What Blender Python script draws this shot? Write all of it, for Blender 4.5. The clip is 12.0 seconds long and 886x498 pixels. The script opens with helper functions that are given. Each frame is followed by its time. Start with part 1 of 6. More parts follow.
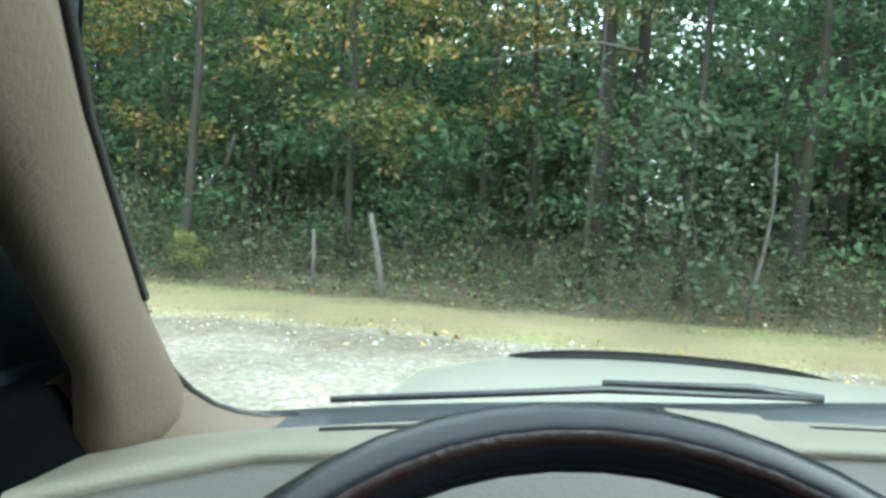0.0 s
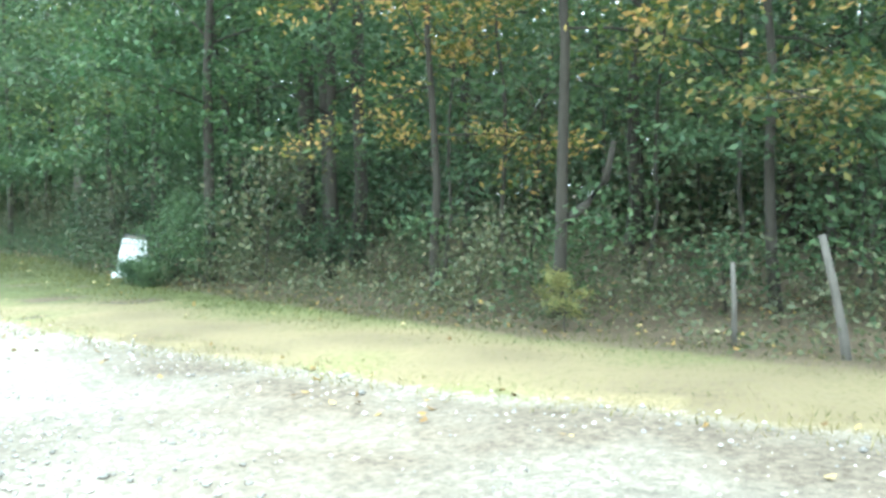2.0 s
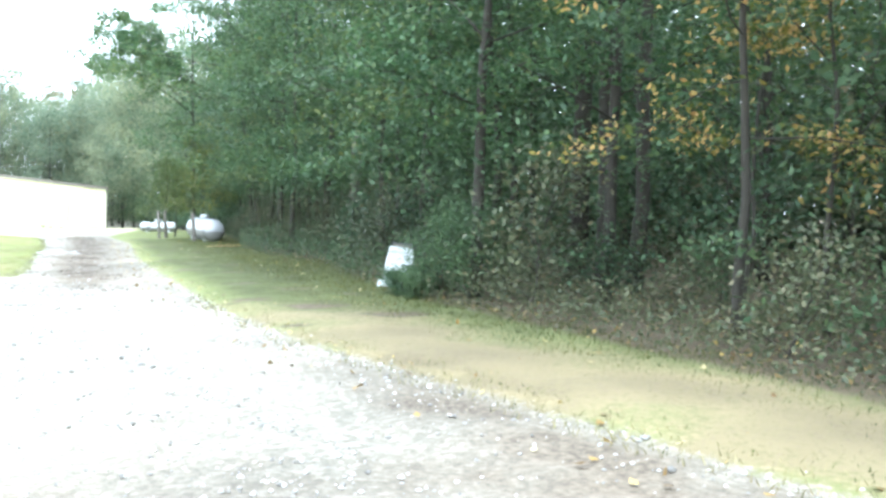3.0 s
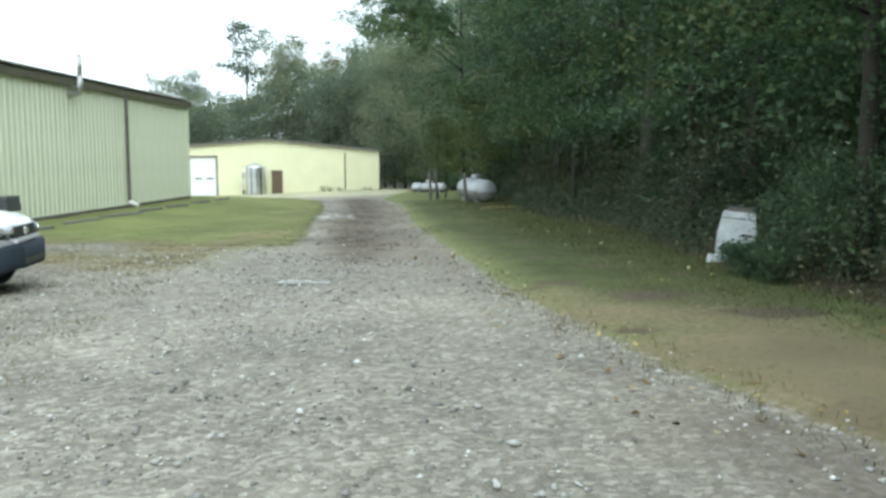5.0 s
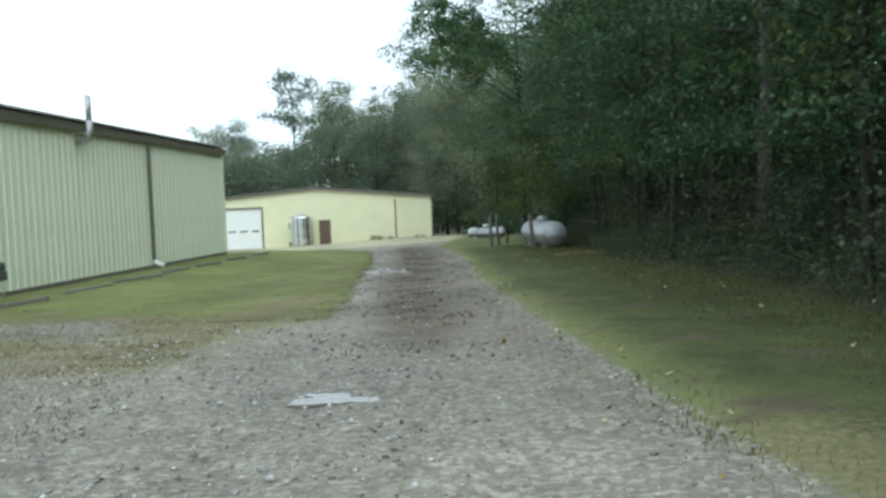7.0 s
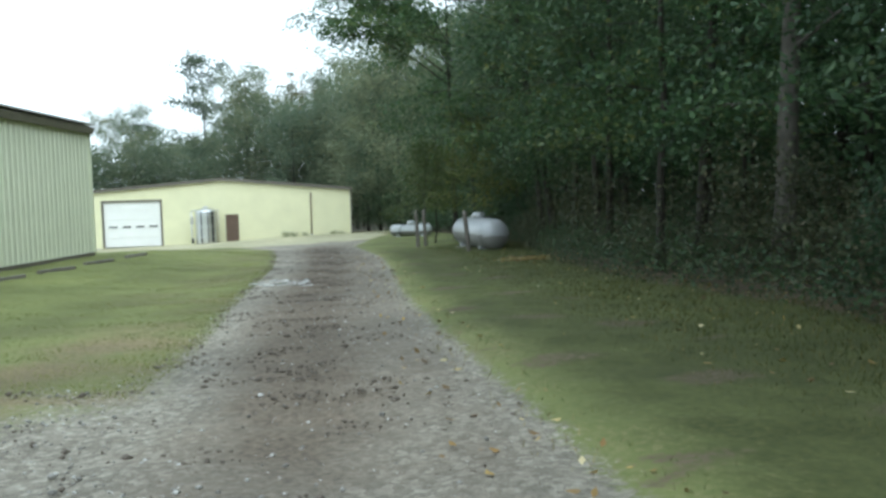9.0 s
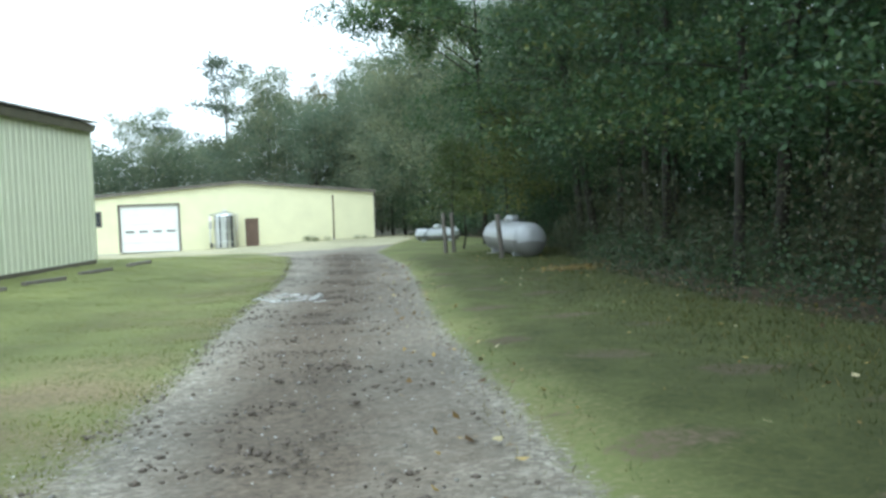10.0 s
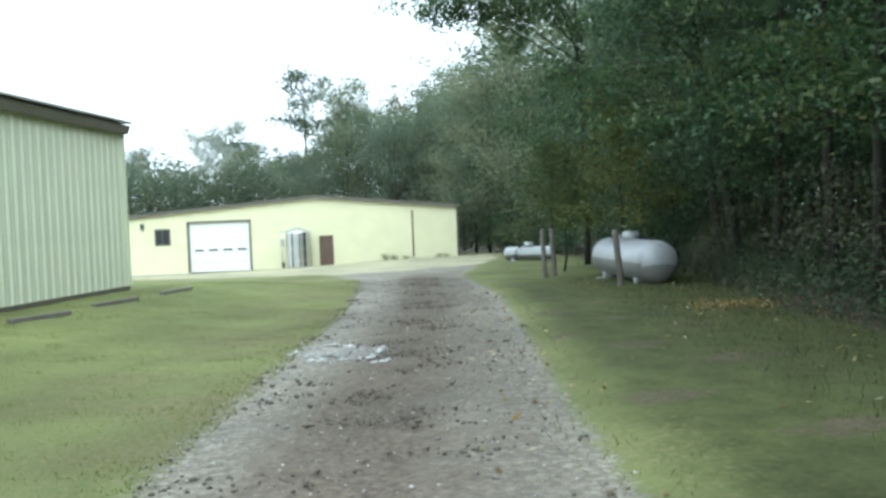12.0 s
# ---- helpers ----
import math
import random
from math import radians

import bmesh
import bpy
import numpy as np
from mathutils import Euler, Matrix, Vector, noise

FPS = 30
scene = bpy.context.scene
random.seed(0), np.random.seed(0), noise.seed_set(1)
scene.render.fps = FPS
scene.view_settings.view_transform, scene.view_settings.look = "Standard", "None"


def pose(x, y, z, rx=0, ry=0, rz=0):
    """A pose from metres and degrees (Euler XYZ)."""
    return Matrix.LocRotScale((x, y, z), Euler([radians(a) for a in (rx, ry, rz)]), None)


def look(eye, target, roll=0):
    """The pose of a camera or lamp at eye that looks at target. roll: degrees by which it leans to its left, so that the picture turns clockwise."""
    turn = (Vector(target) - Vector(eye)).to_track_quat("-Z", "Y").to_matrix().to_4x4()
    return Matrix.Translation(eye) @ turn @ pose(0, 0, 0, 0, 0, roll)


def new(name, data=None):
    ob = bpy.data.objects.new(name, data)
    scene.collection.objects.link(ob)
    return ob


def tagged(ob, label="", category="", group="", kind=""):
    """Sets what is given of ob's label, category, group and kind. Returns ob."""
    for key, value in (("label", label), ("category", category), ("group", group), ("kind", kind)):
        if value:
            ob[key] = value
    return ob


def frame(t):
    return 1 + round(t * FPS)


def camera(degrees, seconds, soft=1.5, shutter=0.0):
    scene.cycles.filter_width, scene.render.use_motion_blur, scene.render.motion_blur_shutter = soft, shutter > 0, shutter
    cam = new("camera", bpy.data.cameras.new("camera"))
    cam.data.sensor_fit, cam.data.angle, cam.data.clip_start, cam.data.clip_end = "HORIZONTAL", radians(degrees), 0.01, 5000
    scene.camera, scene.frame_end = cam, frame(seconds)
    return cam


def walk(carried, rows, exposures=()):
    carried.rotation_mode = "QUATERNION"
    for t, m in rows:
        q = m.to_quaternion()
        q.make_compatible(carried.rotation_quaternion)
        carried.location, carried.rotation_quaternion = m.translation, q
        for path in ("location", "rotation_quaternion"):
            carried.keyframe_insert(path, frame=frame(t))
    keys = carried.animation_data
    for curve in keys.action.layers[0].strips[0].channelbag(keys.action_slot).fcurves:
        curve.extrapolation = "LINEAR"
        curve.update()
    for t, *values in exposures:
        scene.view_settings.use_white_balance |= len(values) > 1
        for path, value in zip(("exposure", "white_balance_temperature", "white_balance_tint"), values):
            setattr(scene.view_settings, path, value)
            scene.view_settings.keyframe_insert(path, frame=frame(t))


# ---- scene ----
SOFT = 3.0
cam = camera(54.25, 12.0, SOFT)
ROWS = [
    (0.0, 0.0, 0.0, 1.346, 0.0, -3.693, -4.345),
    (0.5, -0.062, 0.736, 1.402, 7.85, -1.783, -3.787),
    (1.0, -0.146, 1.431, 1.385, 14.652, -5.051, -2.466),
    (1.5, -0.354, 2.006, 1.361, 19.283, -3.751, -1.768),
    (2.0, -0.71, 2.641, 1.401, 24.401, -3.785, 0.289),
    (2.5, -1.124, 3.217, 1.398, 32.884, -1.845, -1.509),
    (3.0, -1.665, 3.699, 1.36, 41.56, -2.999, -1.406),
    (3.5, -2.3, 4.167, 1.368, 48.354, -1.58, -0.33),
    (5.5, -5.347, 5.451, 1.299, 61.108, -6.192, 0.538),
    (6.0, -6.338, 5.902, 1.302, 63.738, -3.554, 0.759),
    (6.5, -7.362, 6.379, 1.267, 63.709, -2.936, 1.16),
    (7.0, -8.426, 6.924, 1.236, 61.851, -3.011, 2.352),
    (9.0, -13.151, 9.63, 1.142, 56.735, -3.472, 1.711),
    (9.5, -14.236, 10.296, 1.13, 57.682, -4.735, 2.462),
    (10.0, -15.36, 10.876, 1.107, 58.37, -3.215, 1.918),
    (10.5, -16.445, 11.451, 1.099, 62.295, -3.578, -0.621),
    (11.0, -17.592, 12.011, 1.053, 61.25, -3.354, 1.843),
    (11.5, -18.741, 12.576, 1.014, 63.676, -3.391, 3.657),
    (12.0, -19.914, 13.111, 1.038, 63.755, -1.934, 2.187),
]
EXPOSURES = [(0.0, 1.95, 5450, -13), (1.0, 2.05, 5450, -12), (2.0, 2.25, 5450, -6), (3.0, 2.1, 5450, 5), (3.6, 1.8, 5400, 7), (5.2, 0.36, 5750, -1), (6.2, 0.34, 5750, -1), (6.6, 0.15, 5700, -1), (7.0, -0.05, 5600, -1), (9.0, 0.15, 5600, -1), (10.3, 0.48, 5500, -1), (12.0, 0.45, 5500, -1)]
walk(cam, [(t, pose(x, y, z, 90 + pitch, roll, yaw)) for t, x, y, z, yaw, pitch, roll in ROWS], EXPOSURES)

# ---- daylight: bright overcast ----
world = bpy.data.worlds.new("overcast_sky")
scene.world = world
world.use_nodes = True
wn, wl = world.node_tree.nodes, world.node_tree.links
wn.clear()
sky = wn.new("ShaderNodeTexSky")
sky.sky_type = "NISHITA"
sky.sun_disc = False
sky.sun_elevation = radians(40)
sky.sun_rotation = radians(75)
sky.air_density, sky.dust_density, sky.ozone_density = 1.0, 1.0, 1.0
pale = wn.new("ShaderNodeHueSaturation")
pale.inputs["Saturation"].default_value = 0.15
cloud = wn.new("ShaderNodeMix")
cloud.data_type = "RGBA"
cloud.inputs[0].default_value = 0.8
cloud.inputs[7].default_value = (12.0, 12.3, 12.6, 1.0)
bg = wn.new("ShaderNodeBackground")
bg.inputs["Strength"].default_value = 0.135
wo = wn.new("ShaderNodeOutputWorld")
wl.new(sky.outputs[0], pale.inputs["Color"])
wl.new(pale.outputs[0], cloud.inputs[6])
wl.new(cloud.outputs[2], bg.inputs["Color"])
wl.new(bg.outputs[0], wo.inputs["Surface"])

sun = new("sun", bpy.data.lights.new("sun", "SUN"))
sun.data.energy, sun.data.angle, sun.data.color = 1.3, radians(60), (1.0, 0.96, 0.9)
sun.matrix_world = look((60, 30, 60), (60 - 95, 30 + 12, 60 - 84))


# ---- materials ----
def nodes_of(name):
    m = bpy.data.materials.new(name)
    m.use_nodes = True
    n = m.node_tree.nodes
    return m, n, m.node_tree.links, n["Principled BSDF"]


def noise_node(n, l, scale, detail=4.0, rough=0.55, coord="Object", stretch=None):
    if coord == "World":
        src = n.new("ShaderNodeNewGeometry").outputs["Position"]
    else:
        src = n.new("ShaderNodeTexCoord").outputs[coord]
    if stretch:
        mp = n.new("ShaderNodeMapping")
        mp.inputs["Scale"].default_value = stretch
        l.new(src, mp.inputs["Vector"])
        src = mp.outputs[0]
    t = n.new("ShaderNodeTexNoise")
    t.inputs["Scale"].default_value, t.inputs["Detail"].default_value, t.inputs["Roughness"].default_value = scale, detail, rough
    l.new(src, t.inputs["Vector"])
    return t.outputs["Fac"]


def ramp(n, l, fac, stops):
    r = n.new("ShaderNodeValToRGB")
    while len(r.color_ramp.elements) < len(stops):
        r.color_ramp.elements.new(0.5)
    for e, (p, c) in zip(r.color_ramp.elements, stops):
        e.position, e.color = p, (*c, 1.0)
    l.new(fac, r.inputs[0])
    return r.outputs[0]


def mixc(n, l, fac, a, b, mode="MIX"):
    m = n.new("ShaderNodeMix")
    m.data_type, m.blend_type = "RGBA", mode
    for sock, v in ((m.inputs[0], fac), (m.inputs[6], a), (m.inputs[7], b)):
        if isinstance(v, bpy.types.NodeSocket):
            l.new(v, sock)
        elif isinstance(v, (int, float)):
            sock.default_value = v
        else:
            sock.default_value = (*v, 1.0)
    return m.outputs[2]


def bump(n, l, bsdf, height, strength=0.3, dist=0.02):
    b = n.new("ShaderNodeBump")
    b.inputs["Strength"].default_value, b.inputs["Distance"].default_value = strength, dist
    l.new(height, b.inputs["Height"])
    l.new(b.outputs[0], bsdf.inputs["Normal"])


def plain(name, col, rough=0.6, metal=0.0, vary=0.12, scale=6.0, fine=60.0, bumpy=0.1, coat=0.0, coord="Object", random_tint=0.0):
    """A surface of one colour with grain and larger blotches."""
    m, n, l, b = nodes_of(name)
    lo = tuple(c * (1 - vary) for c in col)
    hi = tuple(min(1, c * (1 + vary)) for c in col)
    big = noise_node(n, l, scale, coord=coord)
    small = noise_node(n, l, fine, 3.0, coord=coord)
    c = mixc(n, l, 0.3, ramp(n, l, big, [(0.3, lo), (0.7, hi)]), ramp(n, l, small, [(0.3, lo), (0.7, hi)]))
    if random_tint:
        oi = n.new("ShaderNodeObjectInfo")
        c = mixc(n, l, random_tint, c, ramp(n, l, oi.outputs["Random"], [(0.0, tuple(q * 0.5 for q in col)), (1.0, tuple(min(1, q * 1.5) for q in col))]))
    l.new(c, b.inputs["Base Color"])
    b.inputs["Roughness"].default_value, b.inputs["Metallic"].default_value = rough, metal
    b.inputs["Coat Weight"].default_value = coat
    if bumpy:
        bump(n, l, b, small, bumpy, 0.005)
    return m


def leaf_material(name, stops, rough=0.5, pass_light=0.25):
    """Leaves: a colour for each leaf, some light passing through."""
    m, n, l, b = nodes_of(name)
    geo = n.new("ShaderNodeNewGeometry")
    oi = n.new("ShaderNodeObjectInfo")
    c = ramp(n, l, geo.outputs["Random Per Island"], stops)
    tint = ramp(n, l, oi.outputs["Random"], [(0.0, (0.75, 0.82, 0.8)), (1.0, (1.2, 1.1, 0.95))])
    c = mixc(n, l, 1.0, c, tint, "MULTIPLY")
    patch = noise_node(n, l, 0.5, 2.0, coord="World")
    c = mixc(n, l, 1.0, c, ramp(n, l, patch, [(0.3, (0.75, 0.8, 0.75)), (0.7, (1.2, 1.15, 1.0))]), "MULTIPLY")
    l.new(c, b.inputs["Base Color"])
    b.inputs["Roughness"].default_value = rough
    b.inputs["Specular IOR Level"].default_value = 0.35
    tr = n.new("ShaderNodeBsdfTranslucent")
    l.new(c, tr.inputs["Color"])
    mx = n.new("ShaderNodeMixShader")
    mx.inputs[0].default_value = pass_light
    out = n["Material Output"]
    l.new(b.outputs[0], mx.inputs[1])
    l.new(tr.outputs[0], mx.inputs[2])
    l.new(mx.outputs[0], out.inputs["Surface"])
    return m


def ground_material():
    m, n, l, b = nodes_of("ground_cover")

    def attr(name):
        a = n.new("ShaderNodeAttribute")
        a.attribute_name = name
        return a.outputs["Fac"]

    big = noise_node(n, l, 0.35, 5.0, coord="World")
    mid = noise_node(n, l, 2.2, 5.0, coord="World")
    fine = noise_node(n, l, 18.0, 5.0, 0.7, coord="World")
    grit = noise_node(n, l, 70.0, 3.0, 0.7, coord="World")
    grass = mixc(n, l, 0.5, ramp(n, l, mid, [(0.3, (0.175, 0.205, 0.072)), (0.7, (0.225, 0.25, 0.09))]), ramp(n, l, fine, [(0.25, (0.12, 0.145, 0.05)), (0.75, (0.27, 0.28, 0.11))]))
    dry = ramp(n, l, fine, [(0.25, (0.125, 0.102, 0.055)), (0.75, (0.31, 0.26, 0.148))])
    vor = n.new("ShaderNodeTexVoronoi")
    vor.inputs["Scale"].default_value = 24.0
    l.new(n.new("ShaderNodeNewGeometry").outputs["Position"], vor.inputs["Vector"])
    stones = mixc(n, l, 0.55, ramp(n, l, vor.outputs["Color"], [(0.1, (0.12, 0.113, 0.10)), (0.55, (0.31, 0.30, 0.27)), (0.9, (0.68, 0.665, 0.62))]), ramp(n, l, grit, [(0.3, (0.12, 0.112, 0.098)), (0.7, (0.52, 0.50, 0.46))]))
    stones = mixc(n, l, 1.0, stones, ramp(n, l, mid, [(0.3, (0.74, 0.72, 0.68)), (0.5, (0.84, 0.82, 0.78)), (0.72, (0.98, 0.96, 0.92))]), "MULTIPLY")
    clump = noise_node(n, l, 7.0, 6.0, 0.85, coord="World")
    stones = mixc(n, l, 1.0, stones, ramp(n, l, clump, [(0.34, (0.80, 0.78, 0.74)), (0.5, (0.98, 0.96, 0.92)), (0.66, (1.22, 1.20, 1.16))]), "MULTIPLY")
    mud_and_dimming = ramp(n, l, fine, [(0.3, (0.072, 0.058, 0.043)), (0.7, (0.225, 0.188, 0.145))])
    litter = mixc(n, l, 0.5, ramp(n, l, fine, [(0.3, (0.05, 0.04, 0.028)), (0.7, (0.19, 0.145, 0.095))]), ramp(n, l, mid, [(0.3, (0.06, 0.05, 0.034)), (0.7, (0.15, 0.12, 0.08))]))

    def soft_mask(a, edge=0.35, by=None, lo=0.38, hi=0.62):
        """The mask a, broken up by noise near its edge."""
        s = n.new("ShaderNodeMath")
        s.operation = "ADD"
        l.new(a, s.inputs[0])
        t = n.new("ShaderNodeMath")
        t.operation = "MULTIPLY_ADD"
        l.new(by or fine, t.inputs[0])
        t.inputs[1].default_value, t.inputs[2].default_value = edge * 2.4, -edge * 1.2
        l.new(t.outputs[0], s.inputs[1])
        r = n.new("ShaderNodeMapRange")
        r.inputs["From Min"].default_value, r.inputs["From Max"].default_value = lo, hi
        l.new(s.outputs[0], r.inputs["Value"])
        return r.outputs[0]

    # weedy grass, with the tree shade over the verge put into its colour
    weeds_and_shade = ramp(n, l, fine, [(0.25, (0.032, 0.044, 0.012)), (0.75, (0.088, 0.096, 0.03))])
    grass = mixc(n, l, soft_mask(attr("weeds_and_shade"), 0.35, mid, 0.0, 1.1), grass, weeds_and_shade)
    c = mixc(n, l, soft_mask(attr("dry"), 0.6, None, 0.2, 0.9), grass, dry)
    c = mixc(n, l, soft_mask(attr("litter"), 0.4), c, litter)
    gravel = mixc(n, l, soft_mask(attr("mud_and_dimming"), 0.4, mid, 0.2, 0.9), stones, mud_and_dimming)
    gm = soft_mask(attr("gravel"), 0.45)
    c = mixc(n, l, gm, c, gravel)
    yard = ramp(n, l, fine, [(0.3, (0.30, 0.285, 0.17)), (0.7, (0.54, 0.51, 0.36))])
    c = mixc(n, l, soft_mask(attr("yard"), 0.3), c, yard)
    c = mixc(n, l, 1.0, c, ramp(n, l, big, [(0.3, (0.74, 0.74, 0.73)), (0.7, (1.22, 1.2, 1.16))]), "MULTIPLY")
    l.new(c, b.inputs["Base Color"])
    wet = soft_mask(attr("wet"), 0.25)
    rr = n.new("ShaderNodeMapRange")
    l.new(wet, rr.inputs["Value"])
    rr.inputs["To Min"].default_value, rr.inputs["To Max"].default_value = 0.92, 0.4
    l.new(rr.outputs[0], b.inputs["Roughness"])
    b.inputs["Specular IOR Level"].default_value = 0.3
    hsum = mixc(n, l, 0.5, fine, grit)
    bump(n, l, b, hsum, 0.6, 0.03)
    return m


M_GROUND = ground_material()
M_WALL = plain("pale_green_ribbed_steel", (0.68, 0.71, 0.54), 0.45, 0.0, 0.07, 1.2, 40, 0.05)
M_FARWALL = plain("pale_yellow_painted_wall", (0.72, 0.70, 0.465), 0.6, 0.0, 0.07, 0.8, 30, 0.08)
M_TRIM = plain("dark_brown_trim", (0.125, 0.112, 0.092), 0.5, 0.0, 0.2, 3, 50, 0.1)
# trim brown made lighter for the gutter, haze put into the colour
M_GUTTER = plain("hazed_gutter_paint", (0.19, 0.175, 0.15), 0.5, 0.0, 0.2, 3, 50, 0.1)
M_ROOF = plain("weathered_roof_steel", (0.34, 0.33, 0.30), 0.45, 0.2, 0.15, 1, 30, 0.05)
M_CONC = plain("concrete", (0.40, 0.38, 0.34), 0.85, 0.0, 0.2, 2, 60, 0.3)
M_WHITEDOOR = plain("white_sectional_door", (0.80, 0.80, 0.78), 0.45, 0.0, 0.04, 1.5, 30, 0.03)
M_GLASSDARK = plain("dark_window_glass", (0.03, 0.035, 0.04), 0.12, 0.0, 0.2, 2, 20, 0.0)
M_BROWN = plain("brown_painted_door", (0.13, 0.085, 0.06), 0.5, 0.0, 0.15, 3, 40, 0.05)
M_STEEL = plain("stainless_steel", (0.62, 0.63, 0.63), 0.28, 0.9, 0.06, 1.5, 40, 0.02)
M_GALV = plain("galvanised_pipe", (0.45, 0.44, 0.42), 0.45, 0.7, 0.15, 5, 60, 0.05)
M_TANK = plain("weathered_silver_paint", (0.44, 0.45, 0.46), 0.42, 0.25, 0.12, 1.4, 30, 0.05)
M_TANKLOW = plain("stained_shaded_lower_shell", (0.24, 0.235, 0.225), 0.5, 0.15, 0.2, 1.4, 30, 0.05)
M_TANKWHITE = plain("white_tank_paint", (0.58, 0.60, 0.61), 0.45, 0.0, 0.1, 1.4, 30, 0.05)
M_BLACK = plain("black_enamel", (0.018, 0.018, 0.02), 0.4, 0.0, 0.3, 5, 50, 0.1)
M_TIMBER = plain("grey_weathered_timber", (0.19, 0.175, 0.15), 0.85, 0.0, 0.35, 4, 45, 0.5, random_tint=0.25)
M_POST = plain("old_wood_post", (0.15, 0.135, 0.115), 0.9, 0.0, 0.35, 5, 40, 0.5)
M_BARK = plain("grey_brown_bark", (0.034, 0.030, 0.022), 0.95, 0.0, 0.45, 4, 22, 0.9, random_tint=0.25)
M_PALEBARK = plain("pale_smooth_bark", (0.12, 0.108, 0.09), 0.85, 0.0, 0.3, 5, 30, 0.4)
M_MIDBARK = plain("grey_bark", (0.045, 0.041, 0.032), 0.9, 0.0, 0.35, 5, 26, 0.6)
# pale bark; on the far trees the paleness stands for haze
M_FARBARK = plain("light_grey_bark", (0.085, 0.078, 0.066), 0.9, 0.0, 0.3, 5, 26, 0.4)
M_WHITEPLASTIC = plain("dirty_white_fibreglass", (0.52, 0.54, 0.53), 0.55, 0.0, 0.3, 5, 30, 0.1)
M_TARNISHED = plain("weathered_grey_brown_shell", (0.12, 0.105, 0.085), 0.8, 0.0, 0.3, 4, 30, 0.2)
M_CARWHITE = plain("white_car_paint", (0.80, 0.80, 0.79), 0.25, 0.0, 0.02, 2, 20, 0.0, coat=0.6)
M_CARGREY = plain("dark_grey_plastic", (0.024, 0.027, 0.032), 0.6, 0.0, 0.12, 4, 60, 0.1)
M_GRILLGREY = plain("faded_grey_enamel", (0.075, 0.08, 0.086), 0.5, 0.0, 0.25, 5, 50, 0.1)
M_BUMPER = plain("dark_blue_grey_plastic", (0.036, 0.048, 0.060), 0.75, 0.0, 0.12, 4, 60, 0.1)
M_BUMPER.node_tree.nodes["Principled BSDF"].inputs["Specular IOR Level"].default_value = 0.15
M_TYRE = plain("tyre_rubber", (0.02, 0.02, 0.02), 0.85, 0.0, 0.2, 8, 60, 0.2)
M_ALLOY = plain("alloy_rim", (0.6, 0.6, 0.6), 0.3, 0.9, 0.08, 4, 40, 0.0)
M_AMBER = plain("amber_plastic", (0.45, 0.16, 0.05), 0.25, 0.0, 0.1, 12, 40, 0.0)
M_CHROME = plain("chrome", (0.75, 0.76, 0.77), 0.12, 1.0, 0.03, 4, 40, 0.0)
M_LAMPGLASS = plain("clear_headlamp", (0.30, 0.32, 0.33), 0.12, 0.6, 0.1, 12, 40, 0.0)


def stone_material(name, stops):
    """Loose stones, each of its own grey."""
    m, n, l, b = nodes_of(name)
    c = ramp(n, l, n.new("ShaderNodeNewGeometry").outputs["Random Per Island"], stops)
    grain = noise_node(n, l, 90.0, 3.0, coord="World")
    l.new(mixc(n, l, 1.0, c, ramp(n, l, grain, [(0.3, (0.8, 0.8, 0.79)), (0.7, (1.15, 1.15, 1.14))]), "MULTIPLY"), b.inputs["Base Color"])
    b.inputs["Roughness"].default_value = 0.85
    bump(n, l, b, grain, 0.3, 0.004)
    return m


M_STONE = stone_material("gravel_stone", [(0.0, (0.15, 0.142, 0.128)), (0.4, (0.27, 0.26, 0.24)), (0.75, (0.44, 0.43, 0.40)), (1.0, (0.70, 0.69, 0.66))])
M_WHITESTONE = stone_material("white_stone_and_glint", [(0.0, (0.32, 0.32, 0.30)), (0.6, (0.6, 0.6, 0.58)), (1.0, (0.86, 0.86, 0.84))])
M_DARKSTONE = plain("dark_clod", (0.135, 0.112, 0.09), 0.95, 0.0, 0.3, 14, 60, 0.4, coord="World")
M_LEAF = leaf_material("oak_leaves", [(0.0, (0.045, 0.09, 0.042)), (0.5, (0.083, 0.148, 0.069)), (0.85, (0.122, 0.193, 0.09)), (1.0, (0.19, 0.21, 0.088))], pass_light=0.35)
# lifted and greyed: part of the glare veil put into the leaf colour
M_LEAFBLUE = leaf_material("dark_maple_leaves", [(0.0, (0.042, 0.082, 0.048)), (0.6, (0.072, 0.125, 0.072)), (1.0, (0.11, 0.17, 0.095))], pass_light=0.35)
M_LEAFGOLD = leaf_material("turning_leaves", [(0.0, (0.07, 0.11, 0.035)), (0.4, (0.12, 0.15, 0.05)), (0.6, (0.25, 0.22, 0.07)), (0.82, (0.47, 0.35, 0.16)), (1.0, (0.46, 0.29, 0.14))], pass_light=0.5)
M_LEAFYELLOW = leaf_material("yellow_green_leaves", [(0.0, (0.13, 0.15, 0.06)), (0.6, (0.22, 0.22, 0.09)), (1.0, (0.32, 0.29, 0.13))], pass_light=0.4)
# next three: haze over distant foliage put into the leaf colours
M_LEAFBROWN = leaf_material("hazed_autumn_leaves", [(0.0, (0.15, 0.16, 0.10)), (0.6, (0.22, 0.22, 0.14)), (1.0, (0.28, 0.24, 0.15))], pass_light=0.45)
M_LEAFFAR = leaf_material("hazed_olive_leaves", [(0.0, (0.155, 0.195, 0.15)), (0.6, (0.205, 0.255, 0.195)), (1.0, (0.265, 0.285, 0.21))], pass_light=0.6)
M_LEAFMID = leaf_material("hazed_green_leaves", [(0.0, (0.09, 0.142, 0.094)), (0.6, (0.126, 0.188, 0.124)), (1.0, (0.185, 0.23, 0.146))], pass_light=0.55)
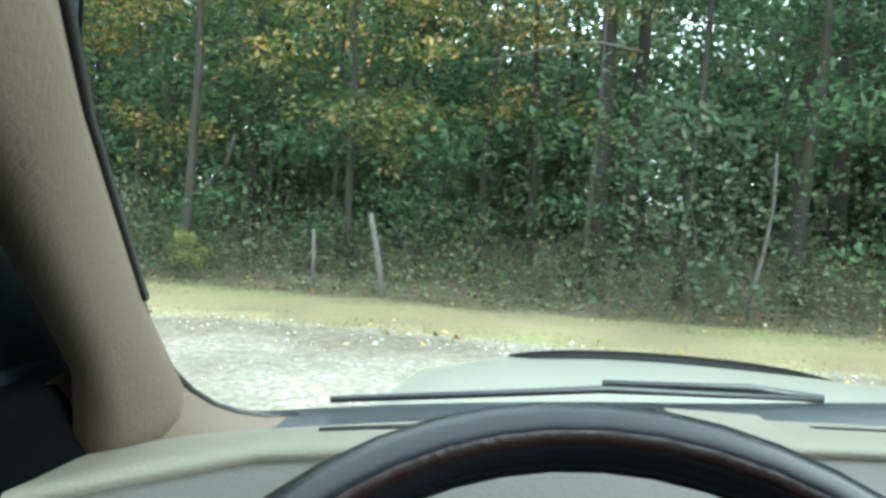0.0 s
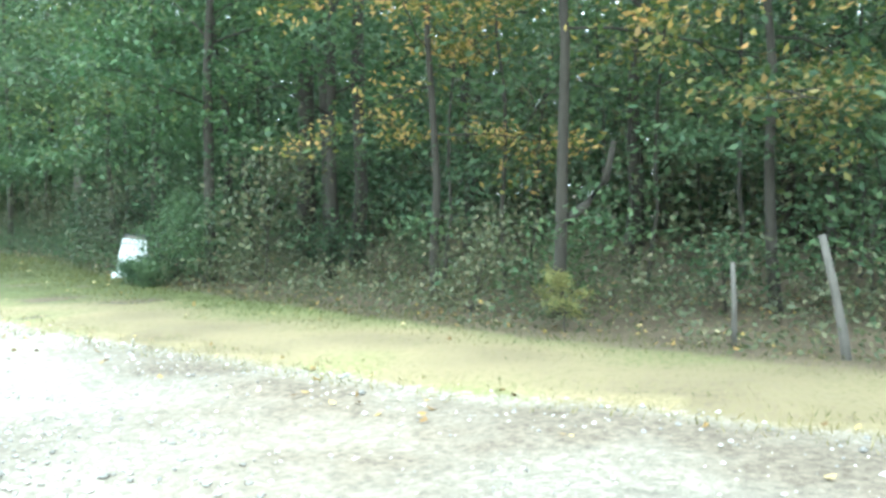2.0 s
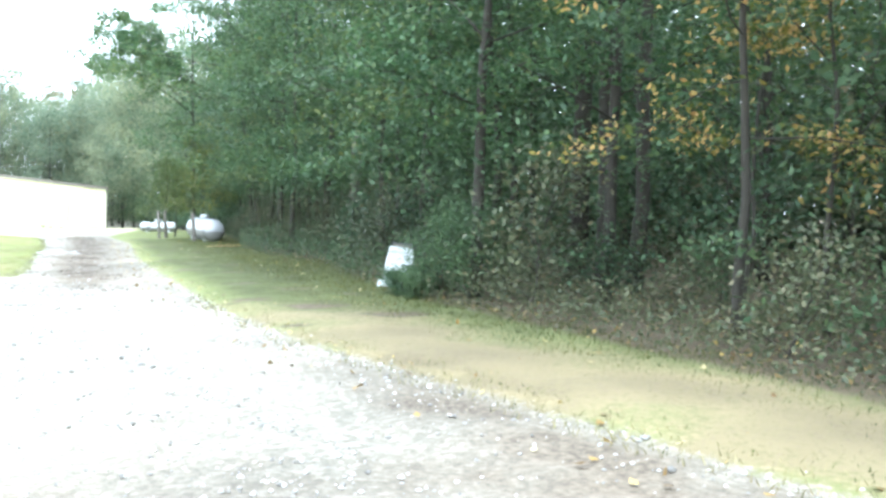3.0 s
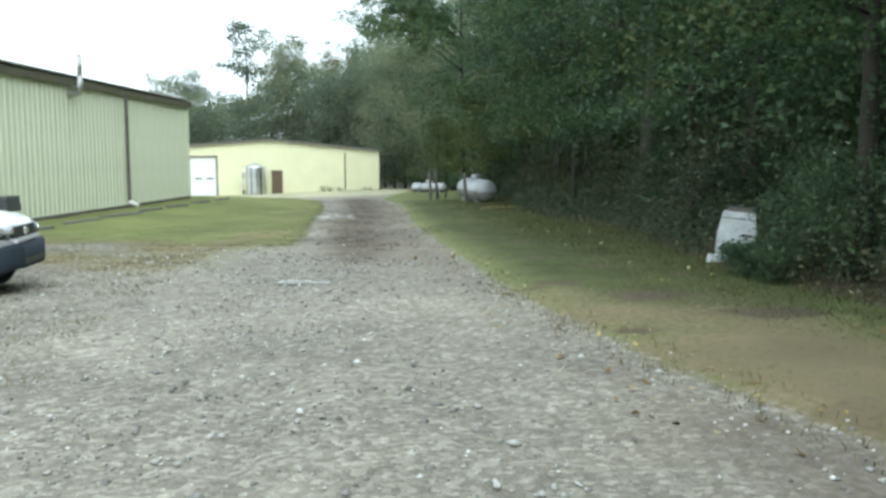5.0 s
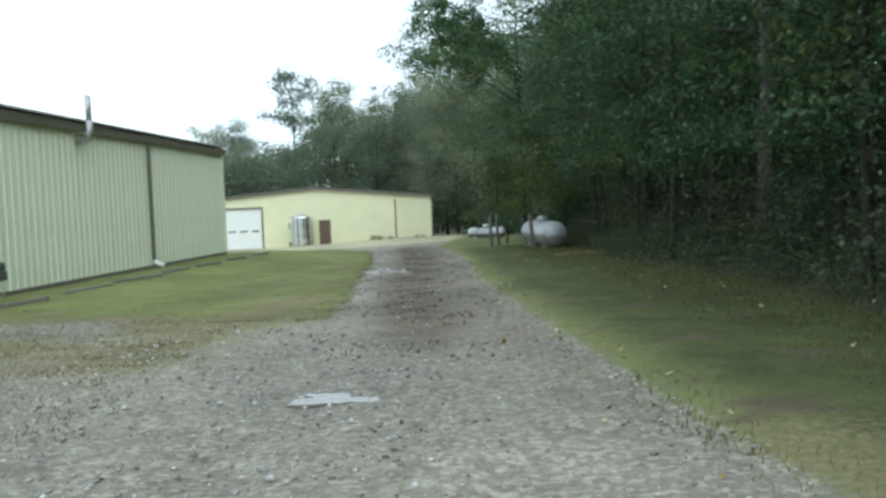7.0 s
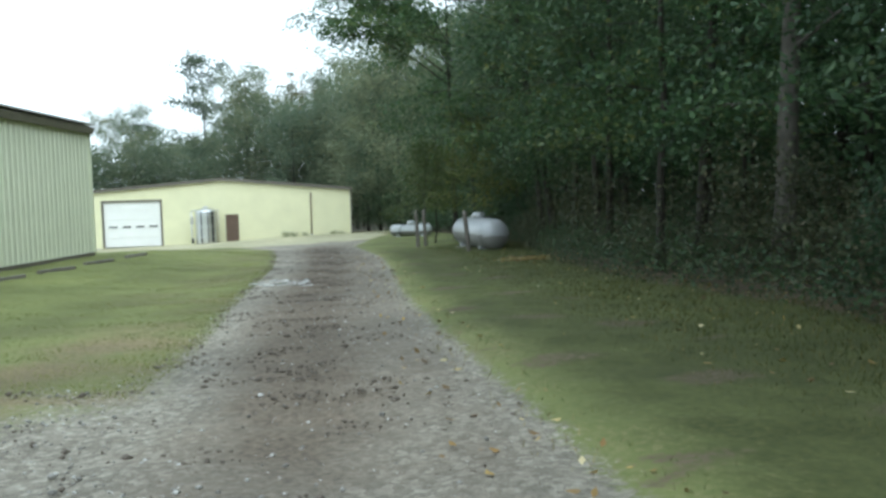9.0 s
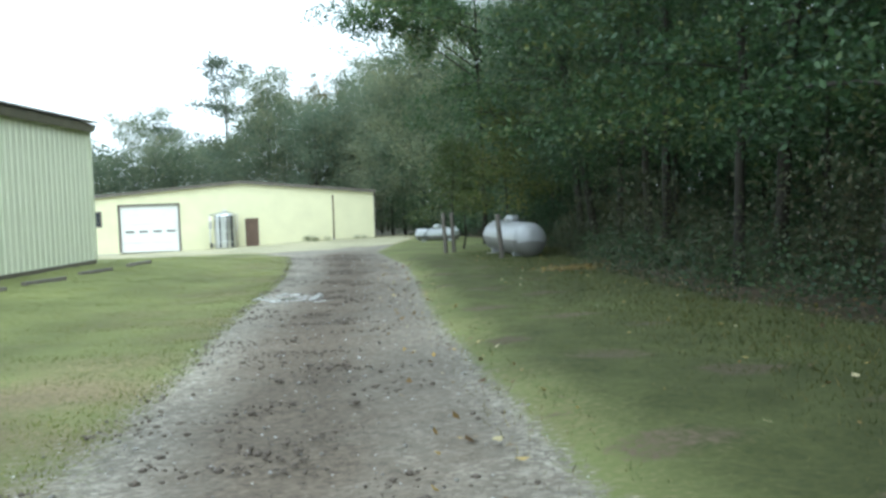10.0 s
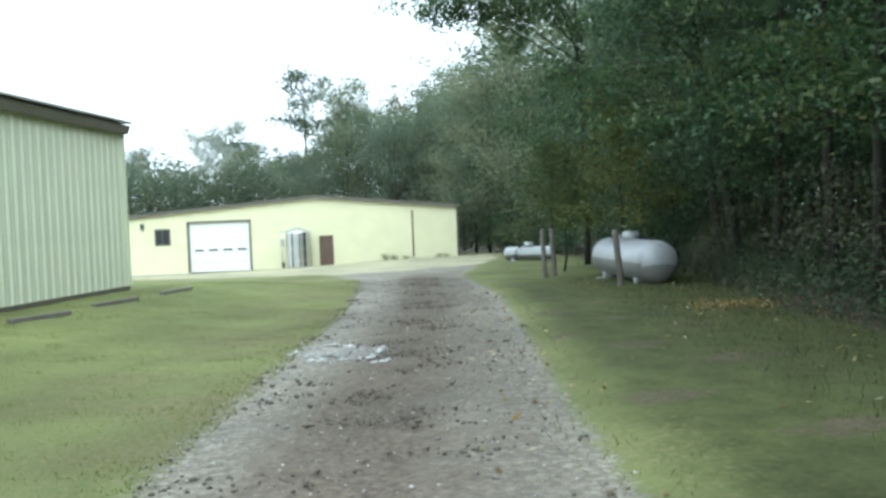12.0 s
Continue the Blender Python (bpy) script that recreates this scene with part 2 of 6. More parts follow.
M_LEAFYOUNG = leaf_material("yellowish_young_leaves", [(0.0, (0.085, 0.125, 0.05)), (0.6, (0.125, 0.165, 0.065)), (1.0, (0.19, 0.20, 0.08))], pass_light=0.4)
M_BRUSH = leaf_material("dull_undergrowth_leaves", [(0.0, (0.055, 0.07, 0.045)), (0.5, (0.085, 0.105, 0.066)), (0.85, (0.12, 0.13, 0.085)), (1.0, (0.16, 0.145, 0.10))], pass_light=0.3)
# verge blades darkened: shade under the trees is part of their colour
M_VERGE = leaf_material("shaded_weedy_blades", [(0.0, (0.045, 0.062, 0.018)), (0.6, (0.075, 0.095, 0.028)), (0.9, (0.12, 0.12, 0.045)), (1.0, (0.20, 0.165, 0.08))], pass_light=0.35)
M_NEEDLE = leaf_material("pine_needles", [(0.0, (0.03, 0.062, 0.038)), (1.0, (0.07, 0.115, 0.066))], pass_light=0.2)
# far pines: needles paled and blued, haze put into the colour
M_FARNEEDLE = leaf_material("hazed_needles", [(0.0, (0.065, 0.10, 0.085)), (1.0, (0.11, 0.15, 0.125))], pass_light=0.3)
M_FALLEN = leaf_material("fallen_leaves", [(0.0, (0.10, 0.06, 0.03)), (0.5, (0.28, 0.18, 0.07)), (0.8, (0.45, 0.33, 0.12)), (1.0, (0.55, 0.50, 0.38))], pass_light=0.1)
M_GRASS = leaf_material("grass_blades", [(0.0, (0.16, 0.20, 0.07)), (0.6, (0.21, 0.25, 0.09)), (0.9, (0.25, 0.27, 0.12)), (1.0, (0.35, 0.32, 0.18))], pass_light=0.5)
M_DRYGRASS = leaf_material("dry_grass_blades", [(0.0, (0.10, 0.10, 0.05)), (0.6, (0.20, 0.175, 0.09)), (1.0, (0.34, 0.29, 0.17))], pass_light=0.3)


# ---- mesh helpers ----
def fast_mesh(name, verts, faces):
    """A mesh from arrays: verts (n, 3), faces (m, k) with k corners each."""
    verts, faces = np.asarray(verts, np.float32), np.asarray(faces, np.int32)
    me = bpy.data.meshes.new(name)
    k = faces.shape[1]
    me.vertices.add(len(verts))
    me.vertices.foreach_set("co", verts.ravel())
    me.loops.add(faces.size)
    me.loops.foreach_set("vertex_index", faces.ravel())
    me.polygons.add(len(faces))
    me.polygons.foreach_set("loop_start", np.arange(0, faces.size, k, dtype=np.int32))
    me.polygons.foreach_set("loop_total", np.full(len(faces), k, np.int32))
    me.update(calc_edges=True)
    return me


def bm_mesh(name, bm, smooth=False):
    me = bpy.data.meshes.new(name)
    bmesh.ops.recalc_face_normals(bm, faces=bm.faces)
    if smooth:
        for f in bm.faces:
            f.smooth = True
    bm.to_mesh(me)
    bm.free()
    return me


def part(name, bm, material, parent=None, label="", smooth=False):
    """One mesh object under a thing or a part."""
    me = bm if isinstance(bm, bpy.types.Mesh) else bm_mesh(name, bm, smooth)
    if not me.materials:
        me.materials.append(material)
    ob = new(name, me)
    if parent:
        ob.parent = parent
    if label:
        tagged(ob, label)
    return ob


def thing(name, m, label, category, group="", kind=""):
    ob = new(name)
    ob.matrix_basis = m
    return tagged(ob, label, category, group, kind)


def box(bm, x0, y0, z0, x1, y1, z1, bevel=0.0, m=None):
    r = bmesh.ops.create_cube(bm, size=1.0, matrix=Matrix.LocRotScale(((x0 + x1) / 2, (y0 + y1) / 2, (z0 + z1) / 2), None, (x1 - x0, y1 - y0, z1 - z0)))
    vs = r["verts"]
    if bevel:
        es = list({e for v in vs for e in v.link_edges})
        g = bmesh.ops.bevel(bm, geom=es, offset=bevel, segments=2, affect="EDGES", profile=0.7)
        vs = list({v for f in g["faces"] for v in f.verts} | {v for v in vs if v.is_valid})
    if m is not None:
        bmesh.ops.transform(bm, matrix=m, verts=vs)
    return bm


def boxed(x0, y0, z0, x1, y1, z1, bevel=0.0):
    return box(bmesh.new(), x0, y0, z0, x1, y1, z1, bevel)


def tube_arrays(path, radii, sides=7, cap=True):
    """A tapered tube along a path, as arrays."""
    p = np.asarray(path, float)
    k = len(p)
    t = np.gradient(p, axis=0)
    t /= np.linalg.norm(t, axis=1)[:, None] + 1e-9
    ref = np.where(np.abs(t[:, 2:3]) > 0.9, np.array([[1.0, 0, 0]]), np.array([[0, 0, 1.0]]))
    u = np.cross(t, ref)
    u /= np.linalg.norm(u, axis=1)[:, None] + 1e-9
    w = np.cross(t, u)
    a = np.linspace(0, 2 * np.pi, sides, endpoint=False)
    v = p[:, None, :] + np.asarray(radii)[:, None, None] * (np.cos(a)[None, :, None] * u[:, None, :] + np.sin(a)[None, :, None] * w[:, None, :])
    i, j = np.meshgrid(np.arange(k - 1), np.arange(sides), indexing="ij")
    j2 = (j + 1) % sides
    f = np.stack([i * sides + j, i * sides + j2, (i + 1) * sides + j2, (i + 1) * sides + j], -1).reshape(-1, 4)
    v = v.reshape(-1, 3)
    if cap:
        c0, c1 = len(v), len(v) + 1
        v = np.vstack([v, p[0], p[-1]])
        jj = np.arange(sides)
        j3 = (jj + 1) % sides
        f = np.vstack([f, np.stack([np.full(sides, c0), j3, jj, np.full(sides, c0)], 1)[:, [0, 1, 2, 2]], np.stack([np.full(sides, c1), (k - 1) * sides + jj, (k - 1) * sides + j3, (k - 1) * sides + j3], 1)])
    return v, f


class Pile:
    """Collects arrays of four-cornered faces into one mesh."""

    def __init__(self):
        self.v, self.f, self.n = [], [], 0

    def add(self, v, f):
        self.v.append(v)
        self.f.append(f + self.n)
        self.n += len(v)

    def mesh(self, name, smooth=True):
        f = np.vstack(self.f)
        me = bpy.data.meshes.new(name)
        me.from_pydata(np.vstack(self.v).tolist(), [], [tuple(dict.fromkeys(q)) for q in f.tolist()])
        if smooth:
            me.polygons.foreach_set("use_smooth", np.ones(len(me.polygons), bool))
        me.update()
        return me


def tube(path, radii, sides=10):
    pl = Pile()
    pl.add(*tube_arrays(path, radii, sides))
    return pl


def lathe(profile, sides=24, axis="Z"):
    """A turned body from (radius, height) pairs, as a bmesh."""
    bm = bmesh.new()
    rings = []
    for r, h in profile:
        ring = []
        for i in range(sides):
            a = 2 * math.pi * i / sides
            p = Vector((r * math.cos(a), r * math.sin(a), h))
            if axis == "X":
                p = Vector((h, r * math.cos(a), r * math.sin(a)))
            elif axis == "Y":
                p = Vector((r * math.cos(a), h, r * math.sin(a)))
            ring.append(bm.verts.new(p))
        rings.append(ring)
    for a, b in zip(rings, rings[1:]):
        for i in range(sides):
            bm.faces.new((a[i], a[(i + 1) % sides], b[(i + 1) % sides], b[i]))
    bm.faces.new(rings[0])
    bm.faces.new(rings[-1])
    return bm


def leaves_arrays(rng, centres, size, up=0.5, slim=0.55, droop=0.35, simple=False):
    """Folded four-cornered leaves round the centres; simple: three-cornered ones, for far crowns."""
    n = len(centres)
    d = rng.normal(size=(n, 3))
    d[:, 2] = d[:, 2] * 0.5 - droop
    d /= np.linalg.norm(d, axis=1)[:, None]
    nrm = rng.normal(size=(n, 3)) + np.array([0, 0, up * 2])
    s = np.cross(d, nrm)
    s /= np.linalg.norm(s, axis=1)[:, None] + 1e-9
    nn = np.cross(s, d)
    ln = size * rng.uniform(0.6, 1.25, n)[:, None]
    v = np.empty((n, 4, 3))
    v[:, 0] = centres - d * ln * 0.5
    v[:, 2] = centres + d * ln * 0.5
    mid = centres - d * ln * 0.05 - nn * ln * 0.10
    v[:, 1] = mid + s * ln * slim * 0.5
    v[:, 3] = mid - s * ln * slim * 0.5
    if simple:
        v[:, 1] += s * ln * slim * 0.4
        return v[:, [0, 1, 2]].reshape(-1, 3), np.arange(n * 3).reshape(n, 3)
    f = np.arange(n * 4).reshape(n, 4)
    tri = np.vstack([f[:, [0, 1, 2]], f[:, [0, 2, 3]]])
    return v.reshape(-1, 3), tri


def loft(rings, close=False, caps=True):
    """A skin over rings of points with equal counts."""
    bm = bmesh.new()
    vs = [[bm.verts.new(p) for p in r] for r in rings]
    k = len(vs[0])
    for a, b in zip(vs, vs[1:]):
        for i in range(k if close else k - 1):
            j = (i + 1) % k
            bm.faces.new((a[i], a[j], b[j], b[i]))
    if close and caps:
        bm.faces.new(vs[0])
        bm.faces.new(vs[-1][::-1])
    return bm


def smoothstep(a, b, x):
    t = np.clip((x - a) / (b - a), 0, 1)
    return t * t * (3 - 2 * t)


# ---- the lie of the land ----
WALL_A = np.array([-43.65, 15.68])          # far corner of the ribbed building
WALL_W = np.array([0.846, -0.533])          # along its wall, back towards the lot
WALL_N = np.array([0.533, 0.846])           # out of its wall, towards the drive


def height(x, y):
    x, y = np.asarray(x, float), np.asarray(y, float)
    xc, yc = np.clip(x, -95, 60), np.clip(y, -60, 75)
    h = 0.0242 * xc + 0.0096 * yc
    t = (x - WALL_A[0]) * WALL_W[0] + (y - WALL_A[1]) * WALL_W[1]
    d = (x - WALL_A[0]) * WALL_N[0] + (y - WALL_A[1]) * WALL_N[1]
    k = (1 - smoothstep(1.0, 6.5, d)) * smoothstep(-9, -1, t) * (1 - smoothstep(24, 40, t)) * smoothstep(-30, -14, d)
    h = h + k * (-0.46 - h)
    h = h - 0.22 * smoothstep(-54, -68, x)
    h = h + 0.2 * np.exp(-((x + 70.5) ** 2 + (y - 38.5) ** 2) / 60)
    h = h + 0.008 * np.sin(1.7 * x + 0.8 * y) * np.sin(1.1 * y - 0.6 * x) + 0.012 * np.sin(4.1 * x) * np.sin(3.7 * y + 1.0)
    # shallow pans where the puddles stand
    for px, py, pr in PUDDLES:
        q = np.exp(-(((x - px) ** 2 + (y - py) ** 2) / (pr * 1.3) ** 2) ** 2)
        h = h * (1 - q) + q * (0.0242 * px + 0.0096 * py - 0.03)
    return h


PUDDLES = [(-14.85, 9.32, 0.38), (-30.15, 16.66, 0.3)]
EDGE_R = np.array([(30, 0.0), (12, 4.5), (4, 6.6), (0.6, 7.5), (-1.4, 8.0), (-3.2, 8.1), (-6, 8.8), (-8.5, 9.4), (-12.3, 10.8), (-16.2, 12.6), (-21.7, 15.1), (-25.3, 16.8), (-31.2, 19.9), (-36.3, 22.5), (-46, 26.6), (-52, 30.5), (-60, 36), (-70, 42)], float)
EDGE_L = np.array([(-24.5, 4.0), (-24.6, 7.0), (-24.0, 8.6), (-21.2, 10.2), (-20.3, 11.2), (-22.5, 12.45), (-26.6, 14.28), (-30.1, 15.95), (-35.3, 18.45), (-42, 21.3), (-48, 23.6), (-55, 24.5), (-66, 22.5), (-79, 17)], float)
WOODS = np.array([(40, 0), (12, 6.8), (3.1, 9.1), (0, 9.6), (-1.8, 10.0), (-3.7, 10.6), (-6.7, 11.8), (-9.5, 13.0), (-11.3, 13.7), (-15, 16.1), (-18.8, 18.6), (-23.5, 20.4), (-28.9, 23.2), (-33, 26.0), (-36.5, 28.6), (-42, 31.2), (-52, 35.8), (-60, 39.6), (-68, 42.0), (-74, 43.2), (-95, 44)], float)


def signed(poly, x, y):
    """Distance from a line of points, positive on its right-hand side in the order given, seen from above."""
    x, y = np.asarray(x, float), np.asarray(y, float)
    best = np.full(x.shape, 1e9)
    side = np.ones(x.shape)
    for (ax, ay), (bx, by) in zip(poly[:-1], poly[1:]):
        dx, dy = bx - ax, by - ay
        t = np.clip(((x - ax) * dx + (y - ay) * dy) / (dx * dx + dy * dy), 0, 1)
        ex, ey = x - ax - t * dx, y - ay - t * dy
        dd = np.hypot(ex, ey)
        cr = dx * ey - dy * ex
        near = dd < best - 1e-9
        side = np.where(near, np.where(cr < 0, 1.0, -1.0), side)
        best = np.where(near, dd, best)
    return best * side


LAWN = np.vstack([EDGE_L, [(-95, 8), (-95, -25), (-26, -25)]])


def outside(poly, x, y):
    """Distance from a closed outline, negative inside it."""
    x, y = np.asarray(x, float), np.asarray(y, float)
    loop = np.vstack([poly, poly[:1]])
    d = np.abs(signed(loop, x, y))
    inside = np.zeros(x.shape, bool)
    for (ax, ay), (bx, by) in zip(loop[:-1], loop[1:]):
        hit = (ay > y) != (by > y)
        inside ^= hit & (x < (bx - ax) * (y - ay) / (by - ay + 1e-12) + ax)
    return np.where(inside, -d, d)


def masks(x, y):
    r = signed(EDGE_R, x, y)           # > 0: verge and woods
    lft = outside(LAWN, x, y)          # > 0: drive and lot
    wd = signed(WOODS, x, y)           # > 0: woods
    soft = 0.6 + 1.6 * smoothstep(-29, -21, x) * smoothstep(13.0, 10.5, y)
    gravel = smoothstep(0.35, -0.35, r) * smoothstep(-soft, soft, lft)
    lot = smoothstep(-26, -20, x) * smoothstep(3.0, 8.0, -r)
    return r, lft, wd, gravel, lot


def axis_steps(lo, hi, fine, far):
    mid = np.arange(lo, hi + fine / 2, fine)
    out = []
    s, p = fine, hi
    while p < far:
        s *= 1.12
        p += s
        out.append(p)
    out2 = []
    s, p = fine, lo
    while p > -far:
        s *= 1.12
        p -= s
        out2.append(p)
    return np.concatenate([out2[::-1], mid, out])


def make_ground():
    xs, ys = axis_steps(-54, 10, 0.29, 900), axis_steps(-3, 32, 0.29, 900)
    gx, gy = np.meshgrid(xs, ys, indexing="ij")
    fx, fy = gx.ravel(), gy.ravel()
    r, lft, wd, gravel, lot = masks(fx, fy)
    z = height(fx, fy)
    # drive slightly hollowed where the wheels run, stony and uneven
    rut = np.exp(-((r + 1.3) / 0.35) ** 2) + np.exp(-((r + 3.0) / 0.35) ** 2)
    z = z - 0.03 * rut * gravel
    rs = np.random.RandomState(3)
    z = z + gravel * rs.normal(0, 0.008, z.shape) + (1 - gravel) * rs.normal(0, 0.005, z.shape)
    z = z + 0.06 * smoothstep(0, 0.5, r) * smoothstep(3, 0.4, r)
    nx, ny = len(xs), len(ys)
    i, j = np.meshgrid(np.arange(nx - 1), np.arange(ny - 1), indexing="ij")
    f = np.stack([i * ny + j, (i + 1) * ny + j, (i + 1) * ny + j + 1, i * ny + j + 1], -1).reshape(-1, 4)
    me = fast_mesh("ground", np.stack([fx, fy, z], 1), f)
    me.polygons.foreach_set("use_smooth", np.ones(len(f), bool))
    verge_dry = 1.05 * smoothstep(2.8, 0.3, r) * (r > -0.5) * smoothstep(-13, -7, fx) + 0.3 * smoothstep(1.2, 0.0, r) * (r > -0.5)
    lot_dry = 0.45 * lot * smoothstep(0.2, 2.5, -r)
    lawn_dry = 0.42 * smoothstep(-5.0, -0.2, lft) * (lft < 0.3) + 0.5 * np.exp(-((lft - 0.4) / 1.3) ** 2) * lot
    worn = np.exp(-(((fx + 21.6) / 1.9) ** 2 + ((fy - 11.6) / 0.95) ** 2))
    dry = np.clip(verge_dry + lot_dry + lawn_dry + 1.2 * worn * (lft < 0.3), 0, 1)
    bare = smoothstep(0.66, 0.82, 0.5 + 0.5 * np.sin(2.1 * fx + 1.3 * fy) * np.sin(1.7 * fy - 2.6 * fx + 0.7)) * (r > 0.1) * (r < 2.6) * (fx < -9)
    patch = np.clip(0.55 + 0.5 * np.sin(1.3 * fx + 0.4 * fy) * np.sin(0.5 * fx + 1.9 * fy) + 0.25 * np.sin(3.1 * fx - 2.2 * fy), 0, 1)
    dry = np.clip(dry * (0.35 + 0.95 * patch), 0, 1)
    weeds_and_shade = np.clip(smoothstep(-0.1, 0.8, r) * (0.55 + 0.4 * smoothstep(-6, -14, fx) + 0.12 * patch) + 0.55 * smoothstep(-5, -0.4, lft) * (lft < 0.3) * (1 - lot) * patch, 0, 1)
    # the lot: gravel worn thin, with dead grass through it
    thin = 0.5 + 0.5 * np.sin(0.9 * fx + 0.5 * fy) * np.sin(0.7 * fy - 0.45 * fx + 1)
    near_lot = smoothstep(-28, -22, fx) * smoothstep(2.6, 4.6, -r) * (lft > 0)
    straw = near_lot * (np.exp(-((lft - 3.0) / 1.5) ** 2) + 0.9 * smoothstep(8.2, 9.6, fy) * np.exp(-(lft / 2.5) ** 2)) * (0.7 + 0.5 * patch)
    grav = gravel * (1 - 0.62 * lot * thin) * (1 - 0.6 * np.clip(straw, 0, 1))
    dry = np.clip(dry + 0.8 * straw + 0.34 * (r > 0.0) * smoothstep(3.4, 1.6, r) * smoothstep(-14, -8, fx), 0, 1)
    far_yard = smoothstep(-50, -56, fx) * smoothstep(-86, -80, fx) * gravel
    grav = grav * (1 - 0.6 * far_yard)
    dry = np.maximum(dry, 0.95 * far_yard)
    mud_and_dimming = np.clip((0.95 * np.exp(-((r + 1.6) / 0.8) ** 2) + 0.08) * gravel * smoothstep(-14, -19, fx) * (1 - smoothstep(-46, -52, fx)) + 0.35 * np.exp(-((r + 0.4) / 0.5) ** 2) * gravel, 0, 1)
    # gravel near the start darkened against over-exposure, leaves trodden into the verge beside it
    mud_and_dimming = np.clip(mud_and_dimming + smoothstep(-9.5, -4.5, fx) * gravel * (0.35 + 0.4 * patch), 0, 1)
    # painted verge shade eased off where the far grass lies lit
    weeds_and_shade = weeds_and_shade * (1 - 0.8 * smoothstep(-37, -43, fx))
    wet = np.clip(0.75 * np.exp(-(((fx + 30.1) / 1.4) ** 2 + ((fy - 16.7) / 0.8) ** 2)), 0, 1)
    trodden = (0.34 + 0.14 * patch) * (r > 0.0) * smoothstep(3.2, 1.2, r) * smoothstep(-13, -8, fx)
    litter = np.clip(smoothstep(-0.5, 0.5, wd) + 0.55 * bare + trodden, 0, 1)
    for nm, val in (("yard", 0.85 * far_yard), ("gravel", grav), ("dry", dry), ("litter", litter), ("mud_and_dimming", mud_and_dimming), ("wet", wet), ("weeds_and_shade", weeds_and_shade)):
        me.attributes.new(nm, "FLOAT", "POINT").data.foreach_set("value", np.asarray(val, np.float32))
    return tagged(part("ground", me, M_GROUND), "gravel drive and lot between rough grass verges, lawn and leaf-strewn woodland floor", "ground", kind="structure")


ground = make_ground()


# ---- buildings ----
def ribbed_panel(width, tall, ribs=3, depth=0.032):
    """One sheet of ribbed wall steel, y towards the outside."""
    bm = bmesh.new()
    prof = [(0.0, 0.0)]
    step = width / ribs
    for i in range(ribs):
        c = (i + 0.5) * step
        prof += [(c - 0.062, 0.0), (c - 0.028, depth), (c + 0.028, depth), (c + 0.062, 0.0)]
        if i < ribs - 1:
            q = (i + 1) * step
            prof += [(q - 0.02, 0.0), (q - 0.01, 0.006), (q + 0.01, 0.006), (q + 0.02, 0.0)]
    prof.append((width - 0.004, 0.0))
    lo = [bm.verts.new((x, y, 0)) for x, y in prof]
    hi = [bm.verts.new((x, y, tall)) for x, y in prof]
    for i in range(len(prof) - 1):
        bm.faces.new((lo[i], lo[i + 1], hi[i + 1], hi[i]))
    return bm_mesh("wall_panel", bm)


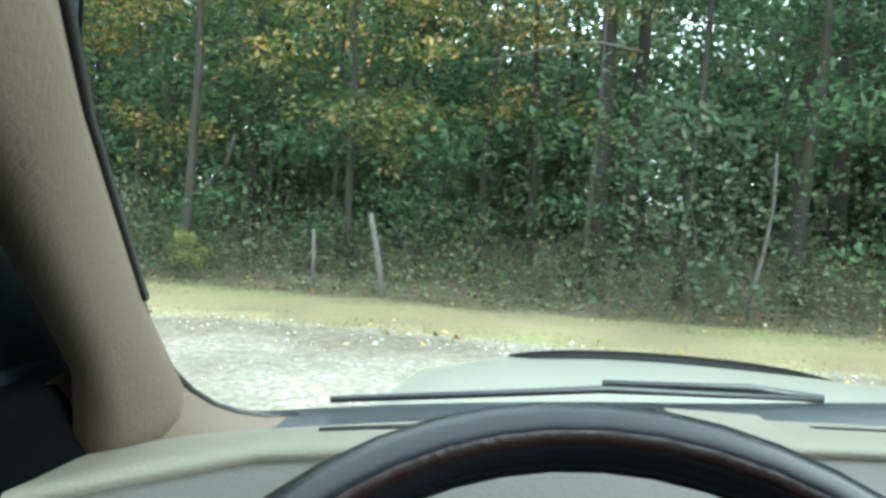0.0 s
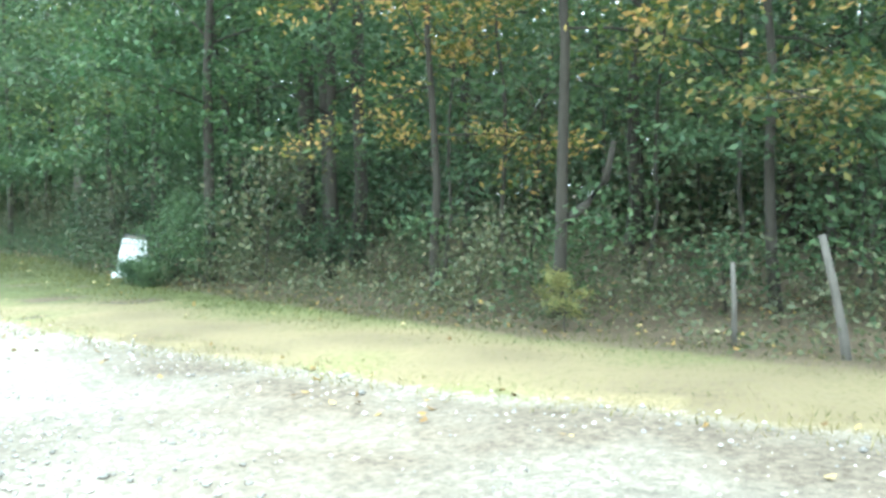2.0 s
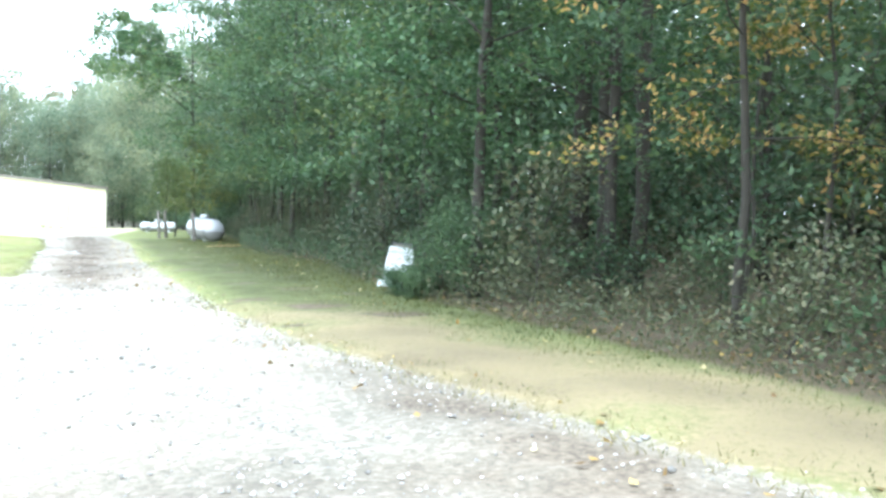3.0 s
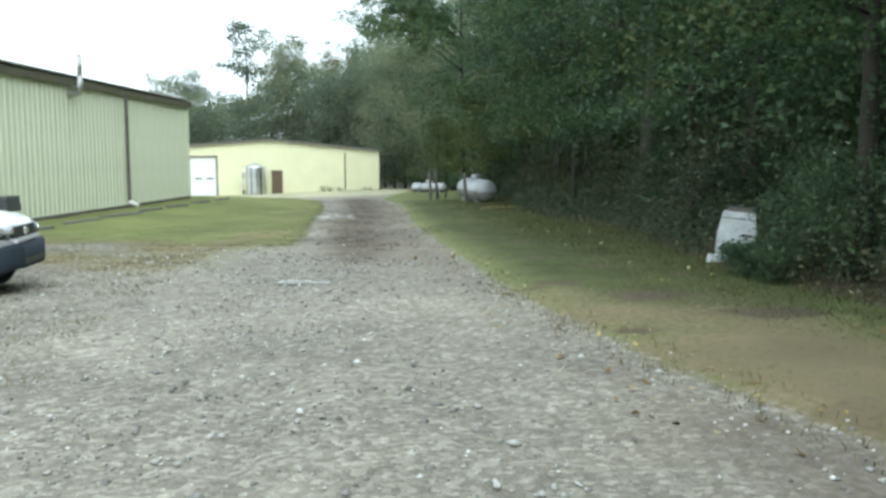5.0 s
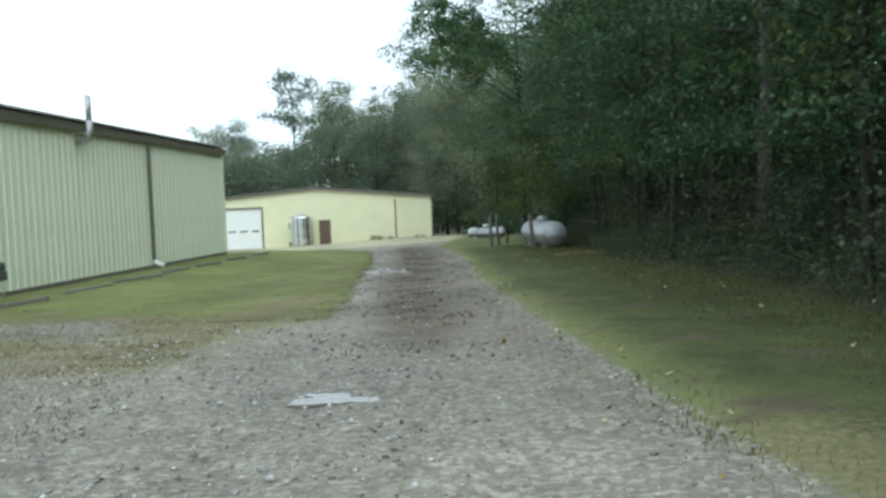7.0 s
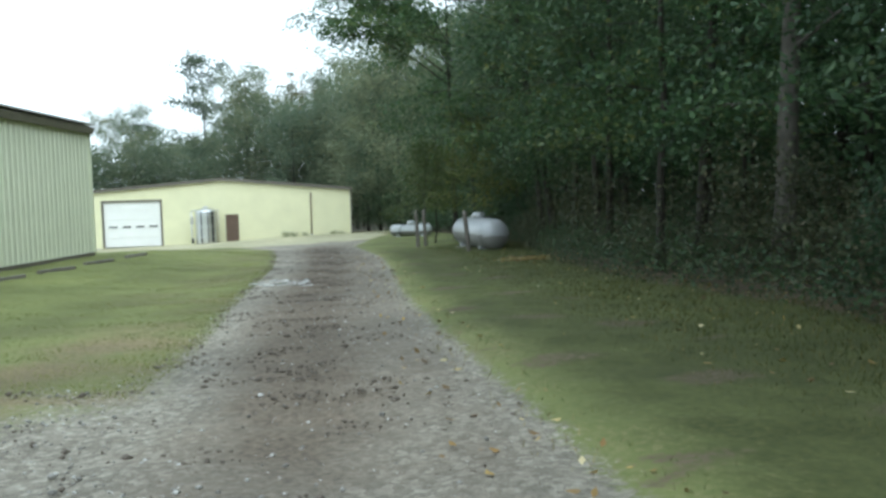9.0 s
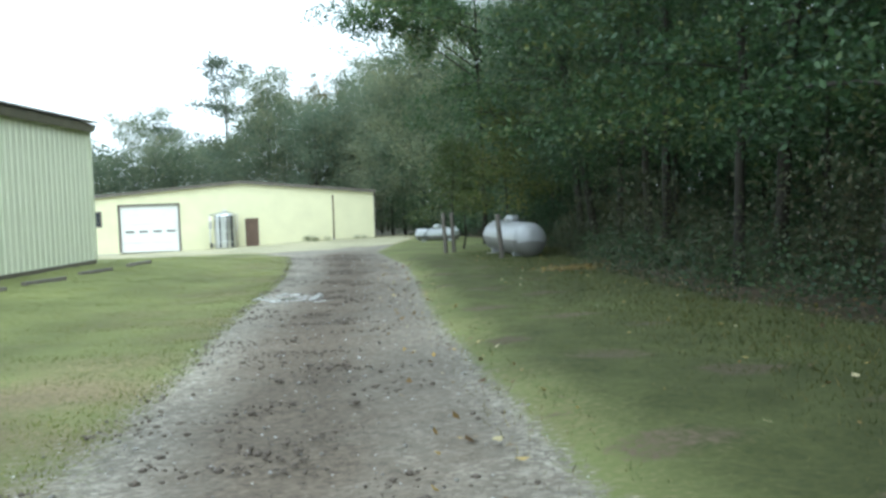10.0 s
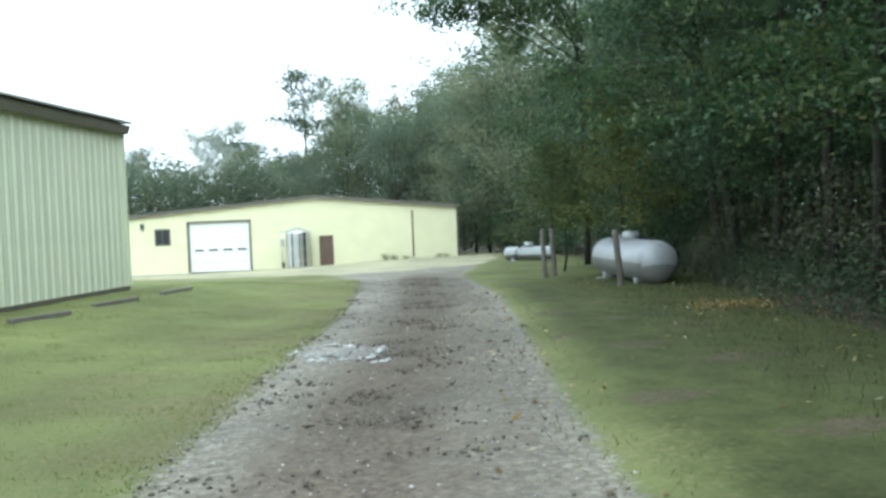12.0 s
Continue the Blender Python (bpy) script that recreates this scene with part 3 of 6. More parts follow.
def make_ribbed_building():
    length, tall, deep, base = 27.43, 4.17, 14.0, -0.38
    # x runs from the far corner back towards the lot, so y (out of the wall) comes from mirroring
    yaw = math.degrees(math.atan2(-WALL_W[1], -WALL_W[0]))
    a = WALL_A + WALL_W * length
    b = thing("metal_building", pose(a[0], a[1], base, 0, 0, yaw), "long pale green ribbed steel building with dark eave trim", "building")
    # in this pose x runs to the far corner and the drive lies at negative y
    core = bmesh.new()
    box(core, 0, 0.06, -0.5, length, deep, tall)
    for f in list(core.faces):
        if f.normal.z > 0.9:
            bmesh.ops.delete(core, geom=[f], context="FACES")
    part("wall", core, M_WALL, b)
    for x in (0.0, length):
        gable = bmesh.new()
        gable.faces.new([gable.verts.new(p) for p in ((x, 0.06, tall), (x, deep, tall), (x, deep / 2, tall + 0.6))])
        part("gable", gable, M_WALL, b)
    roof = bmesh.new()
    for s in (0, 1):
        y0, y1 = (-0.28, deep / 2) if s == 0 else (deep + 0.28, deep / 2)
        z0, z1 = tall + 0.02, tall + 0.66
        vs = [roof.verts.new(p) for p in ((-0.25, y0, z0), (length + 0.05, y0, z0), (length + 0.05, y1, z1), (-0.25, y1, z1))]
        f = roof.faces.new(vs)
        r = bmesh.ops.extrude_face_region(roof, geom=[f])
        bmesh.ops.translate(roof, verts=[v for v in r["geom"] if isinstance(v, bmesh.types.BMVert)], vec=(0, 0, 0.05))
    part("roof", roof, M_ROOF, b)
    # gutter: a dark boxed trough under the eave
    g = bmesh.new()
    prof = [(-0.03, -0.02), (-0.03, -0.24), (-0.13, -0.24), (-0.20, -0.06), (-0.20, -0.02), (-0.185, -0.02), (-0.185, -0.06), (-0.125, -0.22), (-0.045, -0.22), (-0.045, -0.02)]
    lo = [g.verts.new((-0.25, y, tall + z)) for y, z in prof]
    hi = [g.verts.new((length + 0.04, y, tall + z)) for y, z in prof]
    for i in range(len(prof)):
        j = (i + 1) % len(prof)
        g.faces.new((lo[i], lo[j], hi[j], hi[i]))
    g.faces.new(lo)
    g.faces.new(hi)
    part("gutter", g, M_GUTTER, b, "grey-brown eave gutter lightened for haze")
    part("base_trim", boxed(0, -0.012, -0.12, length, 0.05, 0.02), M_TRIM, b, "dark base flashing on the slab edge")
    for x in (0.0, length - 0.09):
        part("corner_trim", boxed(x, -0.05, 0.02, x + 0.09, 0.05, tall - 0.24), M_WALL, b)
    # downspouts with kicked-out feet
    for x in (length - 7.48, length - 22.0):
        pl = Pile()
        pl.add(*tube_arrays([(x, -0.11, tall - 0.22), (x, -0.10, tall - 0.4), (x, -0.09, 0.3), (x, -0.10, 0.18)], [0.062] * 4, 8))
        d = part("downspout", pl.mesh("downspout"), M_TRIM, b, "dark brown downspout")
        part("spout_foot", tube([(x, -0.10, 0.17), (x + 0.01, -0.17, 0.08), (x + 0.03, -0.40, 0.0)], [0.07, 0.075, 0.08], 9).mesh("spout_foot"), M_WHITEDOOR, d, "white plastic spout foot")
    # flue: a horizontal stub through the wall, an elbow and a pipe above the eave
    x = 27.43 - 12.0
    fl = part("flue", tube([(x, 0.0, tall - 0.50), (x, -0.26, tall - 0.50), (x, -0.37, tall - 0.46), (x, -0.41, tall - 0.33), (x, -0.41, tall + 0.05)], [0.085] * 5, 12).mesh("flue"), M_GALV, b, "galvanised flue with an elbow")
    part("flue_pipe", tube([(x, -0.41, tall + 0.05), (x, -0.41, tall + 0.70)], [0.075, 0.075], 12).mesh("flue_pipe"), M_GALV, fl, "weathered upper flue pipe")
    part("flue_bracket", boxed(x - 0.03, -0.34, tall - 0.3, x + 0.03, -0.03, tall - 0.26), M_GALV, fl)
    # ribbed sheets, one beside the other
    sheet = ribbed_panel(0.914, tall - 0.04)
    sheet.materials.append(M_WALL)
    for i in range(30):
        p = new("wall_panel", sheet)
        p.parent = b
        p.matrix_basis = pose((i + 1) * 0.9143, 0.03, 0.02, 0, 0, 180)
    return b


make_ribbed_building()


def make_far_building():
    left, right = np.array([-79.8, 19.63]), np.array([-70.7, 39.21])
    span = float(np.linalg.norm(right - left))
    mid = span / 2 + 1.45
    along = (right - left) / span
    base, eave, peak, deep = -1.80, 3.74, 4.66, 18.0
    yaw = math.degrees(math.atan2(along[1], along[0]))
    b = thing("block_building", pose(left[0], left[1], base, 0, 0, yaw), "low pale yellow gabled building with white garage door and brown door", "building")
    # openings in the front: window, garage door, brown door
    opens = [(1.75, 1.88, 2.72, 2.88), (3.95, -0.02, 7.9, 3.22), (12.48, 0.0, 13.34, 2.06)]
    xs = sorted({0.0, span, mid, *[o[0] for o in opens], *[o[2] for o in opens]})
    top = lambda x: float(np.interp(x, [0, mid, span], [eave, peak, eave]))
    w = bmesh.new()
    th = 0.2

    def slab(x0, x1, z0, z1a, z1b):
        vs = [w.verts.new(p) for p in ((x0, 0, z0), (x1, 0, z0), (x1, 0, z1b), (x0, 0, z1a))]
        vb = [w.verts.new((v.co.x, th, v.co.z)) for v in vs]
        w.faces.new(vs)
        w.faces.new(vb[::-1])
        for i in range(4):
            j = (i + 1) % 4
            w.faces.new((vs[i], vb[i], vb[j], vs[j]))

    for x0, x1 in zip(xs, xs[1:]):
        o = [q for q in opens if q[0] <= x0 + 1e-6 and q[2] >= x1 - 1e-6]
        if not o:
            slab(x0, x1, -0.6, top(x0), top(x1))
        else:
            o = o[0]
            if o[1] > 0:
                slab(x0, x1, -0.6, o[1], o[1])
            slab(x0, x1, o[3], top(x0), top(x1))
    bmesh.ops.remove_doubles(w, verts=w.verts, dist=0.0005)
    part("front_wall", w, M_FARWALL, b)
    s = bmesh.new()
    box(s, 0, th, -0.6, 0.2, deep, eave)
    box(s, span - 0.2, th, -0.6, span, deep, eave)
    box(s, 0.2, deep - 0.2, -0.6, span - 0.2, deep, eave)
    part("side_wall", s, M_FARWALL, b)
    for sgn in (0, 1):
        r = bmesh.new()
        xe, xm = (-0.15, mid) if sgn == 0 else (span + 0.08, mid)
        ze = eave - 0.1 * (peak - eave) / (span / 2)
        pts = [(xe, -0.22, ze), (xm, -0.22, peak), (xm, deep + 0.2, peak), (xe, deep + 0.2, ze)]
        f = r.faces.new([r.verts.new((x, y, z + 0.02)) for x, y, z in pts])
        e = bmesh.ops.extrude_face_region(r, geom=[f])
        bmesh.ops.translate(r, verts=[v for v in e["geom"] if isinstance(v, bmesh.types.BMVert)], vec=(0, 0, 0.09))
        part("roof", r, M_ROOF, b)
        t = bmesh.new()
        f = t.faces.new([t.verts.new(p) for p in ((xe, -0.25, ze - 0.10), (xm, -0.25, peak - 0.10), (xm, -0.25, peak + 0.12), (xe, -0.25, ze + 0.12))])
        e = bmesh.ops.extrude_face_region(t, geom=[f])
        bmesh.ops.translate(t, verts=[v for v in e["geom"] if isinstance(v, bmesh.types.BMVert)], vec=(0, 0.03, 0))
        part("rake_trim", t, M_TRIM, b, "dark brown rake trim")
    for x in (-0.03, span - 0.07):
        part("corner_trim", boxed(x, -0.03, -0.4, x + 0.1, 0.0, eave - 0.1), M_TRIM, b)
    # garage door: frame, five sections, a row of small lights
    g = part("garage_door", boxed(3.95, 0.15, 0.0, 7.9, 0.17, 3.22), M_WHITEDOOR, b, "white sectional garage door with four small dark lights")
    for k in range(5):
        z0 = k * 0.644
        part("section", boxed(3.97, 0.09, z0 + 0.012, 7.88, 0.15, z0 + 0.635, 0.008), M_WHITEDOOR, g)
    for k in range(4):
        x0 = 4.28 + k * 0.93
        part("door_light", boxed(x0, 0.082, 1.37, x0 + 0.58, 0.10, 1.49, 0.01), M_GLASSDARK, g)
    for x0, z0, x1, z1 in ((3.83, 0, 3.96, 3.34), (7.89, 0, 8.02, 3.34), (3.96, 3.21, 7.89, 3.34)):
        part("door_casing", boxed(x0, -0.035, z0, x1, 0.1, z1), M_TRIM, b)
    d = part("entry_door", boxed(12.52, 0.06, 0.02, 13.30, 0.11, 2.02, 0.004), M_BROWN, b, "brown steel entry door")
    part("door_knob", lathe([(0.005, 0.06), (0.03, 0.045), (0.032, 0.02), (0.014, 0.0)], 12, "Y"), M_GALV, d).matrix_basis = pose(12.6, 0.0, 1.0)
    for x0, z0, x1, z1 in ((12.45, 0, 12.52, 2.1), (13.30, 0, 13.37, 2.1), (12.52, 2.02, 13.30, 2.1)):
        part("door_casing", boxed(x0, -0.02, z0, x1, 0.1, z1), M_BROWN, b)
    wn_ = part("window", boxed(1.80, 0.09, 1.93, 2.67, 0.10, 2.83), M_GLASSDARK, b, "small square dark window")
    for x0, z0, x1, z1 in ((1.72, 1.83, 1.81, 2.93), (2.66, 1.83, 2.75, 2.93), (1.81, 2.83, 2.66, 2.93), (1.81, 1.83, 2.66, 1.93), (2.21, 1.93, 2.26, 2.83)):
        part("window_frame", boxed(x0, -0.02, z0, x1, 0.12, z1), M_TRIM, wn_)
    # wall lamp by the corner
    lp = part("wall_lamp", boxed(0.85, -0.16, 2.95, 1.05, 0.0, 3.3, 0.03), M_CARGREY, b, "dark weathered wall lamp")
    part("lamp_glass", boxed(0.87, -0.15, 2.88, 1.03, -0.02, 2.94, 0.01), M_LAMPGLASS, lp)
    # conduit up the wall, with a box at its foot
    cx = 18.62
    cd = part("conduit", tube([(cx, -0.05, 0.45), (cx, -0.05, 3.55)], [0.045, 0.045], 8).mesh("conduit"), M_BROWN, b, "dark conduit on the wall")
    part("junction_box", boxed(cx - 0.08, -0.13, 0.3, cx + 0.08, 0.0, 0.48, 0.01), M_GALV, cd)
    part("slab_edge", boxed(0.0, -0.06, -0.5, 3.82, 0.0, -0.06), M_CONC, b)
    part("slab_edge", boxed(8.03, -0.06, -0.5, span, 0.0, -0.06), M_CONC, b)
    # stainless tank standing by the door
    lx, ly = 11.2, -1.05
    tk = thing("stainless_vat", b.matrix_basis @ pose(lx, ly, 0.0), "tall stainless steel vat standing against the yellow wall", "vat")
    part("shell", lathe([(0.74, 0.12), (0.76, 0.16), (0.76, 0.2), (0.76, 1.3), (0.76, 2.30), (0.76, 2.38), (0.70, 2.46), (0.40, 2.60), (0.12, 2.66), (0.0, 2.67)], 28), M_STEEL, tk, smooth=True)
    part("manway", lathe([(0.16, 2.60), (0.16, 2.74), (0.13, 2.76), (0.0, 2.76)], 16), M_STEEL, tk, smooth=True)
    for i in range(4):
        an = math.radians(45 + 90 * i)
        part("leg", tube([(0.62 * math.cos(an), 0.62 * math.sin(an), 0.14), (0.62 * math.cos(an), 0.62 * math.sin(an), -0.12)], [0.035, 0.035], 8).mesh("leg"), M_STEEL, tk)
    for z in (0.55, 1.3, 2.05):
        part("hoop", lathe([(0.765, z), (0.785, z + 0.01), (0.785, z + 0.05), (0.765, z + 0.06)], 28), M_STEEL, tk, smooth=True)
    for sx in (-0.98, 0.86):
        part("ladder_rail", tube([(sx, -0.2, -0.1), (sx, -0.2, 2.5)], [0.03, 0.03], 6).mesh("ladder_rail"), M_GALV, tk)
    part("pipe", tube([(-0.76, -0.25, 0.4), (-0.95, -0.3, 0.45), (-0.99, -0.3, 0.6), (-0.99, -0.3, 2.3), (-0.9, -0.2, 2.45), (-0.6, -0.1, 2.5)], [0.04] * 6, 8).mesh("pipe"), M_STEEL, tk)
    part("drain_valve", boxed(-1.02, -0.36, 0.15, -0.86, -0.2, 0.5, 0.03), M_CARGREY, tk)
    part("control_box", boxed(-1.06, -0.34, 1.5, -0.86, -0.14, 2.0, 0.02), M_GALV, tk)
    # dark strips stand in for reflections of the surroundings on the shell
    for an, wide in ((250, 0.05), (285, 0.03), (312, 0.09)):
        a = math.radians(an)
        part("reflection_strip", boxed(-0.01, -wide, 0.2, 0.012, wide, 2.34), M_CARGREY, tk, "dark strip standing for a reflection in the steel").matrix_basis = pose(0.762 * math.cos(a), 0.762 * math.sin(a), 0, 0, 0, an)
    return b


make_far_building()


# ---- gas tanks ----
def make_gas_tank(m, label, dia, length, mat, stand=0.08, group="gas tanks"):
    r, h = dia / 2, length / 2 - dia * 0.33
    prof = [(0.0, -length / 2)]
    for i in range(1, 9):
        a = math.pi / 2 * i / 8
        prof.append((r * math.sin(a), -h - (length / 2 - h) * math.cos(a)))
    prof += [(r * 1.004, -h + 0.02), (r, -h + 0.04), (r, -0.02), (r * 1.004, 0.0), (r, 0.02), (r, h - 0.04), (r * 1.004, h - 0.02)]
    for i in range(8, 0, -1):
        a = math.pi / 2 * i / 8
        prof.append((r * math.sin(a), h + (length / 2 - h) * math.cos(a)))
    prof.append((0.0, length / 2))
    prof[0], prof[-1] = (0.01, prof[0][1]), (0.01, prof[-1][1])
    t = thing("gas_tank", m, label, "gas tank", group)
    zc = r + stand
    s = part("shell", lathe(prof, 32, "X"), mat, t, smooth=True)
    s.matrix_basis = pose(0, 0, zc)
    # lower half stained, with its underside shade put into the colour
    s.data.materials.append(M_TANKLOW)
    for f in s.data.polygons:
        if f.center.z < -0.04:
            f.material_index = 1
    if length > 4:
        part("seam", tube([(-length / 2 + 0.12, -r * 0.55, -0.04), (-h, -r - 0.004, -0.04), (0, -r - 0.006, -0.04), (h, -r - 0.004, -0.04), (length / 2 - 0.12, -r * 0.55, -0.04)], [0.012] * 5, 6).mesh("seam"), M_GALV, s)
    dome = part("valve_dome", lathe([(0.21, zc + r - 0.03), (0.21, zc + r + 0.14), (0.17, zc + r + 0.19), (0.0, zc + r + 0.2)], 20), mat, t, smooth=True)
    part("hinge", boxed(0.2, -0.05, zc + r + 0.08, 0.235, 0.05, zc + r + 0.14), M_GALV, dome)
    for x in (0.55, 0.95):
        part("fitting", lathe([(0.05, zc + r - 0.02), (0.05, zc + r + 0.05), (0.03, zc + r + 0.09), (0.0, zc + r + 0.09)], 10), M_GALV, t).matrix_basis = pose(x, 0, 0)
    for x in (-length * 0.3, length * 0.3):
        part("saddle", boxed(x - 0.09, -r * 0.7, 0.02, x + 0.09, r * 0.7, stand + 0.14), mat, t)
        for y in (-r * 0.62, r * 0.62):
            part("leg", boxed(x - 0.05, y - 0.04, -0.02, x + 0.05, y + 0.04, stand + 0.02), mat, t)
        part("footing", boxed(x - 0.22, -r * 1.0, -0.14, x + 0.22, r * 1.0, 0.0, 0.01), M_CONC, t)
    # feed hoses from the dome
    for k in (-0.06, 0.07):
        part("hose", tube([(-0.1, -0.1 + k, zc + r + 0.05), (-0.32, -0.25 + k, zc + r + 0.02), (-0.5, -r * 0.8 + k, zc + r * 0.6), (-0.55 + k, -r * 1.05, zc), (-0.6 + k, -r * 1.02, 0.1)], [0.02] * 5, 6).mesh("hose"), M_BLACK, t)
    return t


nt = (-37.25, 26.87)
make_gas_tank(pose(nt[0], nt[1], float(height(*nt)) - 0.02, 0, 0, 68.5 + 90), "large silver gas tank with domed ends beside the woods", 1.0, 4.5, M_TANK, 0.04)
ft = (-52.9, 33.6)
make_gas_tank(pose(ft[0], ft[1], float(height(*ft)) - 0.02, 0, 0, 45), "small white gas tank on low footings", 0.6, 2.3, M_TANKWHITE)


# ---- timbers laid on the lawn as wheel stops ----
def make_timber(i, t0, d, length, turn):
    c = WALL_A + WALL_W * t0 + WALL_N * d
    yaw = math.degrees(math.atan2(WALL_W[1], WALL_W[0])) + turn
    bm = boxed(-length / 2, -0.06, -0.04, length / 2, 0.06, 0.05, 0.012)
    for v in bm.verts:
        v.co.z += 0.012 * math.sin(5 * v.co.x + i)
        v.co.y += 0.02 * math.sin(1.3 * v.co.x + 2 * i)
    o = part("timber_stop", bm, M_TIMBER)
    o.matrix_basis = pose(c[0], c[1], float(height(*c)) + 0.02, 0, 0, yaw)
    return tagged(o, "grey weathered timber lying on the lawn", "timber", "timber wheel stops")


for i, (t0, d) in enumerate([(17.7, 1.5), (14.7, 1.45), (11.9, 1.5), (9.3, 1.5), (6.8, 1.6), (4.1, 1.68), (1.25, 1.78)]):
    make_timber(i, t0, d, (1.6, 1.75, 2.2, 1.6, 1.45, 1.45, 1.4)[i], -9 + (-3, 2, 0, 3, -2, 1, 2)[i])


# ---- barrel grill by the wall ----
def make_grill():
    x, y = -27.95, 7.0
    g = thing("charcoal_grill", pose(x, y, float(height(x, y)), 0, 0, -30) @ Matrix.Diagonal((0.8, 0.8, 0.92, 1)), "faded grey charcoal grill with a rounded hood on thin legs", "grill")
    part("firebox", boxed(-0.46, -0.23, 0.56, 0.46, 0.23, 0.77, 0.015), M_GRILLGREY, g)
    part("lid", boxed(-0.45, -0.22, 0.76, 0.45, 0.22, 0.97, 0.09), M_GRILLGREY, g)
    part("handle", tube([(-0.15, -0.24, 0.78), (-0.15, -0.29, 0.8), (0.15, -0.29, 0.8), (0.15, -0.24, 0.78)], [0.012] * 4, 6).mesh("handle"), M_GALV, g)
    for sx in (-0.33, 0.33):
        for sy in (-0.17, 0.17):
            part("leg", tube([(sx, sy * 0.8, 0.6), (sx * 1.1, sy * 1.2, -0.02)], [0.016, 0.016], 6).mesh("leg"), M_GALV, g)
    part("rack", boxed(-0.34, -0.18, 0.22, 0.34, 0.18, 0.235), M_GALV, g)
    return g


make_grill()


# ---- trees ----
def limb_path(rng, start, direction, length, rise, n=6, wobble=0.12):
    p = [np.array(start, float)]
    d = np.array(direction, float)
    d /= np.linalg.norm(d)
    for _ in range(n):
        d = d + rng.normal(0, wobble, 3) + np.array([0, 0, rise / n])
        d /= np.linalg.norm(d)
        p.append(p[-1] + d * length / n)
    return np.array(p)


def tree_meshes(seed, tall, trunk_r, crown_from, spread, n_leaves, leaf, lean=0.03, limbs=16, up=0.35, twig_leaf=0.32, sides=8, dense_low=1.0, shape="cone", subs=5, thin=False, pads=0, leaf_up=0.5, simple=False):
    """Trunk-and-limbs mesh and crown mesh of one tree."""
    rng = np.random.RandomState(seed)
    wood = Pile()
    k = 10
    hs = np.linspace(-0.4, tall, k)
    off = np.cumsum(rng.normal(0, 1, (k, 2)) * 0.05, axis=0)
    off -= off[1]
    a = rng.uniform(0, 6.28)
    path = np.stack([off[:, 0] + lean * hs * math.cos(a), off[:, 1] + lean * hs * math.sin(a), hs], 1)
    frac = np.clip(hs / tall, 0, 1)
    rad = trunk_r * (1 - 0.86 * frac) + trunk_r * 0.5 * np.exp(-np.clip(hs, 0, None) / 0.25) * 0.6
    wood.add(*tube_arrays(path, rad, sides))
    tips = []
    for i in range(limbs):
        h = crown_from + (tall * 0.97 - crown_from) * ((i + rng.uniform(0, 1)) / limbs) ** dense_low
        base = np.array([np.interp(h, hs, path[:, 0]), np.interp(h, hs, path[:, 1]), h])
        an = i * 2.4 + rng.uniform(-0.5, 0.5)
        rel = (h - crown_from) / max(tall - crown_from, 0.1)
        ln = spread * (1.05 - 0.75 * rel ** 1.5) * rng.uniform(0.7, 1.15)
        if shape == "round":
            ln = spread * (0.35 + 0.75 * math.sin(math.pi * (0.12 + 0.8 * rel))) * rng.uniform(0.75, 1.15)
        lp = limb_path(rng, base, (math.cos(an), math.sin(an), up + 0.5 * rel), ln, 0.15 - 0.35 * (1 - rel))
        r0 = max(0.012, trunk_r * (1 - 0.8 * rel) * 0.24)
        wood.add(*tube_arrays(lp, np.linspace(r0, 0.006, len(lp)), 3 if thin else 5, not thin))
        for s in range(subs):
            q = rng.uniform(0.3, 1.0)
            b2 = lp[min(int(q * (len(lp) - 1)), len(lp) - 1)]
            d2 = rng.normal(0, 1, 3)
            d2[2] = abs(d2[2]) * 0.3 - 0.1
            d2 += (lp[-1] - lp[0]) / ln * 0.8
            sp = limb_path(rng, b2, d2, ln * rng.uniform(0.25, 0.45), -0.1, 4, 0.2)
            if not thin:
                wood.add(*tube_arrays(sp, np.linspace(r0 * 0.4 + 0.004, 0.004, len(sp)), 3, False))
            tips += [sp[1], sp[2], sp[3], sp[4], sp[4]]
        tips += [lp[-1], lp[-2], lp[-3], lp[-4], lp[-5]]
    tips = np.array(tips)
    if pads:
        tips = tips[rng.choice(len(tips), min(pads, len(tips)), replace=False)]
    pick = tips[rng.randint(0, len(tips), n_leaves)]
    c = pick + rng.normal(0, 1, (n_leaves, 3)) * np.array([twig_leaf, twig_leaf, twig_leaf * (0.42 if pads else 0.7)])
    c[:, 2] = np.maximum(c[:, 2], crown_from * 0.6)
    v, f = leaves_arrays(rng, c, leaf, leaf_up, simple=simple)
    return wood.mesh("trunk"), fast_mesh("crown", v, f)


def make_tree(name, meshes, m, bark, leaf, label, category="tree", group=""):
    t = thing(name, m, label, category, group)
    for nm, me, mat in (("trunk", meshes[0], bark), ("crown", meshes[1], leaf)):
        ob = new(nm, me)
        ob.parent = t
        ob.data.materials.clear() if not me.materials else None
        if not me.materials:
            me.materials.append(mat)
    return t


def kinds(seed, rows, **kw):
    return [tree_meshes(seed + i, *row, **kw) for i, row in enumerate(rows)]


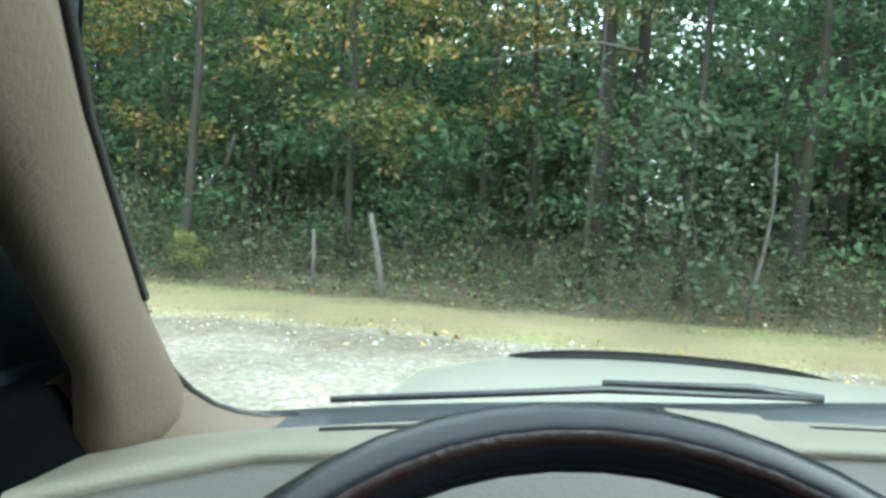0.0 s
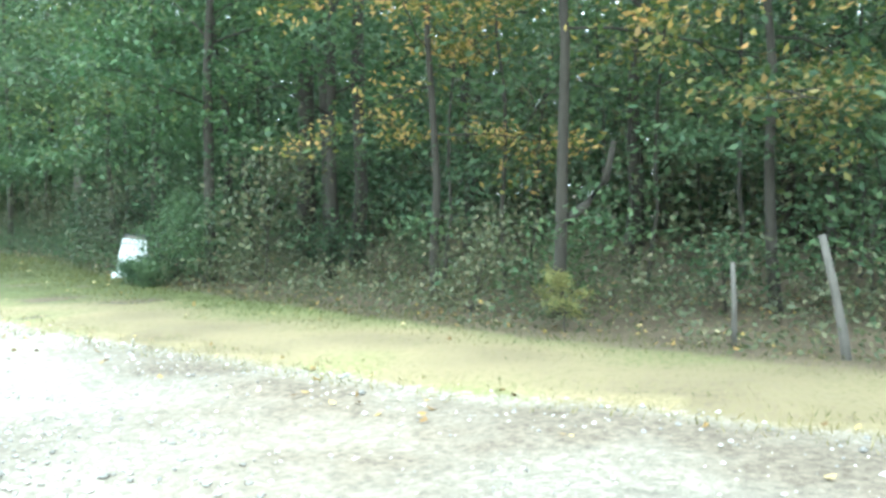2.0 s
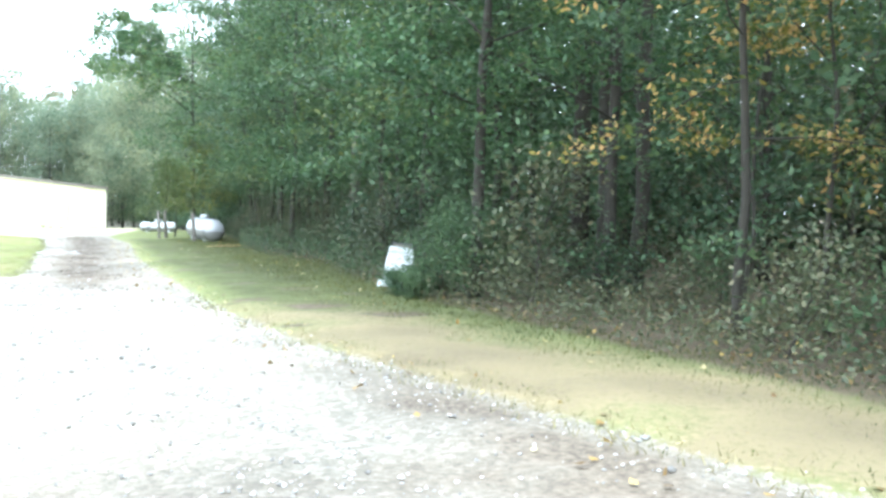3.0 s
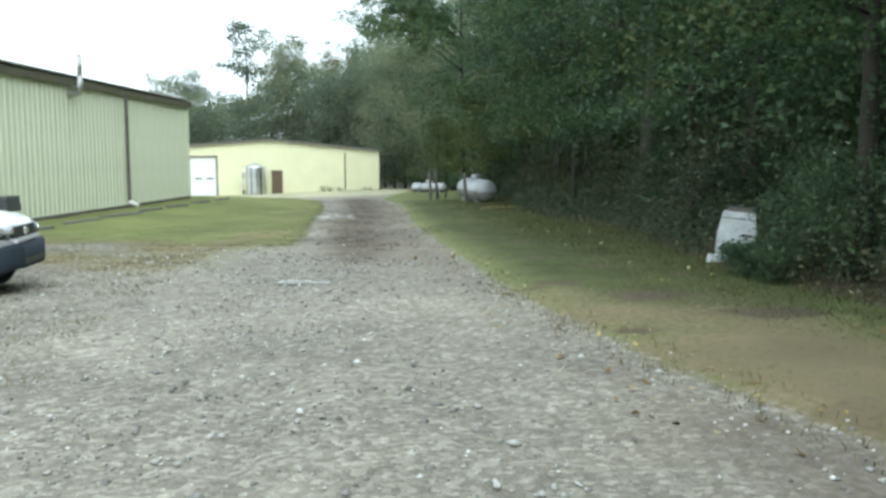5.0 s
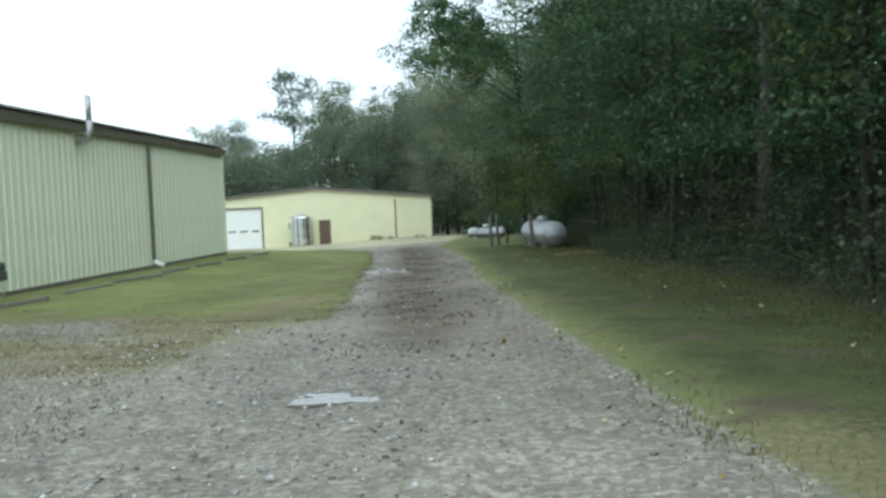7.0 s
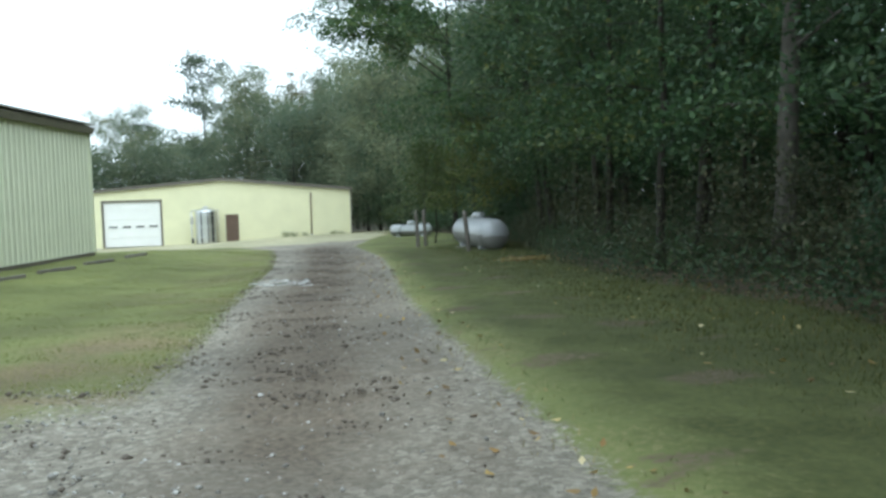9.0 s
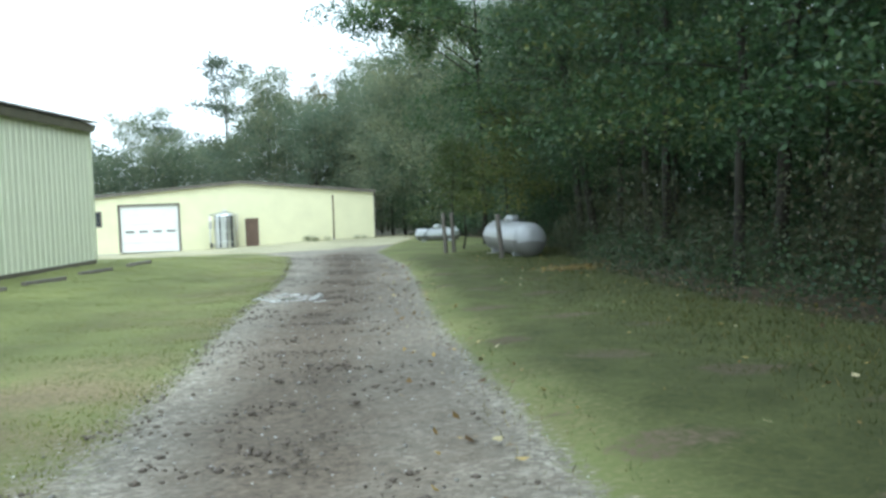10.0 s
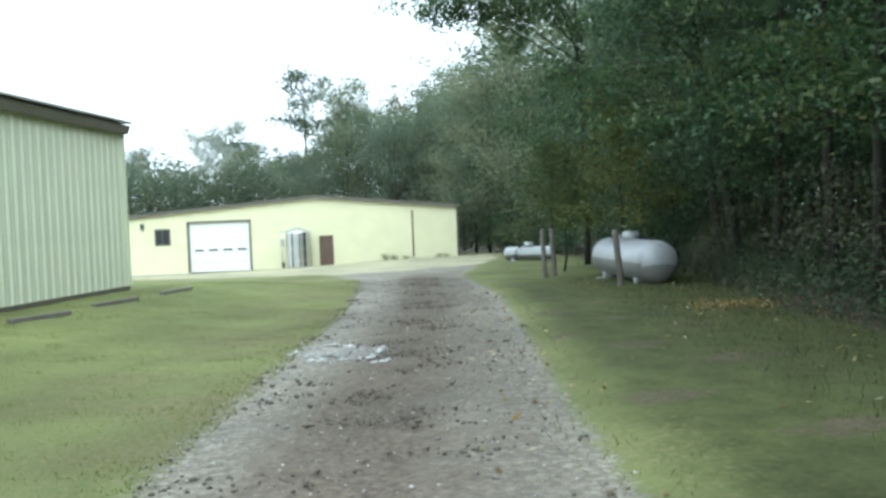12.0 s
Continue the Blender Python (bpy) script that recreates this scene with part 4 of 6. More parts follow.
# height, trunk radius, crown from, spread, leaves, leaf length
OAKS = kinds(10, [(12, 0.11, 2.6, 3.6, 8200, 0.13), (13, 0.13, 2.9, 3.8, 8600, 0.13), (10, 0.10, 2.2, 3.2, 7800, 0.125), (14, 0.14, 3.0, 3.8, 8200, 0.135)], lean=0.03, limbs=18, dense_low=0.9, shape="round", subs=4, pads=85, leaf_up=1.0, twig_leaf=0.42)
MAPLES = kinds(30, [(11, 0.10, 2.4, 3.5, 7500, 0.15), (12, 0.12, 2.7, 3.8, 8000, 0.15), (9, 0.09, 2.0, 3.0, 7000, 0.15)], lean=0.04, limbs=18, up=0.15, dense_low=0.85, shape="round", subs=4, pads=80, leaf_up=1.1, twig_leaf=0.42)
INNER = kinds(40, [(13, 0.11, 1.9, 3.6, 4600, 0.185), (15, 0.12, 2.3, 3.8, 4800, 0.185), (11, 0.10, 1.6, 3.4, 4300, 0.185)], lean=0.04, limbs=14, up=0.15, dense_low=0.85, shape="round", subs=3, twig_leaf=0.45)
GOLDS = kinds(50, [(9.5, 0.07, 2.5, 3.2, 8500, 0.115), (9.5, 0.075, 2.6, 3.2, 8500, 0.115)], lean=0.03, limbs=20, up=0.05, dense_low=0.8, twig_leaf=0.26, pads=150, leaf_up=0.8)
PINES = kinds(70, [(20, 0.15, 10, 2.4, 2000, 0.26), (22, 0.165, 11.5, 2.6, 2100, 0.26), (18, 0.13, 8.5, 2.2, 1900, 0.26)], lean=0.015, limbs=14, up=0.1, twig_leaf=0.35, subs=3)
POLES = kinds(90, [(9, 0.05, 3.2, 1.8, 1100, 0.15), (7, 0.038, 2.0, 1.5, 1000, 0.15), (10, 0.06, 3.8, 2.0, 1200, 0.15), (6, 0.03, 1.6, 1.4, 900, 0.14)], lean=0.06, limbs=9, up=0.4, twig_leaf=0.4, subs=2)
SHRUBS = kinds(110, [(1.5, 0.02, 0.1, 1.0, 1100, 0.095), (1.1, 0.02, 0.1, 0.9, 900, 0.09), (2.2, 0.02, 0.1, 1.3, 1300, 0.11), (0.7, 0.02, 0.1, 0.7, 600, 0.085)], lean=0.12, limbs=8, up=0.8, twig_leaf=0.26, sides=5, subs=3, thin=True)
TANKOAKS = kinds(120, [(16, 0.17, 3.0, 6.2, 13000, 0.18), (14, 0.14, 3.0, 4.8, 10000, 0.18)], lean=0.04, limbs=26, up=0.2, dense_low=0.85, shape="round", pads=120, leaf_up=0.9, twig_leaf=0.45, subs=4)
OVERHANG = kinds(127, [(15, 0.10, 3.2, 4.8, 11000, 0.16)], lean=0.02, limbs=24, up=0.2, dense_low=0.8, shape="round", twig_leaf=0.4, pads=130, leaf_up=0.9, thin=True)
FARS = kinds(130, [(14, 0.14, 1.2, 5.0, 4200, 0.36), (16, 0.15, 2.0, 5.4, 4400, 0.36), (11, 0.12, 0.6, 4.6, 4000, 0.36)], lean=0.03, limbs=16, twig_leaf=0.7, shape="round", subs=2, sides=6, thin=True, simple=True)
BELTS = kinds(140, [(14, 0.13, 1.2, 4.6, 7600, 0.28), (16, 0.14, 2.0, 4.8, 8000, 0.28), (11, 0.12, 0.6, 4.2, 7000, 0.28)], lean=0.03, limbs=20, twig_leaf=0.6, shape="round", subs=2, sides=6, thin=True, simple=True)
BARES = kinds(150, [(17, 0.12, 3.0, 2.6, 2600, 0.24), (19, 0.12, 4.0, 2.4, 2400, 0.24)], lean=0.03, limbs=20, up=0.7, twig_leaf=0.4, subs=4, thin=True)
FARPINE = kinds(170, [(21, 0.2, 6.5, 3.8, 5600, 0.36), (17, 0.2, 5.0, 3.4, 3000, 0.36)], lean=0.01, limbs=17, up=0.05, twig_leaf=0.55, subs=4, shape="round")


DRESSED = {}


def in_material(me, mat):
    """The mesh in that material, shared by all that ask for the same pair."""
    key = (me.name, mat.name)
    if key not in DRESSED:
        c = me.copy()
        c.materials.clear()
        c.materials.append(mat)
        DRESSED[key] = c
    return DRESSED[key]


def copies(meshes, mats, spots, name, label, group, rng, s0=0.85, s1=1.15, category="tree"):
    """One tree of a kind at each spot, turned and scaled by chance."""
    for i, spot in enumerate(spots):
        x, y = spot[0], spot[1]
        sink = spot[3] if len(spot) > 3 else 0.03
        s = spot[2] if len(spot) > 2 else rng.uniform(s0, s1)
        k = i % len(meshes)
        m = pose(x, y, float(height(x, y)) - sink, 0, 0, rng.uniform(0, 360)) @ Matrix.Diagonal((s, s, s, 1))
        wood, crown = meshes[k]
        t = thing(name, m, label, category, group)
        for nm, me, mat in (("trunk", wood, mats[0]), ("crown", crown, mats[1])):
            ob = new(nm, in_material(me, mat))
            ob.parent = t


def scatter(rng, n, x0, x1, y0, y1, test, gap, taken):
    out = []
    for _ in range(n * 60):
        if len(out) >= n:
            break
        x, y = rng.uniform(x0, x1), rng.uniform(y0, y1)
        if not test(x, y):
            continue
        if any((x - a) ** 2 + (y - b) ** 2 < gap * gap for a, b in taken):
            continue
        taken.append((x, y))
        out.append((x, y))
    return out


def in_woods(lo, hi):
    return lambda x, y: lo <= float(signed(WOODS, np.array(x), np.array(y))) <= hi


trng = np.random.RandomState(7)
taken = [(-5.4, 12.7), (-1.3, 12.4), (0.6, 13.4), (-3.55, 11.6), (-0.7, 10.6), (-22.38, 22.73), (-20.6, 20.6), (-21.3, 21.4), (-35.6, 28.9), (-36.4, 29.2), (-12.6, 15.2), (-37.1, 26.8), (-39.5, 28.0), (-35, 26), (3.5, 9.4), (1.95, 11.6), (-3.1, 10.9), (-3.4, 11.4)]
# turning trees over the verge
copies(GOLDS[:1], (M_BARK, M_LEAFGOLD), [(-5.4, 12.7, 0.85), (-1.3, 12.4, 0.9), (0.6, 13.4, 0.95)], "turning_tree", "broadleaf tree with orange and yellow autumn leaves", "turning trees", trng)
# broadleaves along the edge of the woods
edge1 = scatter(trng, 30, -34, 18, 4, 34, in_woods(0.8, 3.2), 2.0, taken)
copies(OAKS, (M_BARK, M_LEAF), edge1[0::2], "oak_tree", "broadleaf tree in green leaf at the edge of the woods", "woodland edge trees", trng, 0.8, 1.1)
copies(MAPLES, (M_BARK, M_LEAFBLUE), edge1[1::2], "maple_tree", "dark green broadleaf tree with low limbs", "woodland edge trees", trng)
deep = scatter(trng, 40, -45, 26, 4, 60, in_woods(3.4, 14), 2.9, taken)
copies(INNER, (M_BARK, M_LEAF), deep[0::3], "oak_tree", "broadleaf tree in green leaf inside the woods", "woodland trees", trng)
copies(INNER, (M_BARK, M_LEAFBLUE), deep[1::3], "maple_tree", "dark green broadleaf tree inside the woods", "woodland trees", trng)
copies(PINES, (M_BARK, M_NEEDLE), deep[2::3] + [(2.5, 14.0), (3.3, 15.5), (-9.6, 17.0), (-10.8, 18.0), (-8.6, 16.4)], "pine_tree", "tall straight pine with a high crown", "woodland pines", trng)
back = scatter(trng, 20, -50, 40, 0, 75, in_woods(12, 27), 3.4, [])
copies(FARS, (M_BARK, M_LEAFBLUE), back, "broadleaf_tree", "broadleaf tree deep in the woods", "deep woods", trng)
copies(FARS, (M_BARK, M_LEAFMID), scatter(trng, 9, -8, 24, 18, 32, in_woods(7, 24), 3.4, deep + back), "broadleaf_tree", "soft green broadleaf tree inside the woods", "deep woods", trng)
brush = scatter(trng, 36, -45, 26, 2, 55, in_woods(3.0, 15), 1.7, [])
copies(kinds(115, [(2.2, 0.02, 0.1, 1.3, 1700, 0.085)], lean=0.12, limbs=9, up=0.8, twig_leaf=0.24, sides=5, subs=3, thin=True), (M_BARK, M_LEAFBLUE), brush, "tall_shrub", "tall shady shrub under the trees", "understorey shrubs", trng, 1.2, 1.8, category="shrub")
poles = scatter(trng, 60, -45, 20, 5, 50, in_woods(0.5, 12), 1.1, taken)
copies(POLES, (M_MIDBARK, M_LEAF), poles[0::2], "sapling", "thin grey sapling in the understorey", "saplings", trng)
copies(POLES, (M_BARK, M_LEAFBLUE), poles[1::2], "sapling", "thin dark sapling in the understorey", "saplings", trng)
# the marked trunks by the verge and the pair behind the gas tank
copies(kinds(188, [(13, 0.19, 2.4, 3.8, 9500, 0.13)], lean=0.01, limbs=18, dense_low=0.9, shape="round", subs=4, sides=10), (M_PALEBARK, M_LEAF), [(-22.38, 22.73, 1.1)], "oak_tree", "broadleaf tree with a pale straight trunk", "woodland edge trees", trng)
for meshes, x, y, k, tilt, turn in ((TANKOAKS[0], -35.55, 28.9, 0.85, 7.0, 20), (TANKOAKS[1], -36.3, 28.95, 0.9, 4.5, 200)):
    lean = Matrix.Rotation(radians(tilt), 4, Vector((0.89, -0.45, 0.0)))
    make_tree("oak_tree", meshes, pose(x, y, float(height(x, y)) - 0.05) @ lean @ pose(0, 0, 0, 0, 0, turn) @ Matrix.Diagonal((k, k, k, 1)), M_BARK, M_LEAF, "tall leaning broadleaf tree with limbs reaching over the gas tank", "tree", "woodland edge trees")
big = make_tree("oak_tree", OVERHANG[0], pose(-46.2, 32.0, float(height(-46.2, 32.0)), 0, 0, 70), M_BARK, M_LEAF, "large broadleaf tree with long leafy limbs over the drive", "tree", "woodland edge trees")
lrng = np.random.RandomState(77)
for tip_x, tip_y, tip_z, from_z in ((-49.8, 26.4, 9.4, 6.4), (-48.4, 27.0, 8.3, 6.0), (-48.6, 27.6, 10.4, 7.0), (-50.4, 27.8, 10.0, 7.4), (-47.6, 28.0, 9.2, 6.8), (-43.4, 27.6, 8.4, 6.4), (-45.6, 27.2, 9.8, 7.2), (-46.8, 26.6, 10.8, 7.8)):
    a, b = np.array([0, 0, from_z + 1.0]), np.array([tip_x + 46.2, tip_y - 32.0, tip_z + 0.9])
    q = np.linspace(0, 1, 9)[:, None]
    way = a + (b - a) * q + np.array([0, 0, 0.8]) * np.sin(np.pi * q) + np.cumsum(lrng.normal(0, 0.06, (9, 3)), axis=0)
    lm = part("limb", tube(way, np.linspace(0.038, 0.006, 9), 6).mesh("limb"), M_BARK, big)
    knots = []
    count = 1000 if tip_x < -48.7 else 1900
    for k in range(3, 9):
        for _ in range(5):
            tw = limb_path(lrng, way[k], lrng.normal(0, 1, 3) + np.array([0, 0, -0.2]) + (b - a) / np.linalg.norm(b - a), lrng.uniform(0.4, 1.0), -0.5, 4, 0.2)
            knots += list(tw[1:])
    knots = np.array(knots)
    lv, lf_ = leaves_arrays(lrng, knots[lrng.randint(0, len(knots), count)] + lrng.normal(0, 0.16, (count, 3)), 0.17)
    part("leaves", fast_mesh("leaves", lv, lf_), M_LEAF, lm)
    lm.matrix_basis = Matrix.Rotation(radians(-70), 4, "Z")
shrub1 = scatter(trng, 44, -40, 18, 4, 40, in_woods(0.3, 3.2), 0.8, [])
copies(SHRUBS, (M_BARK, M_BRUSH), shrub1[0::2], "shrub", "dull brownish undergrowth shrub", "undergrowth shrubs", trng, 0.5, 1.0, category="shrub")
copies(SHRUBS, (M_BARK, M_LEAFBLUE), shrub1[1::2], "shrub", "dark green undergrowth shrub", "undergrowth shrubs", trng, 0.5, 1.0, category="shrub")
copies(kinds(118, [(0.95, 0.014, 0.34, 0.5, 2200, 0.05)], lean=0.05, limbs=12, up=0.1, twig_leaf=0.06, sides=5, subs=3, thin=True), (M_BARK, M_LEAFYELLOW), [(-3.12, 10.62, 0.62)], "yellow_shrub", "low shrub with yellow-green leaves in flat tiers", "", trng, category="shrub")
copies(SHRUBS[2:3], (M_BARK, M_LEAFBLUE), [(-11.15, 13.95, 0.42), (-10.7, 13.9, 0.55), (-10.1, 13.9, 0.6), (-11.2, 14.8, 0.6)], "bramble", "dense bramble growing over the white camper top", "undergrowth shrubs", trng, category="shrub")
# young trees behind the posts by the gas tanks
YOUNG = kinds(181, [(4.0, 0.035, 1.5, 1.2, 3600, 0.11), (3.8, 0.035, 1.5, 1.1, 3300, 0.11), (4.6, 0.04, 1.6, 1.7, 4600, 0.12)], lean=0.03, limbs=18, up=0.15, twig_leaf=0.2, subs=3, dense_low=1.3)
copies(YOUNG, (M_BARK, M_LEAFYOUNG), [(-42.3, 27.9, 1.0), (-43.2, 28.9, 1.05), (-38.7, 27.6, 1.0)], "young_tree", "slim young tree with yellowish leaves beside the gas tanks", "young trees by the gas tanks", trng)


def make_post(x, y, tall, lean_x, lean_y, r=0.07):
    """A round wooden post, weathered and slightly out of plumb."""
    hs = np.linspace(-0.25, tall, 7)
    way = [(lean_x * h + 0.006 * math.sin(5 * h), lean_y * h, h) for h in hs]
    top = [(lean_x * (tall + 0.02), lean_y * (tall + 0.02), tall + 0.02)]
    o = part("wooden_post", tube(way + top, [r * 1.06, r * 1.04, r, r * 0.98, r * 0.97, r * 0.96, r * 0.95, r * 0.6], 10).mesh("wooden_post"), M_POST)
    o.matrix_basis = pose(x, y, float(height(x, y)))
    return tagged(o, "grey weathered wooden post standing in the grass by the gas tanks", "post", "posts by the gas tanks")


make_post(-40.36, 26.32, 1.36, -0.02, -0.03)
make_post(-41.03, 27.07, 1.38, -0.01, -0.03)
make_post(-35.82, 25.42, 1.27, -0.03, -0.07, 0.075)
copies(SHRUBS[:2], (M_BARK, M_BRUSH), [(-34.2, 26.7, 0.6), (-33.6, 26.3, 0.45), (-34.9, 27.2, 0.7)], "shrub", "low dull shrub at the end of the gas tank", "undergrowth shrubs", trng, category="shrub")
BRAMBLE = kinds(119, [(0.5, 0.01, 0.03, 0.5, 3200, 0.06), (0.42, 0.01, 0.03, 0.45, 2800, 0.06)], lean=0.1, limbs=12, up=0.5, twig_leaf=0.09, sides=5, subs=3, thin=True, shape="round")
copies(BRAMBLE, (M_BARK, M_LEAFBLUE), [(-12.35, 14.55, 0.42), (-12.08, 14.62, 0.5), (-11.85, 14.6, 0.62), (-11.7, 14.9, 0.85), (-11.42, 13.74, 0.6), (-10.98, 13.58, 0.72)], "bramble", "low dense bramble in front of the white camper top", "undergrowth shrubs", trng, category="shrub")
# woods behind the gas tanks, round to the far building
far_r = scatter(trng, 28, -100, -38, 28, 85, in_woods(1.0, 14), 3.4, [(-37.1, 26.8), (-39.5, 28.0)])
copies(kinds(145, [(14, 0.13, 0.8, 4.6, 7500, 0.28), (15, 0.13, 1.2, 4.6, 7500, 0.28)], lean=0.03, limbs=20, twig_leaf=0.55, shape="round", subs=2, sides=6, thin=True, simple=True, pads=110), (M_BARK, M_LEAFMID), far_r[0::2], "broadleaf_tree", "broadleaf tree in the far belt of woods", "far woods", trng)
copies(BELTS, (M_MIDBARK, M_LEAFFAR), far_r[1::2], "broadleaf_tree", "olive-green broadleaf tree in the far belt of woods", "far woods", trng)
far_s = scatter(trng, 24, -75, -40, 28, 60, in_woods(0.1, 2.5), 1.2, [])
copies(SHRUBS, (M_BARK, M_LEAFBLUE), far_s, "shrub", "dark green shrub at the edge of the far woods", "far undergrowth", trng, 0.9, 1.4, category="shrub")
# belt of trees behind the far building
brng = np.random.RandomState(19)
belt = scatter(brng, 47, -128, -103, 10, 90, lambda x, y: abs(y - 10 + (14 + x) * 0.326) > 3.6, 3.9, [])
grow = lambda x, y: float(smoothstep(-1.0, 4.0, y - 10 + (14 + x) * 0.326))
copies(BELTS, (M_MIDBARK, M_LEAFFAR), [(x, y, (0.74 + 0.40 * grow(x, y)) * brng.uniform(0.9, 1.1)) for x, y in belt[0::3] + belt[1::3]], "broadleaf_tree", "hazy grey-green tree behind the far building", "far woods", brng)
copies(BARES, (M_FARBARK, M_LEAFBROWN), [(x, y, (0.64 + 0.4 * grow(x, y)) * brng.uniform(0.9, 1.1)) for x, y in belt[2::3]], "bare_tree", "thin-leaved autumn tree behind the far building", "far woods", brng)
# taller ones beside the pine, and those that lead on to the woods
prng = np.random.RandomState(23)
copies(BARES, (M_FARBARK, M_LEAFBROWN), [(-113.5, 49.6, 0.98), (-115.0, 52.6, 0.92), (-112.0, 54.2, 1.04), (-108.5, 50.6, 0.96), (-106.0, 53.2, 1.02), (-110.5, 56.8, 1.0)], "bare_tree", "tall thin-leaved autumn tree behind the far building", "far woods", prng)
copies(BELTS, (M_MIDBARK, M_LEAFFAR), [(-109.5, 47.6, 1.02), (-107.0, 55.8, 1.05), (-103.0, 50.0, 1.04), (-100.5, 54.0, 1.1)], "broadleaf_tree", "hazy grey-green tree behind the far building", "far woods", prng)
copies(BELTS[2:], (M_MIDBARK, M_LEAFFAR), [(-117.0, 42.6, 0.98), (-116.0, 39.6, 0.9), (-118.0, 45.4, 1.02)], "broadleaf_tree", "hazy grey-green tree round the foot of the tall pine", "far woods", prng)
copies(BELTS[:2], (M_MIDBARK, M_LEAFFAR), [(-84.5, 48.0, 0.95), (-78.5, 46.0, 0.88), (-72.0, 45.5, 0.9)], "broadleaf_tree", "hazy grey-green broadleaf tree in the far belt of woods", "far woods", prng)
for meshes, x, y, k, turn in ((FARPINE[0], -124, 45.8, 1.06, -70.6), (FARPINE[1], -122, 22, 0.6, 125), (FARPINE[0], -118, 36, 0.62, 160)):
    make_tree("tall_pine", [in_material(me, mat) for me, mat in zip(meshes, (M_BARK, M_FARNEEDLE))], pose(x, y, float(height(x, y)) - 0.03, 0, 0, turn) @ Matrix.Diagonal((k, k, k, 1)), M_BARK, M_FARNEEDLE, "tall pine standing above the far tree belt", "tree", "far pines")


# weeds along the foot of the far wall
for s_, k_ in ((16.9, 0.5), (17.4, 0.4), (18.2, 0.35), (20.2, 0.35), (20.8, 0.3)):
    wx, wy = -79.8 + 0.4214 * s_ + 0.9068 * 0.35, 19.63 + 0.9068 * s_ - 0.4214 * 0.35
    copies(SHRUBS[3:4], (M_BARK, M_LEAFYOUNG), [(wx, wy, k_ * 1.15, 0.16)], "weed_clump", "dry weeds at the foot of the yellow wall", "weeds by the wall", trng, category="weeds")


# leafy masses that close the woods off
def foliage_mass(name, seed, n, spot, z_top, leaf, mat, label, floor=0.45):
    rng = np.random.RandomState(seed)
    x, y = spot(rng, n)
    lump = 0.5 + 0.5 * np.sin(0.55 * x + 0.21 * y + seed) * np.sin(0.47 * y - 0.3 * x)
    if callable(z_top):
        z_top = z_top(y)
    z = height(x, y) + z_top * (floor + (1 - floor) * lump) * rng.uniform(0, 1, n) ** 0.8
    v, f = leaves_arrays(rng, np.stack([x, y, z], 1), leaf, simple=True)
    return tagged(part(name, fast_mesh(name, v, f), mat), label, "woods", kind="stuff")


def along_woods(lo, hi, x0=-1e9, x1=1e9):
    """Spots in a strip along the edge of the woods, from lo to hi metres inside it."""
    seg = np.diff(WOODS, axis=0)
    ln = np.hypot(seg[:, 0], seg[:, 1])

    def spot(rng, n):
        m = n * 6
        i = np.clip(np.searchsorted(np.cumsum(ln) / ln.sum(), rng.uniform(0, 1, m)), 0, len(seg) - 1)
        t, d = rng.uniform(0, 1, m), rng.uniform(lo, hi, m)
        x, y = WOODS[i, 0] + seg[i, 0] * t + seg[i, 1] / ln[i] * d, WOODS[i, 1] + seg[i, 1] * t - seg[i, 0] / ln[i] * d
        k = (x > x0) & (x < x1)
        return x[k][:n], y[k][:n]
    return spot


foliage_mass("deep_foliage", 64, 22000, along_woods(11, 23, -16, 28), 11.0, 0.34, M_LEAFMID, "shaded high leaves deep in the woods")
foliage_mass("deep_foliage", 66, 24000, lambda rng, n: (rng.uniform(-22, 42, n), rng.uniform(34, 44, n)), 12.0, 0.5, M_LEAFMID, "shaded leaves at the back of the woods")
foliage_mass("deep_foliage", 67, 14000, lambda rng, n: (rng.uniform(-45, 60, n), rng.uniform(46, 58, n)), 18.0, 0.9, M_LEAFMID, "leaves of the woods far behind")
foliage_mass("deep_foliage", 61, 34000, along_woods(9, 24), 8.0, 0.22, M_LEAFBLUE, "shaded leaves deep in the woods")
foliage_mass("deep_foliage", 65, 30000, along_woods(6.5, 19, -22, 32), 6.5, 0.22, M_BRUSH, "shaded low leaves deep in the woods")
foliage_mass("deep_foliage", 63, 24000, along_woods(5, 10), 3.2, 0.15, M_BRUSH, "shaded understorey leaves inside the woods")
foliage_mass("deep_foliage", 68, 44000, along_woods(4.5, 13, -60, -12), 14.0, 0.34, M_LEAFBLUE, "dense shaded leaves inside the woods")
foliage_mass("deep_foliage", 69, 42000, along_woods(15, 25, -14, 46), 6.0, 0.42, M_LEAFMID, "shaded low leaves at the back of the woods", 0.7)
foliage_mass("deep_foliage", 70, 16000, along_woods(13, 21, -60, -14), 6.5, 0.42, M_LEAFBLUE, "shaded low leaves at the back of the woods", 0.7)
foliage_mass("deep_foliage", 59, 9000, lambda rng, n: (rng.uniform(0, 24, n), rng.uniform(25, 30, n)), 6.0, 0.42, M_LEAFMID, "shaded low leaves at the back of the woods", 0.75)
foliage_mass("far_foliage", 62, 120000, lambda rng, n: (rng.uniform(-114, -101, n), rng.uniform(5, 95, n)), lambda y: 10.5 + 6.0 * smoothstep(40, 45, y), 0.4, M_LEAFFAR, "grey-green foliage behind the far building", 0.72)


